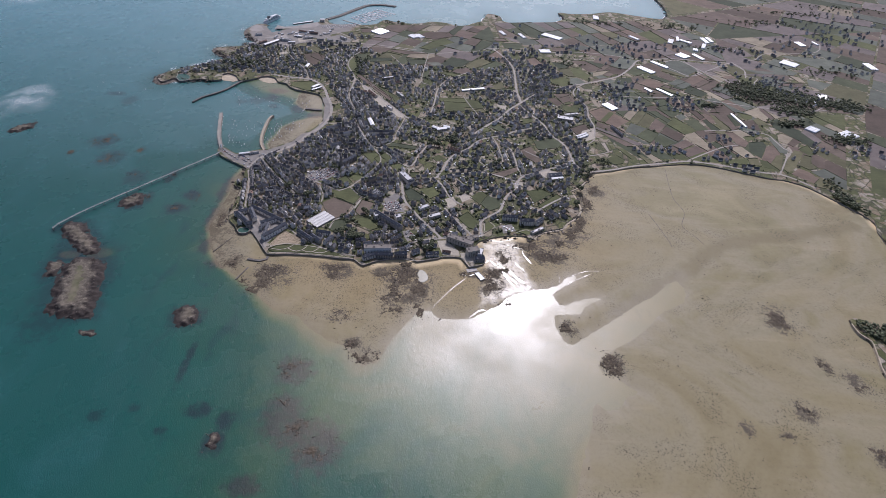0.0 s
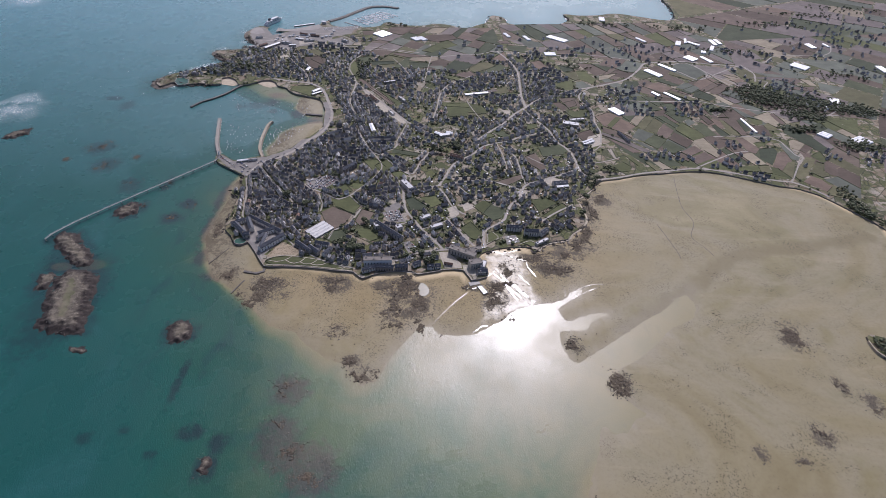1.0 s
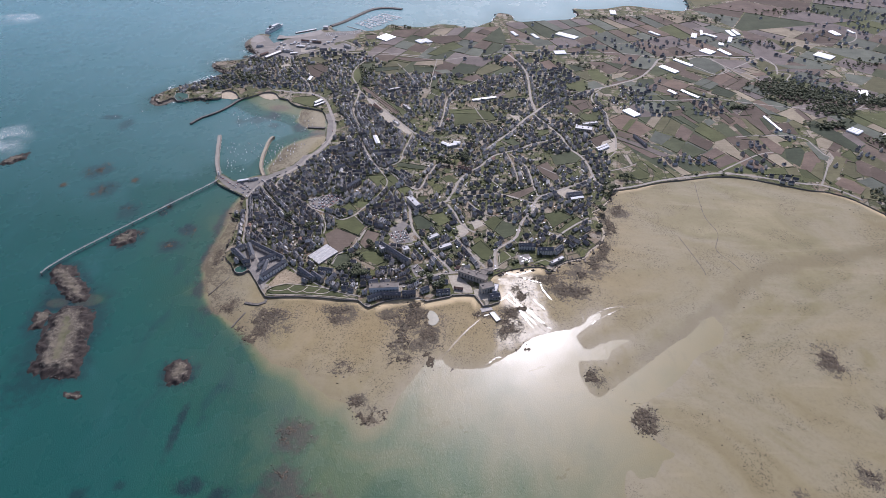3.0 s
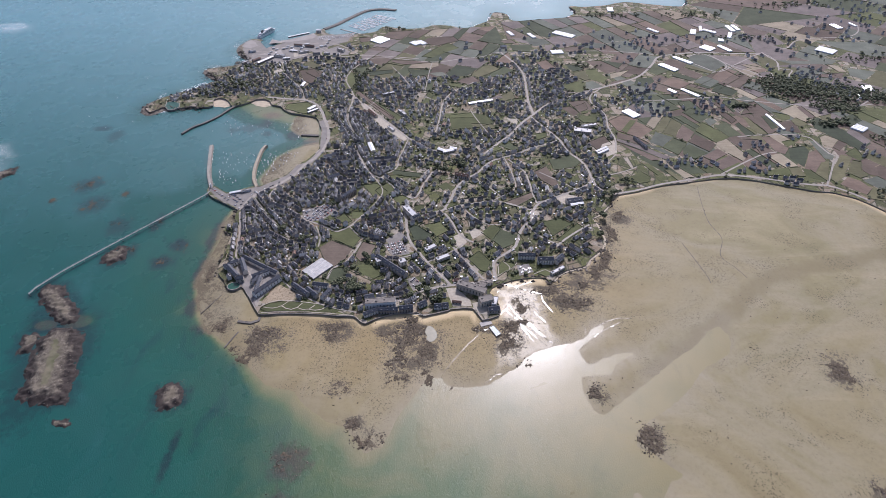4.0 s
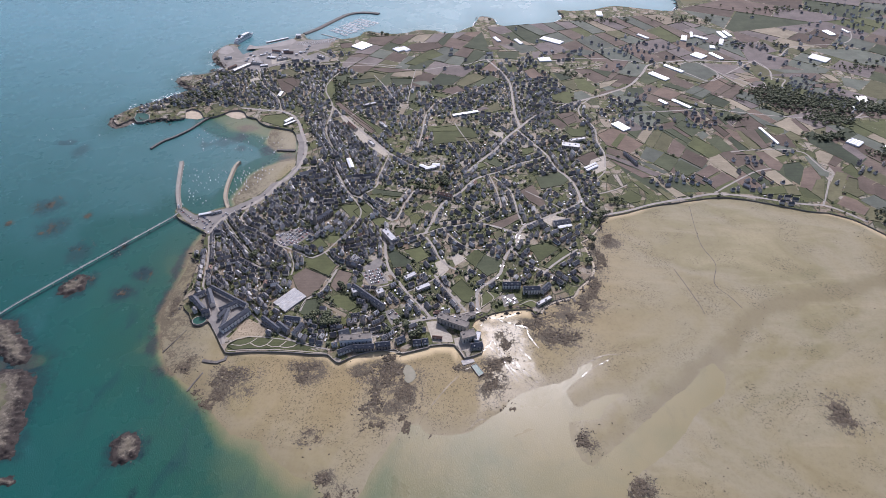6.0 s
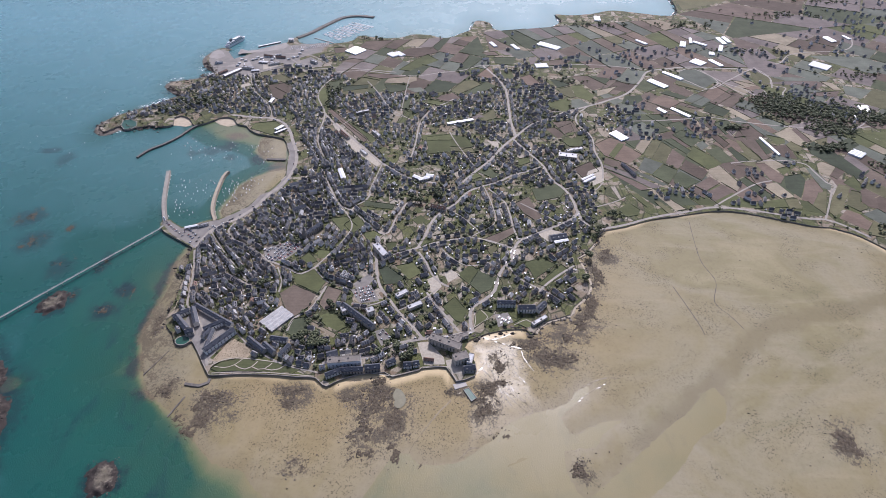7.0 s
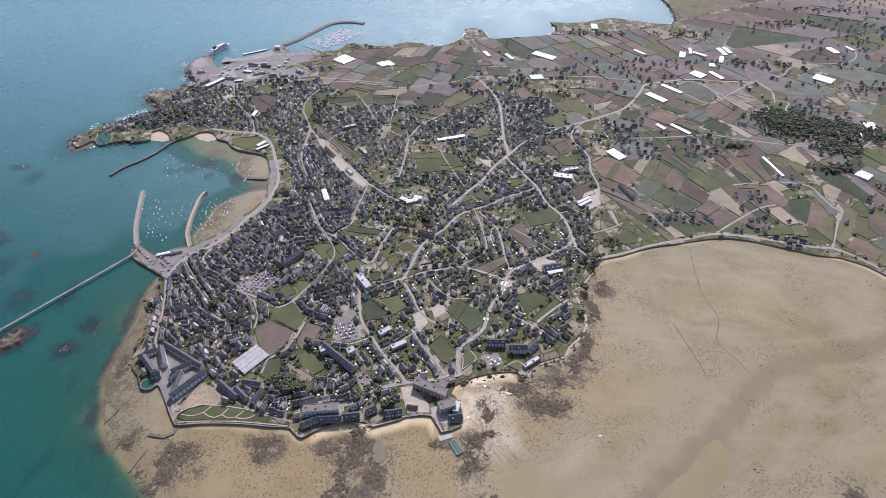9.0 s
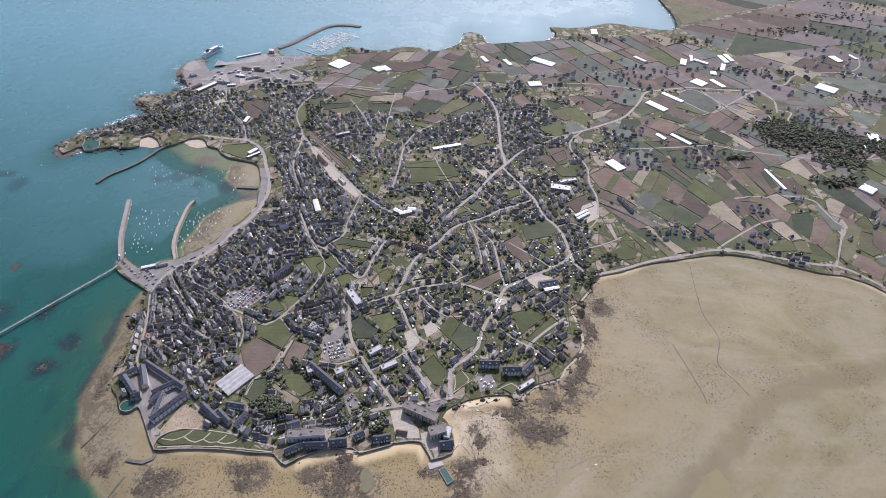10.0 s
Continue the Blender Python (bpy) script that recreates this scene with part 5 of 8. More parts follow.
for line in RIVULETS:
    v, f = [], []
    pts = smooth_line(line, 3.0)
    for k, (p, q) in enumerate(zip(pts, normals(pts))):
        w = rng.uniform(0.3, 1.0) * min(1.0, 0.3 + 0.25 * min(k, len(pts) - 1 - k))
        c = p + q * rng.uniform(-0.5, 0.5)
        for e in (-1, 1):
            o = c + q * e * w
            i, j = int(np.searchsorted(YS, o.y)), int(np.searchsorted(XS, o.x))
            v.append((o.x, o.y, float(height[i - 1:i + 1, j - 1:j + 1].max()) + 0.04))
    f = [(2 * k + 1, 2 * k, 2 * k + 2, 2 * k + 3) for k in range(len(pts) - 1)]
    tagged(mesh_object("rivulet", v, f, FILM), "shallow rivulet of ebb water draining over the sand", "rivulet", "", "structure")


# ---- land slab, its edge a masonry sea wall ----
def build_land():
    edge = []
    for p in smooth_line(LAND_LINE, 9.0, closed=True):
        j = noise.noise_vector(p * 0.06) * 1.2
        edge.append(Vector((p.x + j.x, p.y + j.y)))
    n = len(edge)
    flat, _, tris, *_ = delaunay_2d_cdt(edge, [(k, (k + 1) % n) for k in range(n)], [], 2, 1e-4)
    keep = [t for t in tris if inside(LAND_LINE, *(sum(flat[k][i] for k in t) / 3 for i in (0, 1)))]
    rim = [(p.x, p.y) for p in edge]
    top = [(v.x, v.y, LAND) for v in flat]
    up = lambda t: (flat[t[1]] - flat[t[0]]).cross(flat[t[2]] - flat[t[0]]) > 0
    ob = mesh_object("land", top, [t if up(t) else t[::-1] for t in keep], PLOTS)
    tagged(ob, "low town peninsula of gardens and yards", "land", kind="structure")
    wall_v, wall_f = [], []
    for k in range(n):
        (x, y), (x2, y2) = rim[k], rim[(k + 1) % n]
        wall_v += [(x, y, -2.5), (x2, y2, -2.5), (x2, y2, LAND + 0.002), (x, y, LAND + 0.002)]
        wall_f.append((4 * k, 4 * k + 1, 4 * k + 2, 4 * k + 3))
    tagged(mesh_object("sea_wall", wall_v, wall_f, SEAWALL), "grey granite sea wall along the shore", "sea wall", kind="structure")


build_land()

def land_depth(x, y):
    """How far inland a place lies, read from the sheet's grid."""
    i, j = min(int(np.searchsorted(YS, y)), len(YS) - 1), min(int(np.searchsorted(XS, x)), len(XS) - 1)
    return float(land_in[i, j])


# ---- occupancy of the plan, 2 m cells ----
OX, OY, CELL, NX, NY = -800, 600, 1.25, 1600, 1216
OCC = np.zeros((NY, NX), bool)
cx, cy = np.meshgrid(OX + CELL * (np.arange(NX) + 0.5), OY + CELL * (np.arange(NY) + 0.5))
OCC |= depth_in(LAND_LINE, cx, cy) < 3.0


def mark(poly, grow=0.0):
    xs, ys = [q[0] for q in poly], [q[1] for q in poly]
    a, b = max(0, int((min(xs) - grow - OX) / CELL)), min(NX, int((max(xs) + grow - OX) / CELL) + 2)
    c, d = max(0, int((min(ys) - grow - OY) / CELL)), min(NY, int((max(ys) + grow - OY) / CELL) + 2)
    if a >= b or c >= d:
        return
    OCC[c:d, a:b] |= depth_in(poly, cx[c:d, a:b], cy[c:d, a:b]) > -grow


def box_at(x, y, angle, length, width):
    c, s = math.cos(angle), math.sin(angle)
    return [(x + c * u * length / 2 - s * v * width / 2, y + s * u * length / 2 + c * v * width / 2) for u, v in ((-1, -1), (1, -1), (1, 1), (-1, 1))]


def taken(poly):
    pts = list(poly) + [((poly[k][0] + poly[k - 1][0]) / 2, (poly[k][1] + poly[k - 1][1]) / 2) for k in range(4)]
    pts.append((sum(p[0] for p in poly) / 4, sum(p[1] for p in poly) / 4))
    for x, y in pts:
        i, j = int((y - OY) / CELL), int((x - OX) / CELL)
        if not (0 <= i < NY and 0 <= j < NX) or OCC[i, j]:
            return True
    return False


# ---- roads ----
WIDE = {"main": 7, "harbour": 8, "bay": 6, "upper": 6.5, "shore": 6, "promenade": 6, "hill": 5.5, "front": 6, "station": 6, "long": 5, "cross": 5}
for k, (key, pts) in enumerate(ROADS.items()):
    w = WIDE.get(key, 2.8 if key[0] == "l" and key[1:].isdigit() else 4.2) * 0.82
    road = strip("road", pts, w, LAND + 0.24 + 0.003 * k, ASPHALT, 9.0, 0.25)
    tagged(road, "pale worn asphalt street between houses and gardens", "road", kind="structure")
    line = [(p.x, p.y) for p in smooth_line(pts, 6.0)]
    for a, b in zip(line, line[1:]):
        d = math.atan2(b[1] - a[1], b[0] - a[0])
        mark(box_at((a[0] + b[0]) / 2, (a[1] + b[1]) / 2, d, math.hypot(b[0] - a[0], b[1] - a[1]) + 1, w + 1.5))

for k, pts in enumerate(PATHS):
    tagged(strip("footpath", pts, 1.3, LAND + 0.5 + 0.004 * k, FIELD["s"], 5.0, 0.15), "pale gravel footpath through lawns and along the wall", "path", kind="structure")

ROADS_ONLY = OCC.copy()

# ---- fields ----
FIELD_WORDS = {"b": "bare brown ploughed field with furrows", "g": "green pasture plot bounded by hedges", "d": "dark green plot of young crops", "p": "pale stubble strip beside gardens", "s": "pale gravel yard used for parking", "t": "grey tarmac yard", "o": "tilled strip of mauve-brown soil", "q": "rough yellow-green grass field", "c": "grey-green crop field, its colour greyed for haze", "m": "mauve-grey soil field, its colour paled for haze", "k": "dry tan earth lot with rows of low plants", "a": "pale worn concrete hardstanding of the port"}


def field(kind, poly, z):
    n = len(poly)
    turn = sum(poly[k - 1][0] * poly[k][1] - poly[k][0] * poly[k - 1][1] for k in range(n))
    p = poly if turn > 0 else poly[::-1]
    v = [(x, y, z) for x, y in p] + [(x, y, LAND - 0.1) for x, y in p]
    f = [tuple(range(n))] + [(k, n + k, n + (k + 1) % n, (k + 1) % n) for k in range(n)]
    ob = mesh_object("field", v, f, FIELD[kind])
    return tagged(ob, FIELD_WORDS[kind], "field", "fields", "structure")


HEDGE_LINES = []
for k, (kind, poly) in enumerate(FIELDS):
    mx, my = sum(q[0] for q in poly) / len(poly), sum(q[1] for q in poly) / len(poly)
    grow = 1.045 if kind in "bgdpoqcm" and mx > 340 else 1.0
    poly = [(mx + (x - mx) * grow, my + (y - my) * grow) for x, y in poly]
    field(kind, poly, LAND + 0.106 + 0.0004 * k)
    mark(poly, 1.0)
    if kind in "bgdpoq":
        HEDGE_LINES += [(poly[i - 1], poly[i]) for i in range(len(poly)) if rng.random() < (0.75 if poly[0][0] < 330 else 0.45)]


def clip_half(poly, a, b, c):
    """The part of a polygon where a x + b y <= c."""
    out = []
    for k in range(len(poly)):
        p, q = poly[k - 1], poly[k]
        dp, dq = a * p[0] + b * p[1] - c, a * q[0] + b * q[1] - c
        if dp * dq < 0:
            t = dp / (dp - dq)
            out.append((p[0] + t * (q[0] - p[0]), p[1] + t * (q[1] - p[1])))
        if dq <= 0:
            out.append(q)
    return out


def area(poly):
    return abs(sum(poly[k - 1][0] * poly[k][1] - poly[k][0] * poly[k - 1][1] for k in range(len(poly)))) / 2


def divide(poly, angle, size, out):
    """Splits land into strips and plots along one bearing, as old field systems run."""
    if len(poly) < 3:
        return
    a = math.radians(angle)
    u = [p[0] * math.cos(a) + p[1] * math.sin(a) for p in poly]
    v = [-p[0] * math.sin(a) + p[1] * math.cos(a) for p in poly]
    lu, lv = max(u) - min(u), max(v) - min(v)
    if area(poly) < size * rng.uniform(0.7, 1.9):
        out.append(poly)
        return
    if lu > 1.7 * lv:
        t, s = a + rng.gauss(0, 0.07), min(u) + lu * rng.uniform(0.36, 0.64)
    else:
        t, s = a + math.pi / 2 + rng.gauss(0, 0.07), min(v) + lv * rng.uniform(0.36, 0.64)
    mx, my = sum(p[0] for p in poly) / len(poly), sum(p[1] for p in poly) / len(poly)
    c, n = None, (math.cos(t), math.sin(t))
    c = n[0] * mx + n[1] * my + rng.uniform(-0.12, 0.12) * min(lu, lv)
    divide(clip_half(poly, n[0], n[1], c), angle, size, out)
    divide(clip_half(poly, -n[0], -n[1], -c), angle, size, out)


ZONES.append([(1526, 2069), (2300, 2850), (3200, 2600), (3200, 700), (1000, 700), (860, 960), (1050, 1325)])
ZONES.append([(785, 2100), (800, 2400), (900, 2900), (2600, 3400), (2172, 2856)])
ROAD_LINES = [[(p.x, p.y) for p in smooth_line(q, 15.0)] for q in ROADS.values()]
PLOT_COUNT = 0
for level, (zone, angle, size) in enumerate(zip(ZONES, (-62, -58, 64, -60, -60, -45, -30, -60, -50, -40), (2400, 3200, 3600, 4600, 3000, 9000, 16000, 2800, 30000, 26000))):
    plots = []
    divide(zone, angle, size, plots)
    for k, p in enumerate(plots):
        if area(p) < 150:
            continue
        mx, my = sum(q[0] for q in p) / len(p), sum(q[1] for q in p) / len(p)
        if any(inside(poly, mx, my) for kind, poly in FIELDS):
            continue
        shrunk = [(x + (mx - x) * 0.035, y + (my - y) * 0.035) for x, y in p]
        # outer zones draw more of the haze-paled tones c and m
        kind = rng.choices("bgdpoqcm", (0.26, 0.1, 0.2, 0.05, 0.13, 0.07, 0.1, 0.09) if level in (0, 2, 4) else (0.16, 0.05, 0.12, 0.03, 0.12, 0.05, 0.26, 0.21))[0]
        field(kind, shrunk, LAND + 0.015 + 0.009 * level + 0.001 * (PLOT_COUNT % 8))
        mark(shrunk, 0.5)
        PLOT_COUNT += 1
        for i in range(len(shrunk)):
            (x1, y1), (x2, y2) = shrunk[i - 1], shrunk[i]
            cut = any(inside(poly, x1 + (x2 - x1) * u, y1 + (y2 - y1) * u) for kind, poly in FIELDS for u in (0.2, 0.5, 0.8))
            if not cut and rng.random() < (0.4 if level < 5 else 0.22):
                HEDGE_LINES.append((shrunk[i - 1], shrunk[i]))

# ---- buildings ----
def box_faces(v, f, slots, x0, x1, y0, y1, z0, z1, slot=0, bottom=False):
    k = len(v)
    v += [(x0, y0, z0), (x1, y0, z0), (x1, y1, z0), (x0, y1, z0), (x0, y0, z1), (x1, y0, z1), (x1, y1, z1), (x0, y1, z1)]
    new_f = [(0, 1, 5, 4), (1, 2, 6, 5), (2, 3, 7, 6), (3, 0, 4, 7), (4, 5, 6, 7)] + ([(3, 2, 1, 0)] if bottom else [])
    f += [tuple(k + i for i in q) for q in new_f]
    slots += [slot] * len(new_f)


def gable_walls(length, width, h, rise):
    """Walls with pointed gables, length along x."""
    a, b = length / 2, width / 2
    v = [(-a, -b, 0), (a, -b, 0), (a, b, 0), (-a, b, 0), (-a, -b, h), (a, -b, h), (a, b, h), (-a, b, h), (-a, 0, h + rise), (a, 0, h + rise)]
    return v, [(0, 1, 5, 4), (1, 2, 6, 9, 5), (2, 3, 7, 6), (3, 0, 4, 8, 7)]


def gable_roof(length, width, h, rise, over=0.35, thick=0.22, hip=0.0):
    """Two slopes of slate with eaves and thickness; hip pulls the ridge in at both ends."""
    a, b = length / 2 + over * 0.6, width / 2 + over
    drop = rise * over / (width / 2)
    z0, z1 = h - drop + 0.04, h + rise + 0.04
    v = []
    for t in (0, thick):
        v += [(-a, -b, z0 + t), (a, -b, z0 + t), (a, b, z0 + t), (-a, b, z0 + t), (-a + hip, 0, z1 + t), (a - hip, 0, z1 + t)]
    f = [(6, 7, 11, 10), (8, 9, 10, 11), (1, 0, 4, 5), (3, 2, 5, 4), (0, 1, 7, 6), (2, 3, 9, 8)]
    if hip > 0:
        f += [(7, 8, 11), (9, 6, 10), (0, 3, 4), (2, 1, 5)]
    f += [(1, 2, 8, 7), (3, 0, 6, 9)] if hip > 0 else [(0, 6, 10, 4), (6 + 3, 3, 4, 10), (7, 1, 5, 11), (2, 8, 11, 5)]
    return v, f


def window_mesh(name, w, h):
    v, f, s = [], [], []
    box_faces(v, f, s, -w / 2, w / 2, -0.05, 0.05, 0, h, 0, True)
    ob = mesh_object(name, v, f, GLASS)
    return ob


def chimney(x, y, z0, z1, parent, size=0.7):
    v, f, s = [], [], []
    box_faces(v, f, s, x - size / 2, x + size / 2, y - size * 0.8, y + size * 0.8, z0, z1)
    box_faces(v, f, s, x - size * 0.6, x + size * 0.6, y - size * 0.9, y + size * 0.9, z1 - 0.002, z1 + 0.15)
    box_faces(v, f, s, x - 0.16, x + 0.16, y - 0.3, y - 0.02, z1 + 0.149, z1 + 0.5)
    box_faces(v, f, s, x - 0.16, x + 0.16, y + 0.02, y + 0.3, z1 + 0.149, z1 + 0.5)
    return mesh_object("chimney", v, f, BRICK, parent)


def house_template(length, width, h, rise, hip=0.0, lean_to=False, dormers=0):
    root = new("house")
    v, f = gable_walls(length, width, h, rise if hip == 0 else 0.01)
    mesh_object("wall", v, f, WALL, root)
    v, f = gable_roof(length, width, h, rise, hip=hip)
    if lean_to:
        a = length / 2
        k = len(v)
        v += [(a + 0.02, -width * 0.3, h * 0.75), (a + 2.6, -width * 0.3, h * 0.5), (a + 2.6, width * 0.35, h * 0.5), (a + 0.02, width * 0.35, h * 0.75)]
        v += [(x, y, z - 0.2) for x, y, z in v[k:k + 4]]
        f += [(k, k + 1, k + 2, k + 3), (k + 1, k, k + 4, k + 5), (k + 2, k + 1, k + 5, k + 6), (k + 3, k + 2, k + 6, k + 7), (k + 7, k + 6, k + 5, k + 4)]
    roof = mesh_object("roof", v, f, ROOF, root)
    if lean_to:
        v, f, s = [], [], []
        a = length / 2
        box_faces(v, f, s, a, a + 2.4, -width * 0.28, width * 0.33, 0, h * 0.48)
        mesh_object("annexe", v, f, WALL, root)
    for k in range(dormers):
        x = (k - (dormers - 1) / 2) * length / max(dormers, 1) * 0.8
        v, f, s = [], [], []
        box_faces(v, f, s, x - 0.6, x + 0.6, -width * 0.42, -width * 0.12, h + 0.2, h + rise * 0.62)
        k0 = len(v)
        v += [(x - 0.75, -width * 0.45, h + rise * 0.62), (x + 0.75, -width * 0.45, h + rise * 0.62), (x + 0.75, -width * 0.05, h + rise * 0.62), (x - 0.75, -width * 0.05, h + rise * 0.62), (x, -width * 0.45, h + rise * 0.9), (x, -width * 0.05, h + rise * 0.9)]
        f += [(k0, k0 + 1, k0 + 4), (k0 + 1, k0 + 2, k0 + 5, k0 + 4), (k0 + 2, k0 + 3, k0 + 5), (k0 + 3, k0, k0 + 4, k0 + 5)]
        dorm = mesh_object("dormer", v, f, ROOF, root)
        light = window_mesh("window", 0.8, 0.9)
        light.parent, light.location = dorm, (x, -width * 0.42, h + 0.35)
    for s in (-1, 1) if hip == 0 else (1,):
        chimney(s * (length / 2 - 0.5 - hip * 0.7), 0, h + rise - 0.7, h + rise + 1.0, root)
    pane = window_mesh("window", 1.0, 1.3)
    pane.parent = root
    spots = [(-length * 0.3, -1, 0.9), (length * 0.3, -1, 0.9), (-length * 0.25, 1, 0.9), (length * 0.25, 1, 0.9)]
    if h > 4:
        spots = spots[:3] + [(length * 0.3, -1, 3.2)]
    for k, (x, side, z) in enumerate(spots):
        ob = pane if k == 0 else new("window", pane.data)
        ob.parent = root
        ob.location = (x, side * width / 2, z)
    v, f, s = [], [], []
    box_faces(v, f, s, -0.5, 0.5, -width / 2 - 0.05, -width / 2 + 0.05, 0, 2.0)
    mesh_object("door", v, f, BARK, root)
    return root


HOUSE_KINDS = [
    (9.0, 6.4, 5.0, 3.0, 0.0, False, 2), (7.6, 6.0, 4.8, 2.9, 0.0, False, 1), (9.8, 6.6, 3.4, 3.2, 0.0, True, 2), (8.4, 6.4, 3.2, 2.9, 0.0, True, 0),
    (12.0, 6.4, 5.4, 3.0, 0.0, False, 3), (8.2, 7.2, 4.8, 2.8, 2.5, False, 0), (6.8, 5.8, 6.0, 2.8, 0.0, False, 1), (11.5, 6.6, 3.4, 3.0, 0.0, True, 0),
]
HOUSE_WORDS = [
    "two-storey rendered house with slate roof and dormers", "small stone town house with slate roof", "long slate-roofed bungalow with dormers and an annexe",
    "low rendered bungalow with slate roof and lean-to", "wide stone house with slate roof and three dormers", "square villa with hipped slate roof",
    "tall narrow stone house with slate roof", "low long house with slate roof and annexe",
]

# candidate sites: rows along streets, then infill that follows the nearest street
SITES = []


def try_site(x, y, angle, kind, gap):
    L, Wd = HOUSE_KINDS[kind][0] + (2.4 if HOUSE_KINDS[kind][5] else 0), HOUSE_KINDS[kind][1]
    if taken(box_at(x, y, angle, L, Wd)):
        return False
    SITES.append((x, y, angle, kind))
    mark(box_at(x, y, angle, L, Wd), gap)
    return True


mark([(-353, 711), (-325, 711), (-325, 733), (-353, 733)])
# big single buildings first claim their ground
for x, y, angle, length, width, h, kind in BLOCKS:
    mark(box_at(x, y, math.radians(angle), length, width), 2.0)
for quad in GREENHOUSES:
    mark(quad, 2.0)

TOWN = [(-412, 925), (-410, 850), (-392, 790), (-378, 735), (-300, 685), (-60, 672), (60, 745), (215, 800), (240, 900), (285, 985), (330, 1150), (330, 1420), (230, 1640), (-60, 1600), (-300, 1640), (-560, 1600), (-720, 1340), (-560, 1390), (-330, 1370), (-250, 1200), (-320, 1010)]
OLD = [(-412, 925), (-410, 850), (-392, 790), (-378, 735), (-300, 685), (-60, 690), (-90, 900), (-100, 1100), (-210, 1330), (-300, 1300), (-230, 1150), (-320, 1010)]
HAMLETS = [(-312, 1690, 26), (300, 1690, 110), (90, 1640, 80), (440, 1425, 36), (423, 1354, 36), (445, 1301, 22), (592, 1361, 24), (562, 1305, 26), (523, 1667, 60), (480, 1732, 70), (600, 1738, 80), (717, 1770, 50), (858, 1751, 50), (949, 1721, 60), (804, 1618, 30), (882, 1637, 34), (857, 1520, 40), (898, 1495, 36), (917, 1433, 40), (940, 1120, 36), (1095, 1836, 80), (1236, 1922, 130), (1311, 1968, 120), (1180, 1620, 50), (1420, 2080, 150), (616, 1148, 18), (615, 1089, 24), (748, 1078, 8), (712, 1204, 22), (835, 1128, 14), (629, 1023, 26), (496, 1073, 16), (471, 1087, 16), (569, 1060, 14), (434, 1078, 16), (436, 1361, 16), (573, 1338, 16)]
for key, pts in zip(ROADS, ROAD_LINES):
    w_road = WIDE.get(key, 4.2)
    line = [Vector((*p, 0)) for p in pts]
    nn = normals(line)
    for side in (-1, 1):
        run = 0.0
        for k in range(len(line) - 1):
            seg = line[k + 1] - line[k]
            t = 0.0
            while t < seg.length:
                p = line[k] + seg * (t / seg.length) + nn[k] * side * (rng.uniform(6.2, 7.4) if w_road < 5 else rng.uniform(7.6, 9.0))
                town = inside(TOWN, p.x, p.y)
                old = town and inside(OLD, p.x, p.y)
                if town or any(math.hypot(p.x - a, p.y - b) < r for a, b, r in HAMLETS) or rng.random() < 0.012:
                    kind = rng.choice((0, 1, 4, 6, 1, 0) if old else (0, 1, 2, 3, 5, 7, 2))
                    a = math.atan2(seg.y, seg.x) + (math.pi if side > 0 else 0) + rng.gauss(0, 0.06) + (math.pi / 2 if rng.random() < 0.12 else 0)
                    rng.random() < 0.9 and try_site(p.x + rng.gauss(0, 0.5), p.y + rng.gauss(0, 0.5), a, kind, 0.0 if old else 0.9)
                t += rng.uniform(2.0, 4.0) if old else rng.uniform(5, 14)


def open_ground(x, y):
    """Where gardens and paddocks stay free of houses."""
    return not inside(OLD, x, y) and noise.noise(Vector((x * 0.017, y * 0.017, 5.3))) < -0.1 and y < 1330


def street_angle(x, y):
    best, a = 1e9, 0.0
    for pts in ROAD_LINES:
        for k in range(0, len(pts) - 1, 2):
            d = (pts[k][0] - x) ** 2 + (pts[k][1] - y) ** 2
            if d < best:
                best, a = d, math.atan2(pts[k + 1][1] - pts[k][1], pts[k + 1][0] - pts[k][0])
    return a


for _ in range(24000):
    x, y = rng.uniform(-740, 340), rng.uniform(665, 1640)
    if not inside(TOWN, x, y):
        continue
    old = inside(OLD, x, y)
    if not old and (rng.random() > 0.7 or open_ground(x, y)):
        continue
    kind = rng.choice((0, 1, 4, 6, 1, 0) if old else (0, 1, 2, 3, 5, 7, 2, 3))
    a = street_angle(x, y) + rng.choice((0, 0, math.pi, math.pi / 2)) + rng.gauss(0, 0.12)
    try_site(x, y, a, kind, 0.0 if old else rng.uniform(0.8, 3.2))
for a, b, r in HAMLETS:
    for _ in range(int(r * (0.3 if b > 1560 else 0.8))):
        x, y = rng.gauss(a, r * 0.75), rng.gauss(b, r * 0.6)
        if OX < x < OX + 2000 and OY < y < OY + 1520:
            i, j = int((y - OY) / CELL), int((x - OX) / CELL)
            if not ROADS_ONLY[max(i - 4, 0):i + 5, max(j - 4, 0):j + 5].any() and all(math.hypot(x - q[0], y - q[1]) > 10 for q in SITES) and not any(away(g, x, y) < 8 or inside(g, x, y) for g in GREENHOUSES):
                SITES.append((x, y, street_angle(x, y) + rng.choice((0, math.pi / 2)) + rng.gauss(0, 0.2), rng.choice((0, 2, 3, 5, 7))))
        elif land_depth(x, y) > 8:
            SITES.append((x, y, 0.5 + rng.choice((0, math.pi / 2)) + rng.gauss(0, 0.2), rng.choice((1, 3, 3, 6))))

near = sorted(SITES, key=lambda s: s[1] - 0.15 * abs(s[0]))[:276]
masters = [None] * len(HOUSE_KINDS)
for x, y, a, kind in near:
    m = Matrix.Translation((x, y, LAND)) @ Matrix.Rotation(a, 4, "Z")
    if masters[kind] is None:
        masters[kind] = house_template(*HOUSE_KINDS[kind])
        tagged(masters[kind], HOUSE_WORDS[kind], "house", "town houses")
        masters[kind].matrix_basis = m
    else:
        copy_thing(masters[kind], m)


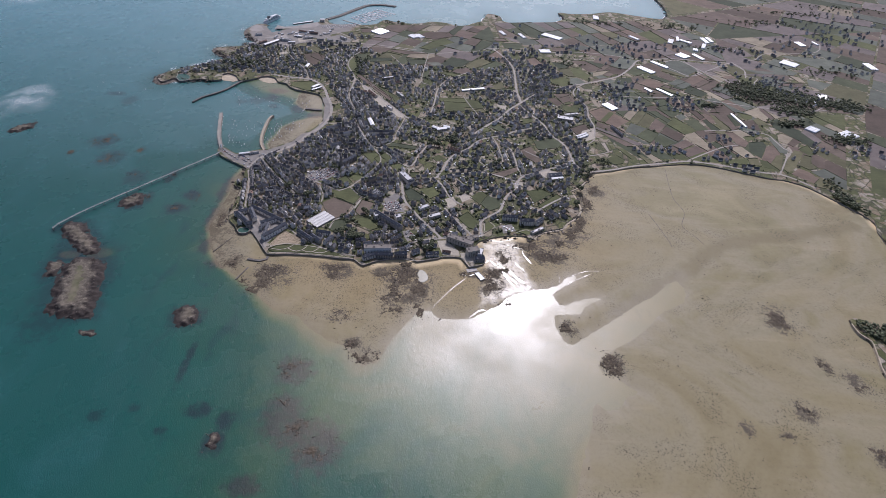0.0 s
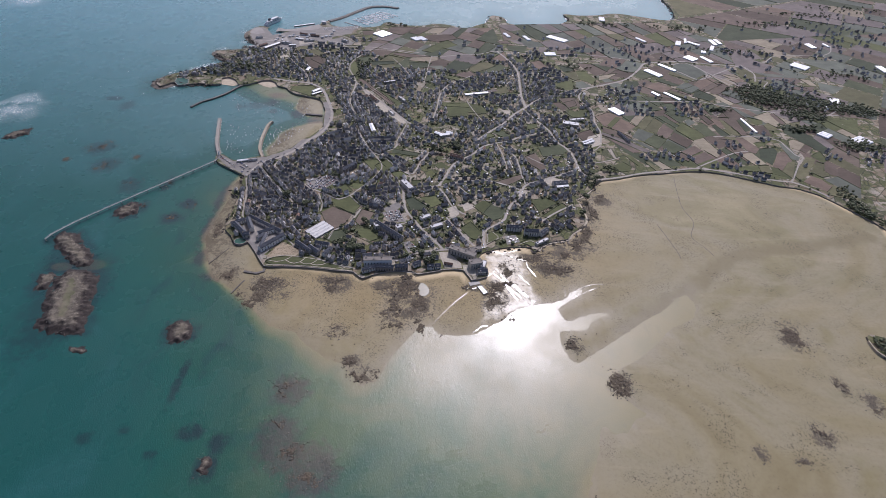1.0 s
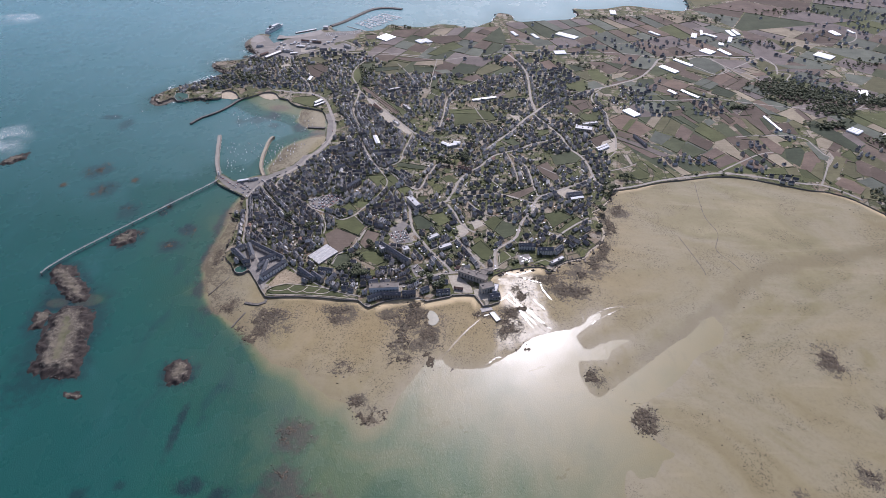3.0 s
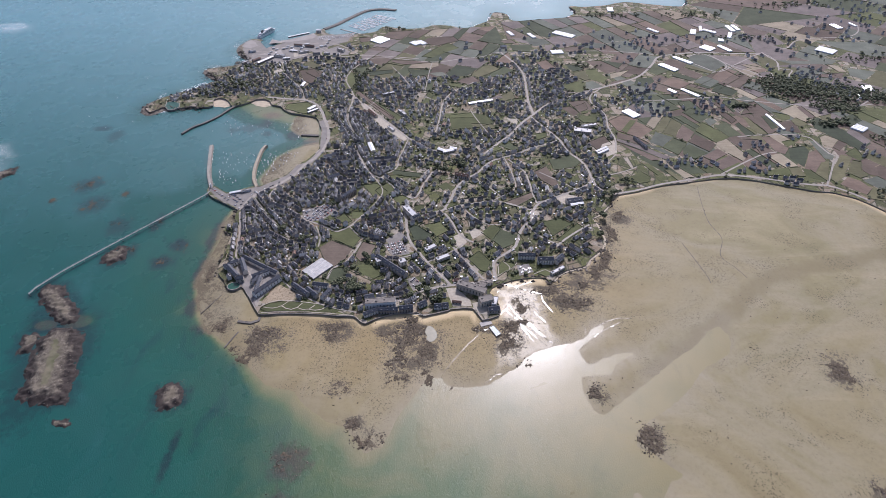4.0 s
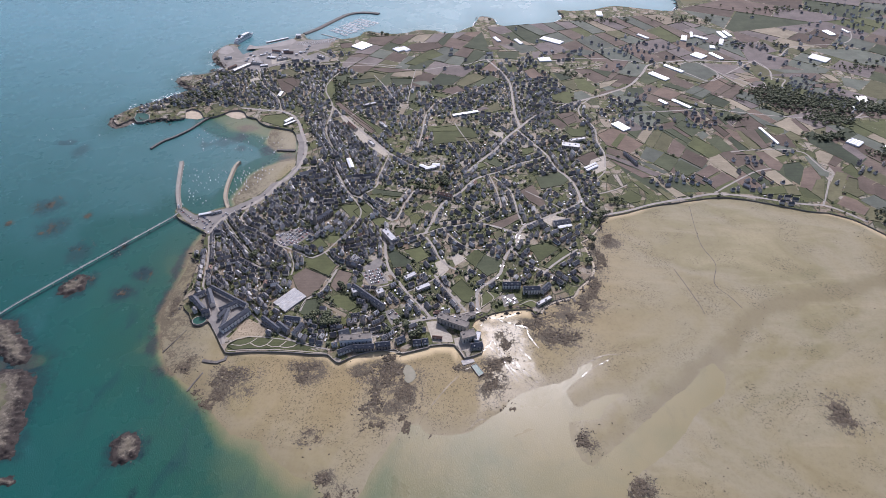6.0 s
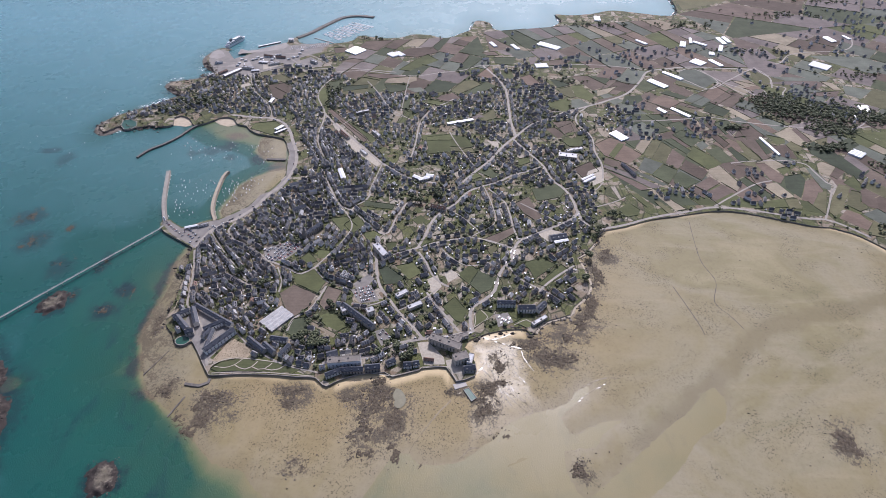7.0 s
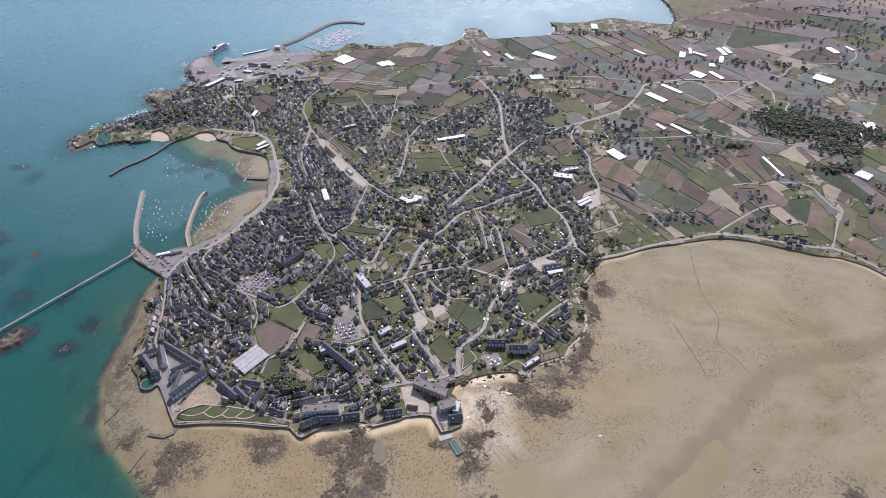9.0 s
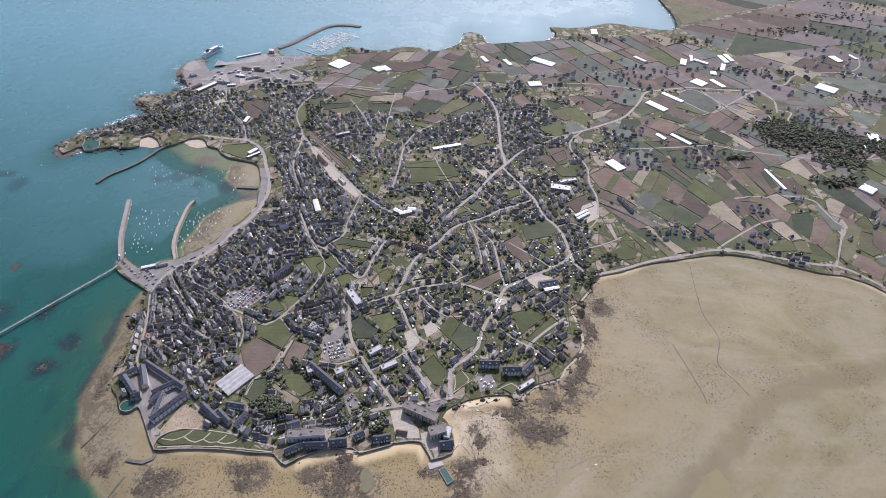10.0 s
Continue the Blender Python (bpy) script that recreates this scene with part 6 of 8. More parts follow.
def house_mass(name, sites, label):
    """Real walls, roofs and chimneys of the many further houses, in one mesh."""
    v, f, slots = [], [], []
    for x, y, a, kind in sites:
        L, Wd, h, rise, hip, lean, dorm = HOUSE_KINDS[kind]
        c, s = math.cos(a), math.sin(a)
        scale = rng.uniform(0.82, 1.04) * (1.0 if x < 380 else 0.82)
        L, h = L * rng.choice((0.75, 0.85, 0.95, 1.05, 1.4)), h * rng.uniform(0.85, 1.2)
        for slot, (vv, ff) in ((0, gable_walls(L, Wd, h, rise if hip == 0 else 0.01)), (1, gable_roof(L, Wd, h, rise, hip=hip))):
            k = len(v)
            v += [(x + scale * (c * p - s * q), y + scale * (s * p + c * q), LAND + r) for p, q, r in vv]
            f += [tuple(k + i for i in g) for g in ff]
            slots += [slot] * len(ff)
        for e in (-1, 1):
            vv, ff, ss = [], [], []
            box_faces(vv, ff, ss, e * (L / 2 - 0.5) - 0.35, e * (L / 2 - 0.5) + 0.35, -0.5, 0.5, h + rise - 0.8, h + rise + 1.1)
            k = len(v)
            v += [(x + scale * (c * p - s * q), y + scale * (s * p + c * q), LAND + r) for p, q, r in vv]
            f += [tuple(k + i for i in g) for g in ff]
            slots += [0] * len(ff)
    ob = mesh_object(name, v, f, [WALL_MANY, ROOF_MANY], None, slots)
    return tagged(ob, label, "houses", "", "stuff")


rest = sorted(SITES, key=lambda s: s[1] - 0.15 * abs(s[0]))[276:]
house_mass("town_houses", rest, "crowd of slate-roofed town houses with pale walls")


def sheds(sites):
    """Outbuildings, conservatories and car ports behind the houses, too small to tell apart."""
    v, f, slots = [], [], []
    for x, y, a, kind in sites:
        for _ in range(rng.choice((1, 2, 2, 3))):
            t, d = rng.uniform(0, 6.28), rng.uniform(6.5, 11)
            px, py = x + math.cos(t) * d, y + math.sin(t) * d
            l, w, h = rng.uniform(1.6, 4.2), rng.uniform(1.4, 2.8), rng.uniform(1.6, 2.6)
            if taken(box_at(px, py, a, l, w)):
                continue
            mark(box_at(px, py, a, l, w), 0.3)
            vv, ff, ss = [], [], []
            box_faces(vv, ff, ss, -l / 2, l / 2, -w / 2, w / 2, 0, h)
            k = len(v)
            c, s = math.cos(a), math.sin(a)
            tilt = rng.uniform(-0.12, 0.12)
            v += [(px + c * p - s * q, py + s * p + c * q, LAND + r + (tilt * q if r > 0 else 0)) for p, q, r in vv]
            f += [tuple(k + i for i in g) for g in ff]
            slots += [0, 0, 0, 0, rng.choice((1, 1, 2, 2, 3))]
    ob = mesh_object("outbuildings", v, f, [WALL_MANY, WHITE, ZINC, TILE], None, slots)
    tagged(ob, "small sheds and conservatories behind the houses", "sheds", "", "stuff")


sheds(SITES)

# ---- large single buildings ----
def building(x, y, angle, length, width, h, kind):
    words = {"slate": "long pale building under a blue slate roof", "zinc": "flat-roofed block with grey sheet roofing", "felt": "broad building with dark felted flat roofs",
             "white": "low shed with white sheet roofing", "tile": "large house with a brown tiled roof"}
    root = new("building")
    floors = max(1, int(h / 3))
    if kind in ("slate", "tile"):
        rise = min(width * 0.42, 4.0)
        v, f = gable_walls(length, width, h * 0.75, rise)
        mesh_object("wall", v, f, WALL, root)
        v, f = gable_roof(length, width, h * 0.75, rise)
        mesh_object("roof", v, f, SLATE if kind == "slate" else TILE, root)
        for k in range(max(1, int(length / 14))):
            chimney(-length / 2 + 1 + k * 13, 0, h * 0.75 + rise - 0.6, h * 0.75 + rise + 1.2, root)
        for k in range(int(length / 9)):
            v, f, s = [], [], []
            px = -length / 2 + 4.5 + 9 * k
            box_faces(v, f, s, px - 0.7, px + 0.7, -width * 0.44, -width * 0.15, h * 0.75 + 0.1, h * 0.75 + rise * 0.62)
            dorm = mesh_object("dormer", v, f, SLATE, root)
            pane = window_mesh("window", 1.0, 1.0)
            pane.parent, pane.location = dorm, (px, -width * 0.44, h * 0.75 + 0.5)
    elif kind == "white" and width >= 4:
        v, f = gable_walls(length, width, h * 0.8, h * 0.2)
        mesh_object("wall", v, f, WALL, root)
        v, f = gable_roof(length, width, h * 0.8, h * 0.2)
        mesh_object("roof", v, f, WHITE, root)
    else:
        v, f, s = [], [], []
        box_faces(v, f, s, -length / 2, length / 2, -width / 2, width / 2, 0, h)
        mesh_object("wall", v, f, WALL, root)
        v, f, s = [], [], []
        box_faces(v, f, s, -length / 2 + 0.4, length / 2 - 0.4, -width / 2 + 0.4, width / 2 - 0.4, h - 0.3, h + 0.12)
        mesh_object("roof", v, f, ZINC if kind == "zinc" else FELT, root)
        v, f, s = [], [], []
        for x0, x1, y0, y1 in ((-length / 2 - 0.1, length / 2 + 0.1, -width / 2 - 0.1, -width / 2 + 0.35), (-length / 2 - 0.1, length / 2 + 0.1, width / 2 - 0.35, width / 2 + 0.1),
                               (-length / 2 - 0.1, -length / 2 + 0.35, -width / 2 + 0.35, width / 2 - 0.35), (length / 2 - 0.35, length / 2 + 0.1, -width / 2 + 0.35, width / 2 - 0.35)):
            box_faces(v, f, s, x0, x1, y0, y1, h - 0.2, h + 0.6)
        mesh_object("parapet", v, f, SEAWALL, root)
        for k in range(max(1, int(length / 12))):
            v, f, s = [], [], []
            px, py = -length / 2 + 4 + 12 * k, width * 0.15 * (-1) ** k
            box_faces(v, f, s, px - 1.2, px + 1.2, py - 0.9, py + 0.9, h + 0.119, h + 1.5)
            mesh_object("roof_plant", v, f, FELT, root)
    n = min(9, max(2, int(length / 4)))
    pane = None
    for k in range(n):
        for z in range(min(floors, 3)):
            ob = window_mesh("window", 1.6, 1.5) if pane is None else new("window", pane.data)
            pane = pane or ob
            ob.parent = root
            ob.location = (-length / 2 + (k + 0.5) * length / n, -width / 2, 0.8 + 2.7 * z)
    root.matrix_basis = Matrix.Translation((x, y, LAND + 0.02)) @ Matrix.Rotation(math.radians(angle), 4, "Z")
    return tagged(root, words[kind], "building")


for item in BLOCKS:
    building(*item)


def steeple(x, y):
    root = new("church_tower")
    v, f, s = [], [], []
    box_faces(v, f, s, -3, 3, -3, 3, 0, 17)
    mesh_object("wall", v, f, SEAWALL, root)
    v, f, s = [], [], []
    box_faces(v, f, s, -3.5, 3.5, -3.5, 3.5, 17, 17.6)
    for a in (-2.8, 2.8):
        for b in (-2.8, 2.8):
            box_faces(v, f, s, a - 0.3, a + 0.3, b - 0.3, b + 0.3, 17.59, 20)
    mesh_object("gallery", v, f, SEAWALL, root)
    v = [(-2, -2, 17.6), (2, -2, 17.6), (2, 2, 17.6), (-2, 2, 17.6), (-1.4, -1.4, 21), (1.4, -1.4, 21), (1.4, 1.4, 21), (-1.4, 1.4, 21), (0, 0, 28)]
    f = [(0, 1, 5, 4), (1, 2, 6, 5), (2, 3, 7, 6), (3, 0, 4, 7), (4, 5, 8), (5, 6, 8), (6, 7, 8), (7, 4, 8)]
    mesh_object("spire", v, f, SLATE, root)
    root.location = (x, y, LAND)
    tagged(root, "tall granite church tower with a tiered belfry", "church tower")


steeple(-212, 944)


# ---- greenhouses: rows of white glazed spans ----
def greenhouse(quad, skin):
    p = [Vector((*q, 0)) for q in quad]
    e1, e2 = (p[1] - p[0] + p[2] - p[3]) / 2, (p[3] - p[0] + p[2] - p[1]) / 2
    long_e, short_e = (e1, e2) if e1.length > e2.length else (e2, e1)
    mid = sum(p, Vector()) / 4
    L, Wd = long_e.length, max(short_e.length, 4)
    root = new("greenhouse")
    n = max(1, round(Wd / 6.5))
    span = Wd / n
    for k in range(n):
        y = -Wd / 2 + (k + 0.5) * span
        v, f = gable_walls(L, span - 0.06, 2.4, 1.1)
        wl = mesh_object("wall", [(a, b + y, c) for a, b, c in v], f, skin, root)
        v, f = gable_roof(L, span - 0.1, 2.4, 1.1, over=0.02, thick=0.06)
        mesh_object("roof_span", [(a, b + y, c + 0.02) for a, b, c in v], f, skin, root)
    root.matrix_basis = Matrix.Translation((mid.x, mid.y, LAND + 0.1)) @ Matrix.Rotation(math.atan2(long_e.y, long_e.x), 4, "Z")
    tagged(root, "white glazed greenhouse with low ridged spans", "greenhouse", "greenhouses")


for quad in GREENHOUSES:
    greenhouse(quad, GLAZING if quad[0][1] < 800 else PLASTIC)

# ---- hedges and trees ----
def blob(v, f, x, y, z, r, flat=0.8, seed=None):
    """One clump of foliage: a rough twelve-cornered lump."""
    k = len(v)
    g = rng
    a0 = g.uniform(0, 6.28)
    v.append((x + g.uniform(-0.2, 0.2) * r, y + g.uniform(-0.2, 0.2) * r, z + r * flat * g.uniform(0.8, 1.15)))
    for ring, (h, w) in enumerate(((0.45, 0.9), (-0.45, 0.9))):
        for i in range(5):
            a = a0 + (i + 0.5 * ring) * 1.2566
            q = w * g.uniform(0.75, 1.25)
            v.append((x + math.cos(a) * r * q, y + math.sin(a) * r * q, z + r * flat * h * g.uniform(0.7, 1.3)))
    v.append((x, y, z - r * flat * 0.9))
    for i in range(5):
        j = (i + 1) % 5
        f += [(k, k + 1 + i, k + 1 + j), (k + 1 + i, k + 6 + i, k + 1 + j), (k + 1 + j, k + 6 + i, k + 6 + j), (k + 11, k + 6 + j, k + 6 + i)]


def hedge_run(v, f, p, q, w, h):
    """A clipped, uneven hedge bank between two plan points."""
    d = Vector((q[0] - p[0], q[1] - p[1], 0))
    n = max(1, int(d.length / 6))
    if d.length < 2:
        return
    side = Vector((-d.y, d.x, 0)).normalized()
    rows = []
    for i in range(n + 1):
        c = Vector((*p, 0)) + d * (i / n) + side * rng.uniform(-0.4, 0.4)
        ww, hh = w * rng.uniform(0.6, 1.3) / 2, h * rng.uniform(0.5, 1.3)
        k = len(v)
        v += [tuple(c - side * ww + Vector((0, 0, LAND - 0.05))), tuple(c - side * ww * 0.6 + Vector((0, 0, LAND + hh))), tuple(c + side * ww * 0.6 + Vector((0, 0, LAND + hh))), tuple(c + side * ww + Vector((0, 0, LAND - 0.05)))]
        rows.append(k)
    for a, b in zip(rows, rows[1:]):
        f += [(a + i, b + i, b + i + 1, a + i + 1) for i in range(3)]
    f += [(rows[0], rows[0] + 1, rows[0] + 2, rows[0] + 3), (rows[-1] + 3, rows[-1] + 2, rows[-1] + 1, rows[-1])]


v, f = [], []
for p, q in HEDGE_LINES:
    hedge_run(v, f, p, q, 0.8, 1.0)
tagged(mesh_object("field_hedges", v, f, HEDGE), "dark clipped hedge banks between fields", "hedge", "", "stuff")

v, f = [], []
wall_v, wall_f = [], []
for x, y, a, kind in SITES:
    for side in (0, math.pi / 2, math.pi, -math.pi / 2):
        if rng.random() < 0.4:
            continue
        turn = a + side
        dist = rng.uniform(7, 10)
        mx, my = x + math.cos(turn) * dist, y + math.sin(turn) * dist
        half = rng.uniform(4, 9)
        c, s = -math.sin(turn), math.cos(turn)
        p, q = (mx - c * half, my - s * half), (mx + c * half, my + s * half)
        if not taken(box_at(mx, my, turn + math.pi / 2, half * 1.8, 1.0)):
            if rng.random() < 0.35:
                hedge_run(wall_v, wall_f, p, q, 0.6, rng.uniform(1.2, 1.8))
            else:
                hedge_run(v, f, p, q, rng.uniform(0.5, 1.2), rng.uniform(0.9, 1.8))
tagged(mesh_object("garden_hedges", v, f, HEDGE), "trimmed dark green hedges round house gardens", "hedge", "", "stuff")
tagged(mesh_object("garden_walls", wall_v, wall_f, TANSTONE), "low tan stone walls between house gardens", "wall", "", "stuff")

# garden shrubs and small trees between the houses
v, f = [], []
count = 0
for _ in range(58000):
    x, y = rng.uniform(-740, 760), rng.uniform(665, 1640)
    i, j = int((y - OY) / CELL), int((x - OX) / CELL)
    if not (0 <= i < NY and 0 <= j < NX) or OCC[i, j]:
        continue
    if not inside(TOWN, x, y) and rng.random() < 0.8:
        continue
    if open_ground(x, y) and rng.random() < 0.55:
        continue
    r = rng.choice((0.4, 0.5, 0.6, 0.8, 1.0, 1.3, 1.7, 2.6)) * rng.uniform(0.8, 1.2)
    for k in range(1 if r < 1.5 else 3):
        blob(v, f, x + rng.uniform(-0.7, 0.7) * r, y + rng.uniform(-0.7, 0.7) * r, LAND + r * rng.uniform(0.6, 1.2), r * rng.uniform(0.6, 1.0))
    count += 1
tagged(mesh_object("garden_shrubs", v, f, LEAF), "dark green shrubs and small garden trees", "shrubs", "", "stuff")


def tree(x, y, size):
    root = new("tree")
    v, f = [], []
    sides = 7
    for h, r in ((0, 0.42), (0.5 * size, 0.3), (size, 0.16)):
        for i in range(sides):
            a = i * 6.283 / sides
            v.append((math.cos(a) * r * (1 + 0.2 * math.sin(3 * a)), math.sin(a) * r, h))
    for ring in range(2):
        for i in range(sides):
            j = (i + 1) % sides
            f.append((ring * sides + i, ring * sides + j, (ring + 1) * sides + j, (ring + 1) * sides + i))
    for b in range(4):
        a, k = b * 1.6 + rng.random(), len(v)
        z, o = size * (0.45 + 0.12 * b), size * 0.42
        d = Vector((math.cos(a), math.sin(a), 0))
        n = Vector((-d.y, d.x, 0)) * 0.12
        tip = d * o + Vector((0, 0, z + size * 0.3))
        base = Vector((0, 0, z))
        v += [tuple(base + n), tuple(base - n), tuple(base + Vector((0, 0, 0.24))), tuple(tip)]
        f += [(k, k + 1, k + 3), (k + 1, k + 2, k + 3), (k + 2, k, k + 3)]
    mesh_object("trunk", v, f, BARK, root)
    v, f = [], []
    for _ in range(42):
        a, e, q = rng.uniform(0, 6.28), rng.uniform(-0.3, 1.0), rng.uniform(0.35, 1.0) ** 0.5
        r = size * 0.55 * q
        blob(v, f, math.cos(a) * r * math.cos(e), math.sin(a) * r * math.cos(e), size * 0.95 + r * math.sin(e) * 0.9, size * rng.uniform(0.1, 0.2))
    mesh_object("crown", v, f, LEAF, root)
    root.location = (x, y, LAND)
    return tagged(root, "dense dark evergreen tree with an uneven crown", "tree", "trees")


trees = [tree(0, 0, s) for s in (5.5, 7.0, 8.5)]
first = list(trees)
GROVES = [(-165, 724, 16, 20), (-148, 717, 12, 14), (-45, 715, 9, 5), (-20, 700, 10, 8), (10, 1062, 22, 14), (-25, 1050, 14, 8), (285, 962, 16, 9), (262, 905, 9, 6), (-140, 790, 7, 4), (330, 1010, 14, 8), (-60, 700, 8, 4), (-255, 830, 9, 5), (246, 850, 6, 4), (-225, 930, 8, 4), (-300, 860, 12, 5), (100, 985, 8, 3)]
for gx, gy, gr, n in GROVES:
    for _ in range(n):
        x, y = rng.gauss(gx, gr * 0.5), rng.gauss(gy, gr * 0.5)
        m = Matrix.Translation((x, y, LAND)) @ Matrix.Rotation(rng.uniform(0, 6.28), 4, "Z")
        if first:
            first.pop().matrix_basis = m
        else:
            copy_thing(rng.choice(trees), m)

# far woods
v, f = [], []
WOODS = [(800, 1440, 70, 60, 500), (900, 1400, 90, 50, 500), (870, 1330, 50, 30, 160), (1000, 1380, 80, 40, 260), (830, 1250, 40, 18, 90), (930, 1180, 50, 26, 140), (560, 2060, 100, 14, 160), (470, 1960, 110, 26, 200), (750, 1960, 120, 30, 220), (1100, 2060, 160, 40, 260), (-60, 1855, 80, 9, 120), (-190, 1840, 50, 7, 80), (120, 1970, 24, 16, 50), (60, 1870, 30, 10, 60), (790, 930, 22, 60, 120), (1100, 1600, 120, 36, 200), (1500, 2300, 260, 50, 260), (1250, 2200, 200, 40, 200), (-560, 1440, 70, 26, 120), (-620, 1400, 40, 14, 50), (340, 1560, 50, 14, 60), (-250, 1460, 12, 60, 80), (880, 1760, 110, 22, 140), (660, 1330, 30, 10, 40)]
for wx, wy, rx, ry, n in WOODS:
    for _ in range(int(n * (0.8 if wy < 1500 else 0.22))):
        x, y = rng.gauss(wx, rx * 0.5), rng.gauss(wy, ry * 0.5)
        if land_depth(x, y) < 3:
            continue
        r = rng.uniform(2.2, 4.6)
        for _ in range(4):
            blob(v, f, x + rng.uniform(-0.8, 0.8) * r, y + rng.uniform(-0.8, 0.8) * r, LAND + r * rng.uniform(0.6, 1.6), r * rng.uniform(0.4, 0.75))
tagged(mesh_object("woodland", v, f, LEAF), "dark woods and tree belts behind the fields", "woods", "", "stuff")


# ---- rocks of the shore ----
def stone(v, f, x, y, z, r):
    k = len(v)
    a0 = rng.uniform(0, 6.28)
    st = rng.uniform(0.7, 1.6)
    v.append((x + rng.uniform(-0.3, 0.3) * r, y + rng.uniform(-0.3, 0.3) * r, z + r * rng.uniform(0.35, 0.8)))
    for i in range(5):
        a = a0 + i * 1.2566 + rng.uniform(-0.3, 0.3)
        q = r * rng.uniform(0.7, 1.25)
        v.append((x + math.cos(a) * q * st, y + math.sin(a) * q / st, z + r * rng.uniform(0.0, 0.3)))
    for i in range(5):
        a = a0 + i * 1.2566 + 0.2
        v.append((x + math.cos(a) * r * 1.15 * st, y + math.sin(a) * r * 1.15 / st, z - 1.2))
    for i in range(5):
        j = (i + 1) % 5
        f += [(k, k + 1 + i, k + 1 + j), (k + 1 + i, k + 6 + i, k + 6 + j, k + 1 + j)]


def ground_z(x, y):
    i, j = int(np.searchsorted(YS, y)), int(np.searchsorted(XS, x))
    return float(height[min(i, len(YS) - 1), min(j, len(XS) - 1)])


def outcrop(x, y, rx, ry):
    """A weed-dark shelf of rock that breaks through the sand, with loose stones on it."""
    base = max(ground_z(x, y), -0.12)
    n = 56
    v, f = [], []
    for i in range(n + 1):
        for j in range(n + 1):
            u, w = 3.2 * i / n - 1.6, 3.2 * j / n - 1.6
            px, py = x + u * rx, y + w * ry
            fall = 1 - (u * u + w * w)
            bumps = noise.fractal(Vector((px * 0.27, py * 0.27, 3.3)), 0.4, 2.2, 6)
            v.append((px, py, base - 0.54 + 0.6 * max(-1.6, fall) + 0.5 * bumps + 0.7 * noise.fractal(Vector((px * 0.05, py * 0.05, 3.3)), 0.5, 2.2, 4)))
    for i in range(n):
        for j in range(n):
            k = i * (n + 1) + j
            f.append((k, k + n + 1, k + n + 2, k + 1))
    ob = mesh_object("rock_outcrop", v, f, WEED, None, None, True)
    tagged(ob, "low weed-covered rock shelf breaking through wet sand", "rocks", "rock outcrops")
    v, f = [], []
    for _ in range(int(min(1100, 60 + rx * ry * 1.2))):
        a, q = rng.uniform(0, 6.28), rng.uniform(0, 1) ** 0.7 * 1.5
        px, py = x + math.cos(a) * q * rx, y + math.sin(a) * q * ry
        if noise.fractal(Vector((px * 0.05, py * 0.05, 3.3)), 0.5, 2.2, 4) < 0.08 * q:
            continue
        stone(v, f, px, py, base + 0.1 + 0.4 * (1 - q), rng.choice((0.2, 0.25, 0.3, 0.4, 0.55, 0.85)) * rng.uniform(0.7, 1.2))
    tagged(mesh_object("rubble", v, f, ROCK, ob), "loose brown stones", "", "", "stuff")


for item in OUTCROPS:
    outcrop(*item)

v, f = [], []
for _ in range(1500):
    x, y = rng.uniform(-330, 720), rng.uniform(280, 960)
    if not inside(SANDS, x, y) or inside(LAND_LINE, x, y):
        continue
    if noise.noise(Vector((x * 0.012, y * 0.012, 1.7))) < 0.08:
        continue
    stone(v, f, x, y, ground_z(x, y), rng.choice((0.35, 0.5, 0.8, 1.1)))
tagged(mesh_object("beach_stones", v, f, WEED), "scattered weed-dark stones on the sand", "stones", "", "stuff")


def make_islet_material():
    a = Mat("islet_rock_and_turf", 0.85, spec=0.25)
    up = a.attr("inner")
    n1 = a.noise(0.09, 6, 0.65)
    rock = a.ramp(a.noise(0.3, 6, 0.7), (0.3, (0.042, 0.035, 0.028)), (0.52, (0.105, 0.09, 0.069)), (0.74, (0.22, 0.195, 0.152)))
    weed = a.ramp(a.noise(0.25, 5, 0.7), (0.3, (0.016, 0.014, 0.013)), (0.7, (0.05, 0.039, 0.033)))
    turf = a.ramp(n1, (0.35, (0.08, 0.072, 0.045)), (0.65, (0.14, 0.12, 0.09)))
    mixed = a.math("ADD", up, a.math("MULTIPLY", a.math("SUBTRACT", n1, 0.5), 0.9))
    c = a.mix(a.ramp(mixed, (0.5, 0.0), (0.72, 1.0)), weed, rock)
    c = a.mix(a.ramp(mixed, (0.9, 0.0), (1.0, 0.8)), c, turf)
    a.bump(a.noise(0.6, 6, 0.7), 0.8, 0.8)
    return a.done(c)


ISLET = make_islet_material()


TURF = make_plain("salt_turf", (0.056, 0.064, 0.026), (0.165, 0.142, 0.1), 0.9, 0.035, bump=0.4)


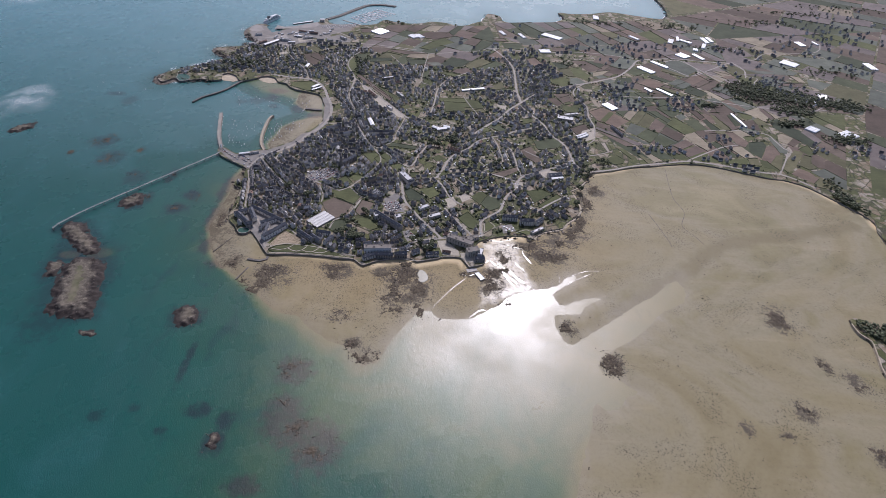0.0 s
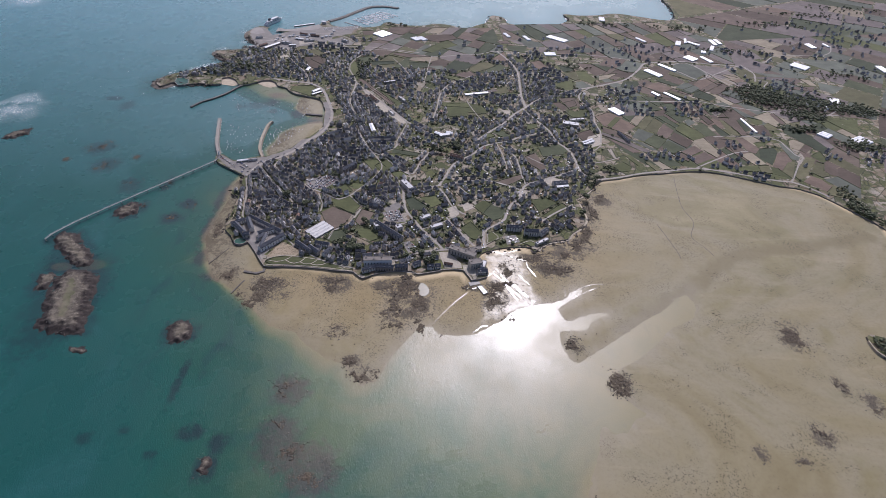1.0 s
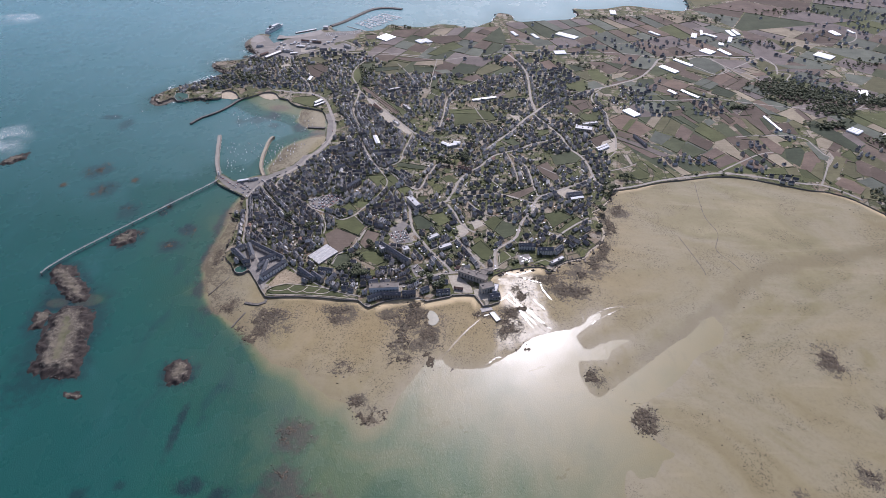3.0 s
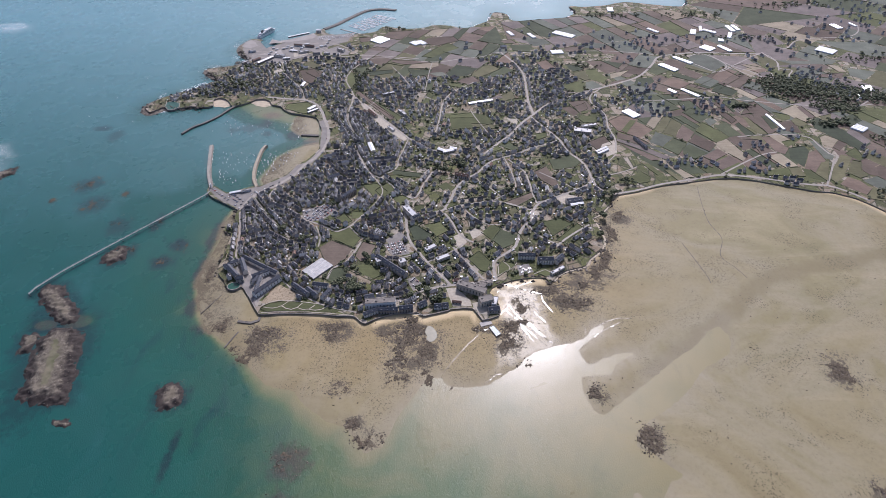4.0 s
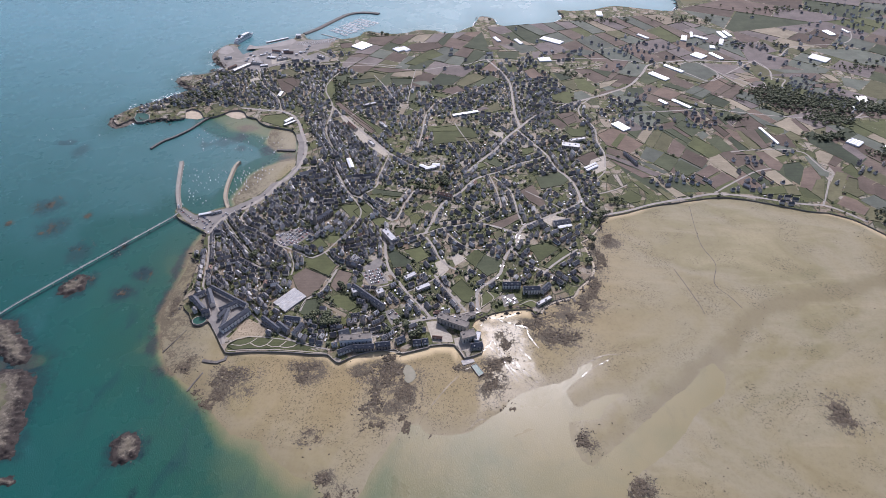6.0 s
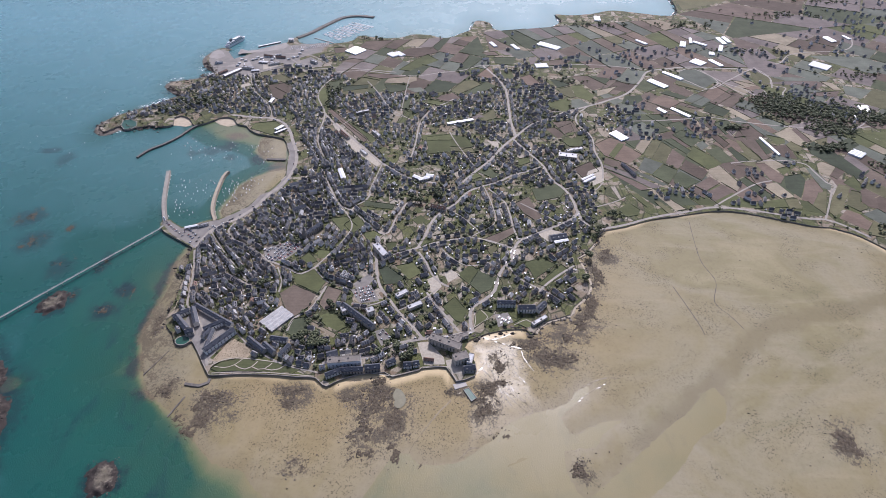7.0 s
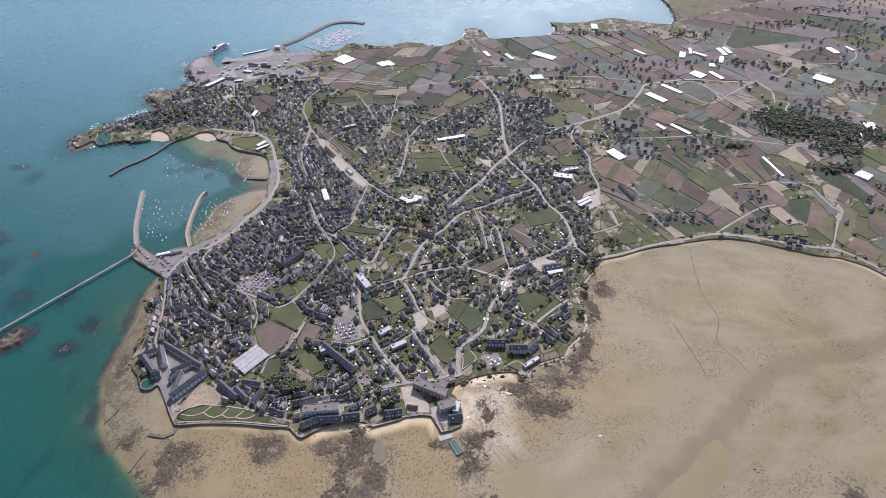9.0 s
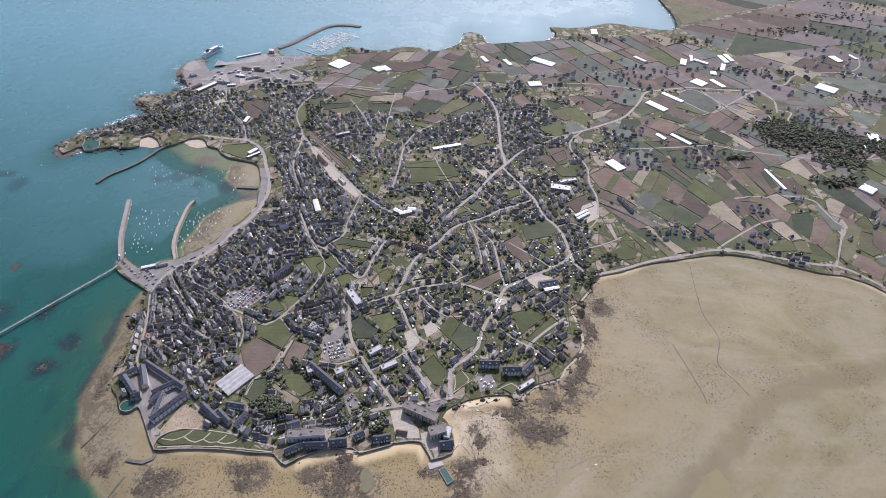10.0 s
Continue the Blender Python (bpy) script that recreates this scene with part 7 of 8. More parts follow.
def islet(poly, top):
    """A rocky tidal islet: weed at the foot, bare broken rock, turf in the middle."""
    xs, ys = [p[0] for p in poly], [p[1] for p in poly]
    gx = np.arange(min(xs) - 16, max(xs) + 16, 1.8)
    gy = np.arange(min(ys) - 16, max(ys) + 16, 1.8)
    px, py = np.meshgrid(gx, gy)
    lumps = np.array([[noise.fractal(Vector((x * 0.06, y * 0.06, 1.1)), 0.55, 2.1, 6) for x in gx] for y in gy])
    crags = np.array([[noise.hetero_terrain(Vector((x * 0.16, y * 0.16, 7.7)), 0.5, 2.1, 5, 0.3) for x in gx] for y in gy])
    d = depth_in(poly, px, py) + 5.5 * lumps
    z = np.where(d > 0, np.minimum(d * 0.3, top) + (crags - 0.5) * 2.0 * np.clip(1.25 - d / 30, 0.2, 1) * np.clip(d / 5, 0, 1), d * 0.3)
    ob = sheet("islet", gx, gy, np.maximum(z, -3.5), ISLET, inner=np.clip(d / min(26, 0.75 * d.max()), 0, 1))
    tagged(ob, "rocky tidal islet with dark weed and turf on top", "islet")
    v, f = [], []
    for _ in range(int(area(poly) * 0.09)):
        i, j = rng.randrange(len(gy)), rng.randrange(len(gx))
        if 0 < d[i, j] < 20:
            stone(v, f, gx[j], gy[i], z[i, j] - 0.2, rng.choice((0.4, 0.5, 0.7, 1.1)))
    if v:
        tagged(mesh_object("rubble", v, f, ROCK, ob), "", "", "", "stuff")
    v, f, at = [], [], {}
    for i in range(len(gy) - 1):
        for j in range(len(gx) - 1):
            if min(d[i, j], d[i + 1, j], d[i, j + 1], d[i + 1, j + 1]) > 27:
                q = []
                for a, b in ((i, j), (i, j + 1), (i + 1, j + 1), (i + 1, j)):
                    if (a, b) not in at:
                        at[(a, b)] = len(v)
                        v.append((gx[b], gy[a], z[a, b] + 0.12))
                    q.append(at[(a, b)])
                f.append(tuple(q))
    if f:
        mesh_object("turf", v, f, TURF, ob, None, True)


for key, x, y, rx, ry in (("skerry", -359, 525, 23, 19), ("small skerry", -254, 334, 7, 11), ("reef", -477, 484, 12, 7)):
    ISLETS[key] = [(x + rx * rng.uniform(0.8, 1.2) * math.cos(a * 0.7), y + ry * rng.uniform(0.8, 1.2) * math.sin(a * 0.7)) for a in range(9)]
for key, poly in ISLETS.items():
    islet(poly, {"main": 6.0, "outer": 4.0, "skerry": 3.0, "small skerry": 3.0}.get(key, 2.6))


def wooded_headland():
    """A walled knoll at the edge of the flats: slab, pale wall, dense dark trees, one roof."""
    rim = [(616, 566), (618, 588), (627, 594), (649, 586), (700, 560), (780, 500), (780, 430), (660, 420), (612, 450), (611, 489), (618, 511), (624, 532), (625, 546)]
    n = len(rim)
    v = [(x, y, 3.4) for x, y in rim] + [(x + (x - 680) * 0.015, y + (y - 510) * 0.015, -0.5) for x, y in rim]
    ob = mesh_object("headland", v, [tuple(range(n))[::-1]] + [(k, (k + 1) % n, n + (k + 1) % n, n + k) for k in range(n)], [PLOTS, ROCK], None, [0] + [1] * n)
    tagged(ob, "low walled headland at the edge of the sand flats", "headland", "", "structure")
    tagged(bank("boundary_wall", [(616, 580), (617, 561), (627, 546), (624, 532), (618, 511), (612, 489), (613, 452)], 1.6, 0.0, 4.6, CLIFF, 6.0, 0.6), "pale stone wall along the headland", "wall", "", "structure")
    v, f = [], []
    grove = [(618, 568), (623, 586), (645, 582), (700, 555), (770, 495), (770, 440), (665, 430), (640, 500), (648, 540), (636, 556)]
    while len(v) < 18000:
        x, y = rng.uniform(612, 770), rng.uniform(430, 590)
        if inside(grove, x, y):
            r = rng.uniform(2.0, 4.2)
            blob(v, f, x, y, 3.4 + r * rng.uniform(0.5, 1.7), r * rng.uniform(0.5, 0.8))
    tagged(mesh_object("headland_trees", v, f, LEAF), "dense dark pines crowding a walled headland", "trees", "", "stuff")


# ---- piers, jetties and the port ----
def pier(name, pts, width, top, label, parapet=True, deck=None):
    ob = bank(name, pts, width, -2.5, top, deck or (QUAY if parapet else DARKSTONE), 8.0, 0.8)
    tagged(ob, label, "pier")
    if parapet:
        line = smooth_line(pts, 8.0)
        nn = normals(line)
        bank("parapet", [tuple((p + q * (width / 2 - 0.5))[:2]) for p, q in zip(line, nn)], 0.8, top - 0.1, top + 1.2, SEAWALL, 8.0, 0.0, ob)
        for k in range(0, len(line), 3):
            vv, ff, ss = [], [], []
            o = line[k] - nn[k] * (width / 2 - 0.8)
            box_faces(vv, ff, ss, o.x - 0.25, o.x + 0.25, o.y - 0.25, o.y + 0.25, top - 0.05, top + 0.7)
            mesh_object("bollard", vv, ff, STEEL, ob)


pier("harbour_pier", PIER_OUTER, 7.0, LAND + 0.9, "long granite harbour pier with a parapet", True, ASPHALT)
pier("harbour_mole", PIER_INNER, 6.5, LAND + 0.4, "curved tan granite mole inside the harbour", True, TANSTONE)
pier("stone_jetty", PIER_NORTH + [(-522, 1338), (-503, 1352)], 5.0, 3.2, "low dark stone jetty sheltering a bay", False)
pier("harbour_slipway", SLIP, 6.0, 2.6, "sloping stone slipway by the quay", False)
pier("boat_slip", [(-304, 633), (-310, 618), (-315, 604)], 1.8, 1.1, "narrow dark stone boat slip running into the sea", False)
tagged(bank("outfall_pipe", [(-353, 705), (-361, 687), (-371, 666)], 0.9, -0.5, 1.3, DARKSTONE, 6.0, 0.2), "thin dark outfall pipe lying over the sand", "pipe")
pier("curved_spit", SPIT, 4.0, 2.4, "short curved stone spit at the sea wall", False)
pier("tidal_pool_wall", TIDAL_WALL, 2.2, 2.0, "curved wall of a tidal bathing pool", False)
tagged(bank("breakwater", BREAKWATER, 12.0, -4, 3.0, DARKSTONE, 12.0, 6.0), "long curved rubble breakwater round the marina", "breakwater")


def lighthouse(x, y, z):
    root = new("lighthouse")
    v, f, s = [], [], []
    box_faces(v, f, s, -1.2, 1.2, -1.2, 1.2, 0, 6)
    mesh_object("tower", v, f, WHITE, root)
    v, f, s = [], [], []
    box_faces(v, f, s, -1.5, 1.5, -1.5, 1.5, 6, 6.4)
    box_faces(v, f, s, -0.7, 0.7, -0.7, 0.7, 6.39, 8)
    mesh_object("lantern", v, f, WHITE, root)
    root.location = (x, y, z)
    tagged(root, "small white harbour light on the pier end", "lighthouse")


lighthouse(PIER_OUTER[-1][0] - 2, PIER_OUTER[-1][1] + 4, LAND + 0.9)


def walkway(pts):
    """The long footbridge to the low-water landing: deck, rails and trestles."""
    root = new("landing_footbridge")
    line = smooth_line(pts, 20.0)
    nn = normals(line)
    bank("deck", [tuple(p[:2]) for p in line], 2.4, 4.2, 4.8, QUAY, 20, 0, root)
    for s in (-1, 1):
        for z in (5.15, 5.7):
            bank("railing", [tuple((p + q * s * 1.15)[:2]) for p, q in zip(line, nn)], 0.12, z, z + 0.12, STEEL, 20, 0, root)
    for p, q in zip(line, nn):
        vv, ff, ss = [], [], []
        for s in (-1, 1):
            o = p + q * s * 0.7
            box_faces(vv, ff, ss, o.x - 0.35, o.x + 0.35, o.y - 0.35, o.y + 0.35, -3.0, 4.3)
        o = p
        box_faces(vv, ff, ss, o.x - 1.0, o.x + 1.0, o.y - 0.3, o.y + 0.3, 3.6, 4.21)
        mesh_object("trestle", vv, ff, SEAWALL, root)
    tagged(root, "long pale concrete footbridge on trestles over the sea", "footbridge")


walkway(ESTACADE)


def boat_template(length, mast):
    w = length * 0.34
    v = [(-length / 2, -w / 2, 0.75), (length * 0.15, -w / 2, 0.85), (length / 2, 0, 1.1), (length * 0.15, w / 2, 0.85), (-length / 2, w / 2, 0.75),
         (-length / 2, -w * 0.35, -0.3), (length * 0.15, -w * 0.35, -0.3), (length * 0.42, 0, -0.2), (length * 0.15, w * 0.35, -0.3), (-length / 2, w * 0.35, -0.3)]
    f = [(0, 1, 2, 3, 4), (1, 0, 5, 6), (2, 1, 6, 7), (3, 2, 7, 8), (4, 3, 8, 9), (0, 4, 9, 5)]
    root = mesh_object("boat", v, f, HULL)
    v, f, s = [], [], []
    box_faces(v, f, s, -length * 0.15, length * 0.2, -w * 0.28, w * 0.28, 0.78, 1.7)
    mesh_object("cabin", v, f, WHITE, root)
    if mast:
        v, f, s = [], [], []
        box_faces(v, f, s, length * 0.05, length * 0.05 + 0.12, -0.06, 0.06, 1.69, 6.5)
        mesh_object("mast", v, f, STEEL, root)
    return tagged(root, "small white moored boat with a cabin", "boat", "moored boats")


masters_boat = [boat_template(3.6, False), boat_template(4.8, True), boat_template(3.0, False)]
loose = list(masters_boat)
BERTHS = []
BASIN = [(-480, 1000), (-420, 1000), (-412, 1120), (-500, 1120)]
INNER_BASIN = [(-395, 1010), (-370, 1030), (-330, 1120), (-390, 1140), (-405, 1080)]
for poly, n in ((BASIN, 44), (INNER_BASIN, 46), ([(-560, 1200), (-430, 1180), (-330, 1180), (-340, 1240), (-520, 1280)], 44), ([(-900, 1150), (-650, 1250), (-700, 1500), (-900, 1500)], 9)):
    xs, ys = [p[0] for p in poly], [p[1] for p in poly]
    made = 0
    while made < n:
        x, y = rng.uniform(min(xs), max(xs)), rng.uniform(min(ys), max(ys))
        if inside(poly, x, y) and all(math.hypot(x - a, y - b) > 6 for a, b in BERTHS):
            BERTHS.append((x, y))
            made += 1
for k in range(8):
    t = k / 8
    BERTHS.append((PIER_OUTER[0][0] + 7.5 + t * 30, PIER_OUTER[0][1] - 10 - t * 105))
for x, y in BERTHS:
    m = Matrix.Translation((x, y, max(0.0, ground_z(x, y)) + 0.02)) @ Matrix.Rotation(rng.gauss(2.0, 0.25), 4, "Z")
    if loose:
        loose.pop().matrix_basis = m
    else:
        copy_thing(rng.choice(masters_boat), m)

# marina: pontoons with rows of berthed boats
root = new("marina_pontoons")
p0, p1, p2, p3 = [Vector((*p, 0)) for p in MARINA]
bv, bf, bs = [], [], []
for k in range(8):
    a, b = p0.lerp(p1, (k + 0.5) / 8), p3.lerp(p2, (k + 0.5) / 8)
    bank("pontoon", [tuple(a[:2]), tuple(b[:2])], 2.2, -0.3, 0.6, QUAY, 40, 0, root)
    d = (b - a).normalized()
    q = Vector((-d.y, d.x, 0))
    n = int((b - a).length / 4.5)
    for i in range(n):
        for s in (-1, 1):
            if rng.random() < 0.3:
                continue
            o = a + d * (i + 0.5) * 4.5 + q * s * 4.6
            k0 = len(bv)
            u = [(-1.0, -3), (1.0, -3), (1.1, 1), (0, 3.6), (-1.1, 1)]
            bv += [tuple(o + d * e + q * g * s) for e, g in u] + [tuple(o + d * e * 0.9 + q * g * s + Vector((0, 0, 1.0))) for e, g in u]
            bf += [tuple(k0 + e for e in g) for g in ((5, 6, 7, 8, 9), (0, 1, 6, 5), (1, 2, 7, 6), (2, 3, 8, 7), (3, 4, 9, 8), (4, 0, 5, 9))]
tagged(root, "parallel floating pontoons of the marina", "pontoon")
bank("gangway", PONTOON, 3.0, -0.5, 1.2, QUAY, 20, 0, root)
tagged(mesh_object("berthed_boats", bv, bf, HULL), "rows of white yachts berthed at the pontoons", "boats", "", "stuff")


def ferry(a, b):
    root = new("ferry")
    L = math.hypot(b[0] - a[0], b[1] - a[1])
    w = L * 0.16
    v = []
    for z, e in ((-1, 0.86), (6, 1.0)):
        v += [(-L / 2, -w / 2 * e, z), (L * 0.3, -w / 2 * e, z), (L / 2 * e, 0, z + (1 if z > 0 else 0)), (L * 0.3, w / 2 * e, z), (-L / 2, w / 2 * e, z)]
    f = [(5, 6, 7, 8, 9)] + [(i, (i + 1) % 5, 5 + (i + 1) % 5, 5 + i) for i in range(5)]
    mesh_object("hull", v, f, HULL, root)
    for k, (x0, x1, ww, z0, z1) in enumerate(((-0.46, 0.34, 0.94, 5.99, 9), (-0.4, 0.28, 0.86, 8.99, 12), (-0.1, 0.24, 0.8, 11.99, 14.5))):
        v, f, s = [], [], []
        box_faces(v, f, s, x0 * L, x1 * L, -ww * w / 2, ww * w / 2, z0, z1)
        house = mesh_object("deck_house", v, f, WHITE, root)
        v, f, s = [], [], []
        box_faces(v, f, s, x0 * L + 1, x1 * L + 0.1, -ww * w / 2 - 0.05, ww * w / 2 + 0.05, z0 + 1.2, z0 + 2.1)
        mesh_object("window_band", v, f, GLASS, house)
    v, f, s = [], [], []
    box_faces(v, f, s, -0.3 * L, -0.2 * L, -w * 0.14, w * 0.14, 11.99, 19)
    mesh_object("funnel", v, f, SLATE, root)
    v, f, s = [], [], []
    box_faces(v, f, s, 0.16 * L, 0.17 * L, -0.4, 0.4, 14.49, 20)
    mesh_object("mast", v, f, STEEL, root)
    root.matrix_basis = Matrix.Translation(((a[0] + b[0]) / 2, (a[1] + b[1]) / 2, 0)) @ Matrix.Rotation(math.atan2(b[1] - a[1], b[0] - a[0]), 4, "Z")
    tagged(root, "white multi-deck car ferry berthed at the quay", "ferry")


ferry(*FERRY)


# ---- parked cars ----
def car_template():
    v, f, s = [], [], []
    box_faces(v, f, s, -2.0, 2.0, -0.85, 0.85, 0.3, 0.95, 0, True)
    root = mesh_object("car", v, f, PAINT)
    v = [(-1.5, -0.75, 0.949), (1.1, -0.75, 0.949), (1.1, 0.75, 0.949), (-1.5, 0.75, 0.949), (-1.2, -0.62, 1.5), (0.5, -0.62, 1.5), (0.5, 0.62, 1.5), (-1.2, 0.62, 1.5)]
    f = [(0, 1, 5, 4), (1, 2, 6, 5), (2, 3, 7, 6), (3, 0, 4, 7), (4, 5, 6, 7)]
    cab = mesh_object("cabin", v, f, [GLASS, PAINT], root, [0, 0, 0, 0, 1])
    v, f = [], []
    for i in range(8):
        a = i * math.pi / 4
        v += [(math.cos(a) * 0.32, -0.1, math.sin(a) * 0.32), (math.cos(a) * 0.32, 0.1, math.sin(a) * 0.32)]
    f = [(2 * i, 2 * ((i + 1) % 8), 2 * ((i + 1) % 8) + 1, 2 * i + 1) for i in range(8)] + [tuple(range(0, 16, 2)), tuple(range(15, 0, -2))]
    wheel = None
    for x in (-1.25, 1.25):
        for y in (-0.85, 0.85):
            ob = mesh_object("wheel", v, f, RUBBER, root) if wheel is None else new("wheel", wheel.data)
            wheel = wheel or ob
            ob.parent, ob.location = root, (x, y, 0.32)
    return tagged(root, "parked pale hatchback car", "car", "parked cars")


car = car_template()
CAR_SPOTS = []


def car_rows(poly, angle, pitch, gap, fill=0.7):
    a = math.radians(angle)
    c, s = math.cos(a), math.sin(a)
    u = [p[0] * c + p[1] * s for p in poly]
    w = [-p[0] * s + p[1] * c for p in poly]
    y = min(w) + 2
    while y < max(w) - 1:
        x = min(u) + 2
        while x < max(u) - 1:
            px, py = c * x - s * y, s * x + c * y
            if inside(poly, px, py) and depth_in(poly, np.array([px]), np.array([py]))[0] > 1.5 and rng.random() < fill:
                CAR_SPOTS.append((px, py, a + math.pi / 2 + rng.choice((0, math.pi))))
            x += pitch
        y += gap


yards = [poly for kind, poly in FIELDS if kind == "t"]
for poly, angle, pitch, gap, fill in zip(yards, (62, -40, 62, 20, -38), (2.6, 3.2, 2.8, 2.8, 2.8), (7.0, 8.0, 7.5, 6.5, 7.0), (0.6, 0.3, 0.5, 0.75, 0.5)):
    car_rows(poly, angle, pitch, gap, fill)
for key, n in (("shore", 26), ("front", 14), ("harbour", 26), ("west", 14), ("long", 10), ("hill", 14), ("station", 10), ("bay", 8), ("cross", 8), ("park", 6), ("lane", 5)):
    line = smooth_line(ROADS[key], 5.0)
    nn = normals(line)
    for _ in range(n):
        k = rng.randrange(1, len(line) - 1)
        o = line[k] + nn[k] * rng.choice((-1, 1)) * (WIDE.get(key, 4.2) / 2 - 0.2)
        if all(math.hypot(o.x - a, o.y - b) > 4.5 for a, b, _ in CAR_SPOTS[-60:]):
            CAR_SPOTS.append((o.x, o.y, math.atan2(nn[k].y, nn[k].x) + math.pi / 2))
for p, q in ((PIER_OUTER, 10),):
    line = smooth_line(p, 9.0)
    for o, n in zip(line, normals(line)):
        if rng.random() < 0.6:
            CAR_SPOTS.append((o.x + n.x, o.y + n.y, math.atan2(n.y, n.x) + math.pi / 2, LAND + 0.9))
for k, spot in enumerate(CAR_SPOTS[:214]):
    z = spot[3] if len(spot) > 3 else LAND + 0.34
    m = Matrix.Translation((spot[0], spot[1], z)) @ Matrix.Rotation(spot[2], 4, "Z")
    if k == 0:
        car.matrix_basis = m
    else:
        copy_thing(car, m)


# ---- pools and ponds by the shore ----
def flat_poly(name, pts, z, material, parent):
    turn = sum(pts[k - 1][0] * pts[k][1] - pts[k][0] * pts[k - 1][1] for k in range(len(pts)))
    pts = pts if turn > 0 else pts[::-1]
    return mesh_object(name, [(x, y, z) for x, y in pts], [tuple(range(len(pts)))], material, parent)


POOL_WATER = make_plain("pool_water", (0.014, 0.06, 0.042), (0.022, 0.08, 0.056), 0.3, 0.1, 0.25)


def pool(pts, z, wall, label, fill=None):
    root = new("pool")
    n = len(pts)
    for k in range(n):
        bank("rim", [pts[k - 1], pts[k]], wall, -1.0, z + 0.35 + 0.003 * k, SEAWALL, 30, 0.1, root)
    flat_poly("pool_water", pts, z, fill or POOL_WATER, root)
    tagged(root, label, "pool")


pool([(52, 648), (59, 651), (69, 636), (62, 631)], 2.2, 0.7, "rectangular green sea-water pool with a concrete rim")
POND = [(-38, 636), (-37, 644), (-34, 649), (-29, 647), (-24, 641), (-21, 633), (-22, 626), (-26, 621), (-31, 620), (-36, 625), (-35, 631)]
POND_WATER = make_plain("clear_shallow_water", (0.1, 0.092, 0.05), (0.13, 0.118, 0.066), 0.3, 0.2, 0.35, bump=0.03)
tagged(flat_poly("tidal_pond", [tuple(p[:2]) for p in smooth_line(POND, 2.0, closed=True)], ground_z(-30, 634) + 0.85, POND_WATER, None), "shallow clear tidal pond among the rocks", "pond", "", "structure")
pool([(-701, 1322), (-705, 1345), (-692, 1350), (-672, 1339), (-665, 1320), (-672, 1306), (-686, 1305)], LAND + 0.2, 1.4, "round walled sea-water basin on the rocky point")
pool([(-339 + 10 * math.cos(k * 0.5236), 721 + 8 * math.sin(k * 0.5236)) for k in range(12)], LAND + 0.25, 1.0, "oval walled basin of dark green water")
tagged(bank("landing_stage", [(40, 652), (56, 658)], 8.0, -1.0, 2.0, QUAY, 10, 0.3), "low concrete landing beside the pool", "landing stage")
tagged(bank("sea_wall_parapet", COAST_TOWN[5:28], 0.7, LAND - 0.4, LAND + 1.0, SEAWALL, 9.0, 0.0), "low granite parapet on top of the sea wall", "parapet", "", "structure")

# bushes set out over the gravel lot by the sea wall
v, f = [], []
lot = next(poly for kind, poly in FIELDS if kind == "k")
for _ in range(1800):
    x, y = rng.uniform(-292, -228), rng.uniform(686, 732)
    if inside(lot, x, y) and rng.random() < 0.5:
        blob(v, f, x, y, LAND + 0.25, rng.uniform(0.25, 0.6), 0.6)
tagged(mesh_object("low_bushes", v, f, SCRUB), "low olive bushes dotted over a dry earth lot", "bushes", "", "stuff")


# ---- ledges of rock along the natural shores ----
v, f = [], []
for line, spread, per in ((COAST_BAY, 7, 2.2), (COAST_PORT[14:38], 12, 6.0), (COAST_SANDS[0:9], 9, 3.0), (COAST_TOWN[-9:], 7, 2.5), (COAST_HARBOUR[24:38], 5, 1.0)):
    pts = smooth_line(line, 4.0)
    for p, q in zip(pts, normals(pts)):
        for _ in range(int(per) + (rng.random() < per % 1)):
            o = p + q * rng.gauss(-1.0, spread * 0.5)
            inland = land_depth(o.x, o.y)
            stone(v, f, o.x, o.y, LAND - 0.3 if inland > 2 else max(0.0, ground_z(o.x, o.y)) + rng.uniform(-0.2, 1.0), rng.choice((0.7, 1.0, 1.5, 2.2, 3.0)))
tagged(mesh_object("shore_ledges", v, f, ROCK), "broken brown rock ledges along the shore", "rocks", "", "stuff")


tagged(bank("shore_bank", COAST_TOWN[-4:] + COAST_SANDS[0:8], 7.0, -0.5, 2.6, CLIFF, 5.0, 2.0), "pale crumbling bank of sandy earth below gardens", "bank", "", "structure")


SHELF = make_plain("pale_tidal_rock", (0.075, 0.064, 0.053), (0.185, 0.16, 0.132), 0.92, 0.12, 0.15, bump=0.9)
for line in (COAST_PORT[10:19], COAST_PORT[18:35]):
    tagged(bank("rock_shelf", line, 20.0, -1.5, 1.0, SHELF, 5.0, 7.0), "low bare rock shelf fringing the shore", "rock shelf", "", "structure")
wooded_headland()


# ---- lorry trailers parked at the port ----
def trailer():
    v, f, s = [], [], []
    box_faces(v, f, s, -4.2, 4.2, -1.2, 1.2, 1.1, 3.6, 0, True)
    root = mesh_object("lorry_trailer", v, f, WHITE)
    v, f, s = [], [], []
    box_faces(v, f, s, -4.0, 4.0, -0.5, 0.5, 0.6, 1.101, 0, True)
    mesh_object("chassis", v, f, STEEL, root)
    for x in (-2.6, -1.4, 3.4):
        v, f, s = [], [], []
        box_faces(v, f, s, x - 0.45, x + 0.45, -1.1, 1.1, 0.0, 0.9, 0, True)
        mesh_object("axle", v, f, RUBBER, root)
    return tagged(root, "white box trailer parked on the port tarmac", "trailer", "parked trailers")


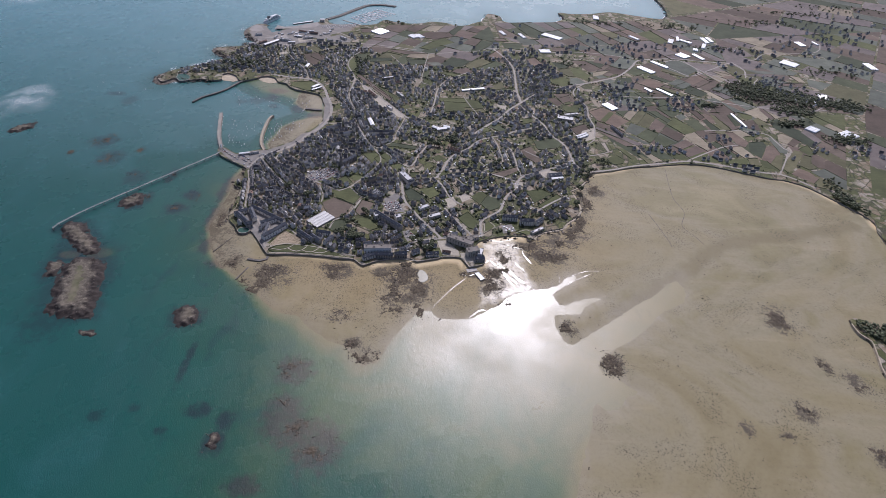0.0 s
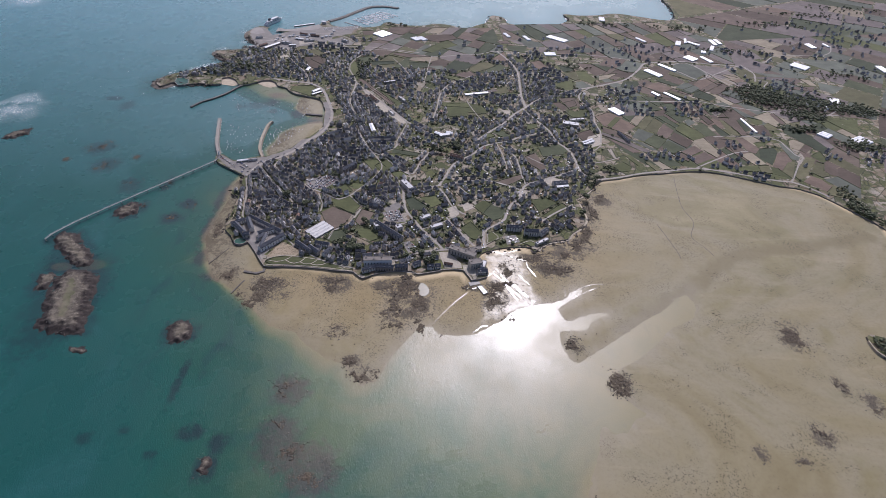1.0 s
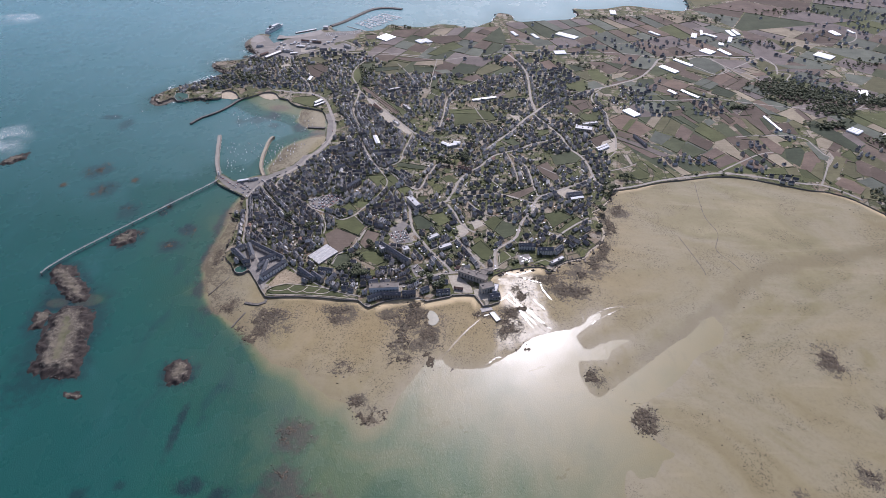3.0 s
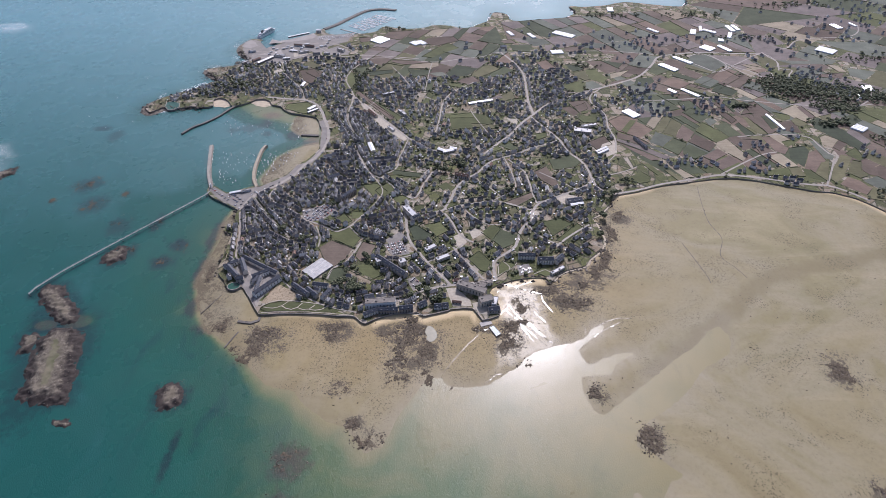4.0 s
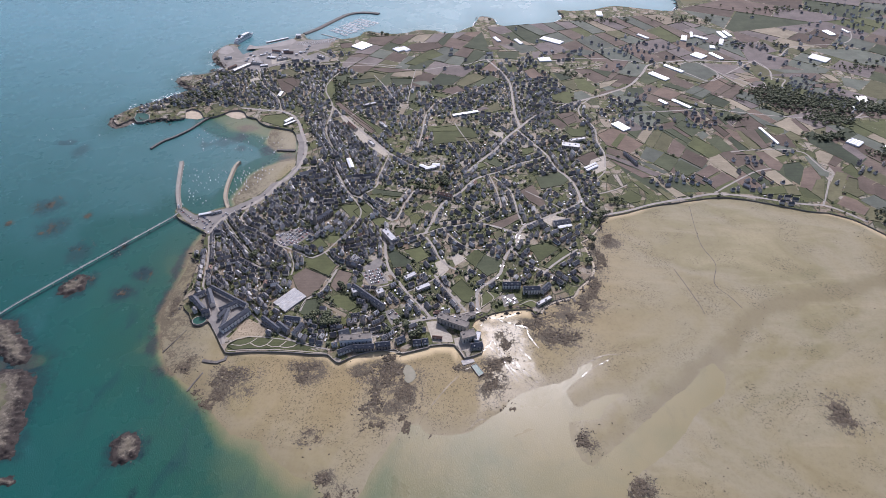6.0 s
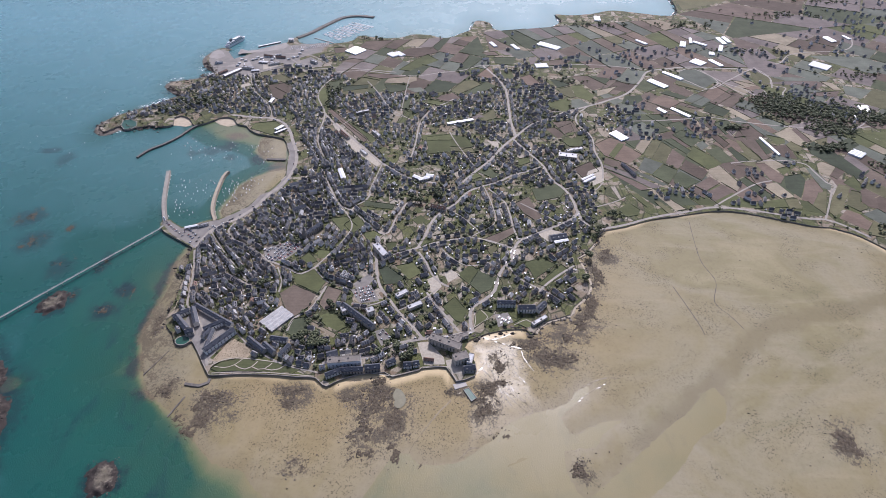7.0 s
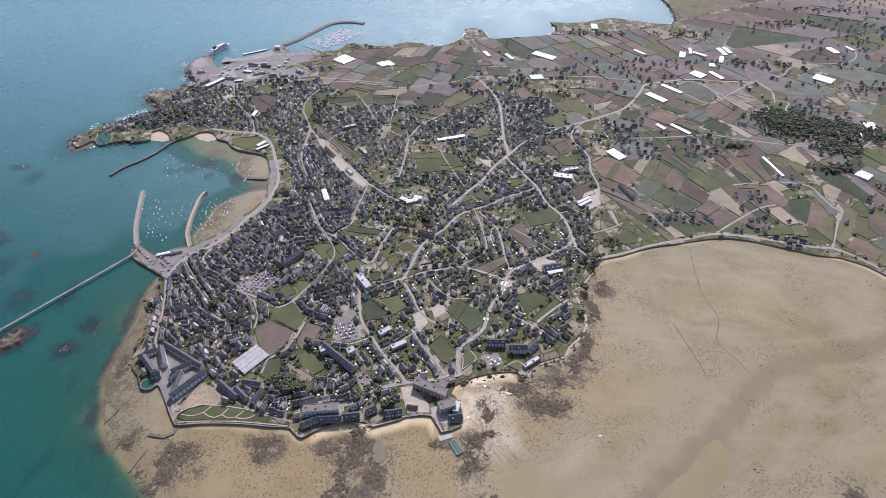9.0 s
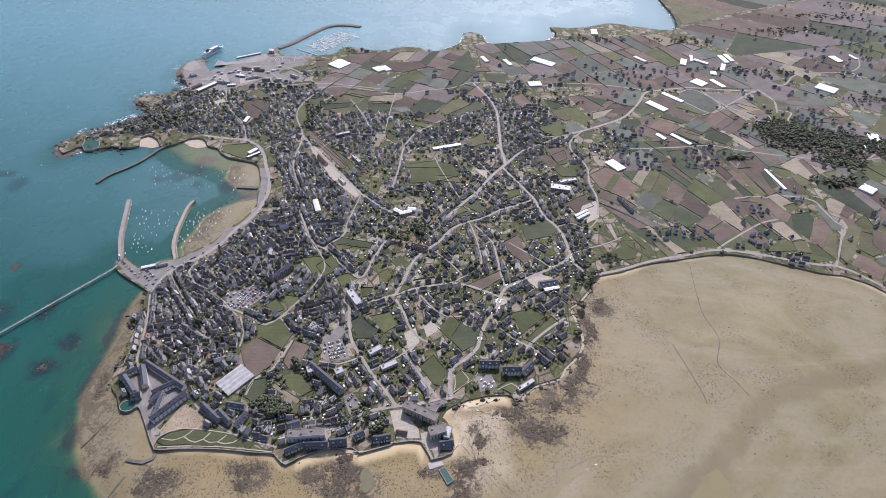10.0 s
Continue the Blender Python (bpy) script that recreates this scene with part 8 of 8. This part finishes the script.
lorry = trailer()
for k in range(26):
    x, y = (rng.uniform(-500, -380), 1660 + rng.uniform(-15, 50)) if k % 3 else (rng.uniform(-560, -450), 1655 + 14 * (k % 4))
    y += (x + 500) * 0.35
    m = Matrix.Translation((x, y, LAND + 0.15)) @ Matrix.Rotation(rng.choice((0.4, 0.4, 1.97)) + rng.gauss(0, 0.05), 4, "Z")
    if k == 0:
        lorry.matrix_basis = m
    else:
        copy_thing(lorry, m)

# boats laid up in rows on the apron
for k in range(57):
    row, col = divmod(k, 19)
    u = col / 18
    x, y = -420 + 100 * u + rng.uniform(-1, 1), 1776 - 8 * row + 30 * u * u + rng.uniform(-1, 1)
    ashore = copy_thing(masters_boat[k % 2], Matrix.Translation((x, y, LAND + 0.5)) @ Matrix.Rotation(1.75 + rng.gauss(0, 0.12), 4, "Z"))
    if ashore:
        tagged(ashore, "white boat laid up ashore on the port apron", "boat", "boats ashore")


# ---- small beaches and surf on the northern shore ----
BEACH = make_plain("dry_beach_sand", (0.3, 0.25, 0.18), (0.42, 0.355, 0.26), 0.85, 0.1)
for pts in (COVE_WEST, COVE_EAST):
    tagged(flat_poly("beach", pts, 0.35, BEACH, None), "small crescent of pale sand in a cove", "beach", "", "structure")
FOAM = make_plain("sea_foam", (0.6, 0.62, 0.62), (0.8, 0.8, 0.8), 0.6, 0.4)


def surf(line, out, chance):
    """Broken ribbons of foam lying on the water off a rocky shore."""
    v, f = [], []
    pts = smooth_line(line, 5.0)
    nn = normals(pts)
    for k in range(len(pts) - 1):
        if noise.noise(pts[k] * 0.03) < chance:
            continue
        for _ in range(3):
            o = pts[k] + nn[k] * (out * rng.uniform(0.5, 1.8))
            d, q = (pts[k + 1] - pts[k]) * rng.uniform(0.5, 1.0), nn[k] * rng.uniform(0.5, 1.4)
            b = len(v)
            v += [tuple(o - q + Vector((0, 0, 0.05))), tuple(o + d - q * 0.4 + Vector((0, 0, 0.05))), tuple(o + d * 1.2 + q * 0.5 + Vector((0, 0, 0.05))), tuple(o + q + Vector((0, 0, 0.05)))]
            f.append((b, b + 1, b + 2, b + 3))
    return v, f


v, f = [], []
for line, out, chance in ((COAST_PORT[10:36], -17, 0.12), (COAST_BAY[6:22], -5, 0.0), (COAST_BAY[0:5], -6, 0.0)):
    vv, ff = surf(line, out, chance)
    f += [tuple(len(v) + i for i in q) for q in ff]
    v += vv
tagged(mesh_object("surf", v, f, FOAM), "broken white surf along the rocky shore", "surf", "", "stuff")


# ---- thin wisps of cloud below the aircraft ----
def make_cloud():
    a = Mat("cloud_wisp", 1.0, spec=0.0, space="object")
    a.done((0.9, 0.9, 0.9))
    thick = a.math("MULTIPLY", a.attr("thick"), a.ramp(a.noise(0.035, 6, 0.65), (0.35, 0.0), (0.7, 1.0)))
    a.put(a.b.inputs["Alpha"], a.math("MULTIPLY", thick, 0.34))
    return a.m


CLOUD = make_cloud()


def cloud(x, y, z, rx, ry):
    n, m = 14, 36
    v, f, th = [(0, 0, 5)], [], [1.0]
    for i in range(1, n + 1):
        q = i / n
        for j in range(m):
            a = j * 6.2832 / m
            lob = 1 + 0.35 * noise.noise(Vector((math.cos(a) * 1.3, math.sin(a) * 1.3, x * 0.01)))
            v.append((math.cos(a) * rx * q * lob, math.sin(a) * ry * q * lob, 7 * (1 - q * q) + 3 * noise.noise(Vector((q * 4, a, 2)))))
            th.append((1 - q * q) ** 1.3)
    f += [(0, 1 + j, 1 + (j + 1) % m) for j in range(m)]
    for i in range(n - 1):
        for j in range(m):
            b = 1 + i * m
            f.append((b + j, b + m + j, b + m + (j + 1) % m, b + (j + 1) % m))
    ob = mesh_object("cloud", v, f, CLOUD, None, None, True)
    ob.data.attributes.new("thick", "FLOAT", "POINT").data.foreach_set("value", th)
    ob.location, ob.visible_shadow = (x, y, z), False
    tagged(ob, "thin white wisp of low cloud over the sea", "cloud")


cloud(-600, 706, 228, 42, 60)
cloud(-1290, 1690, 60, 90, 60)
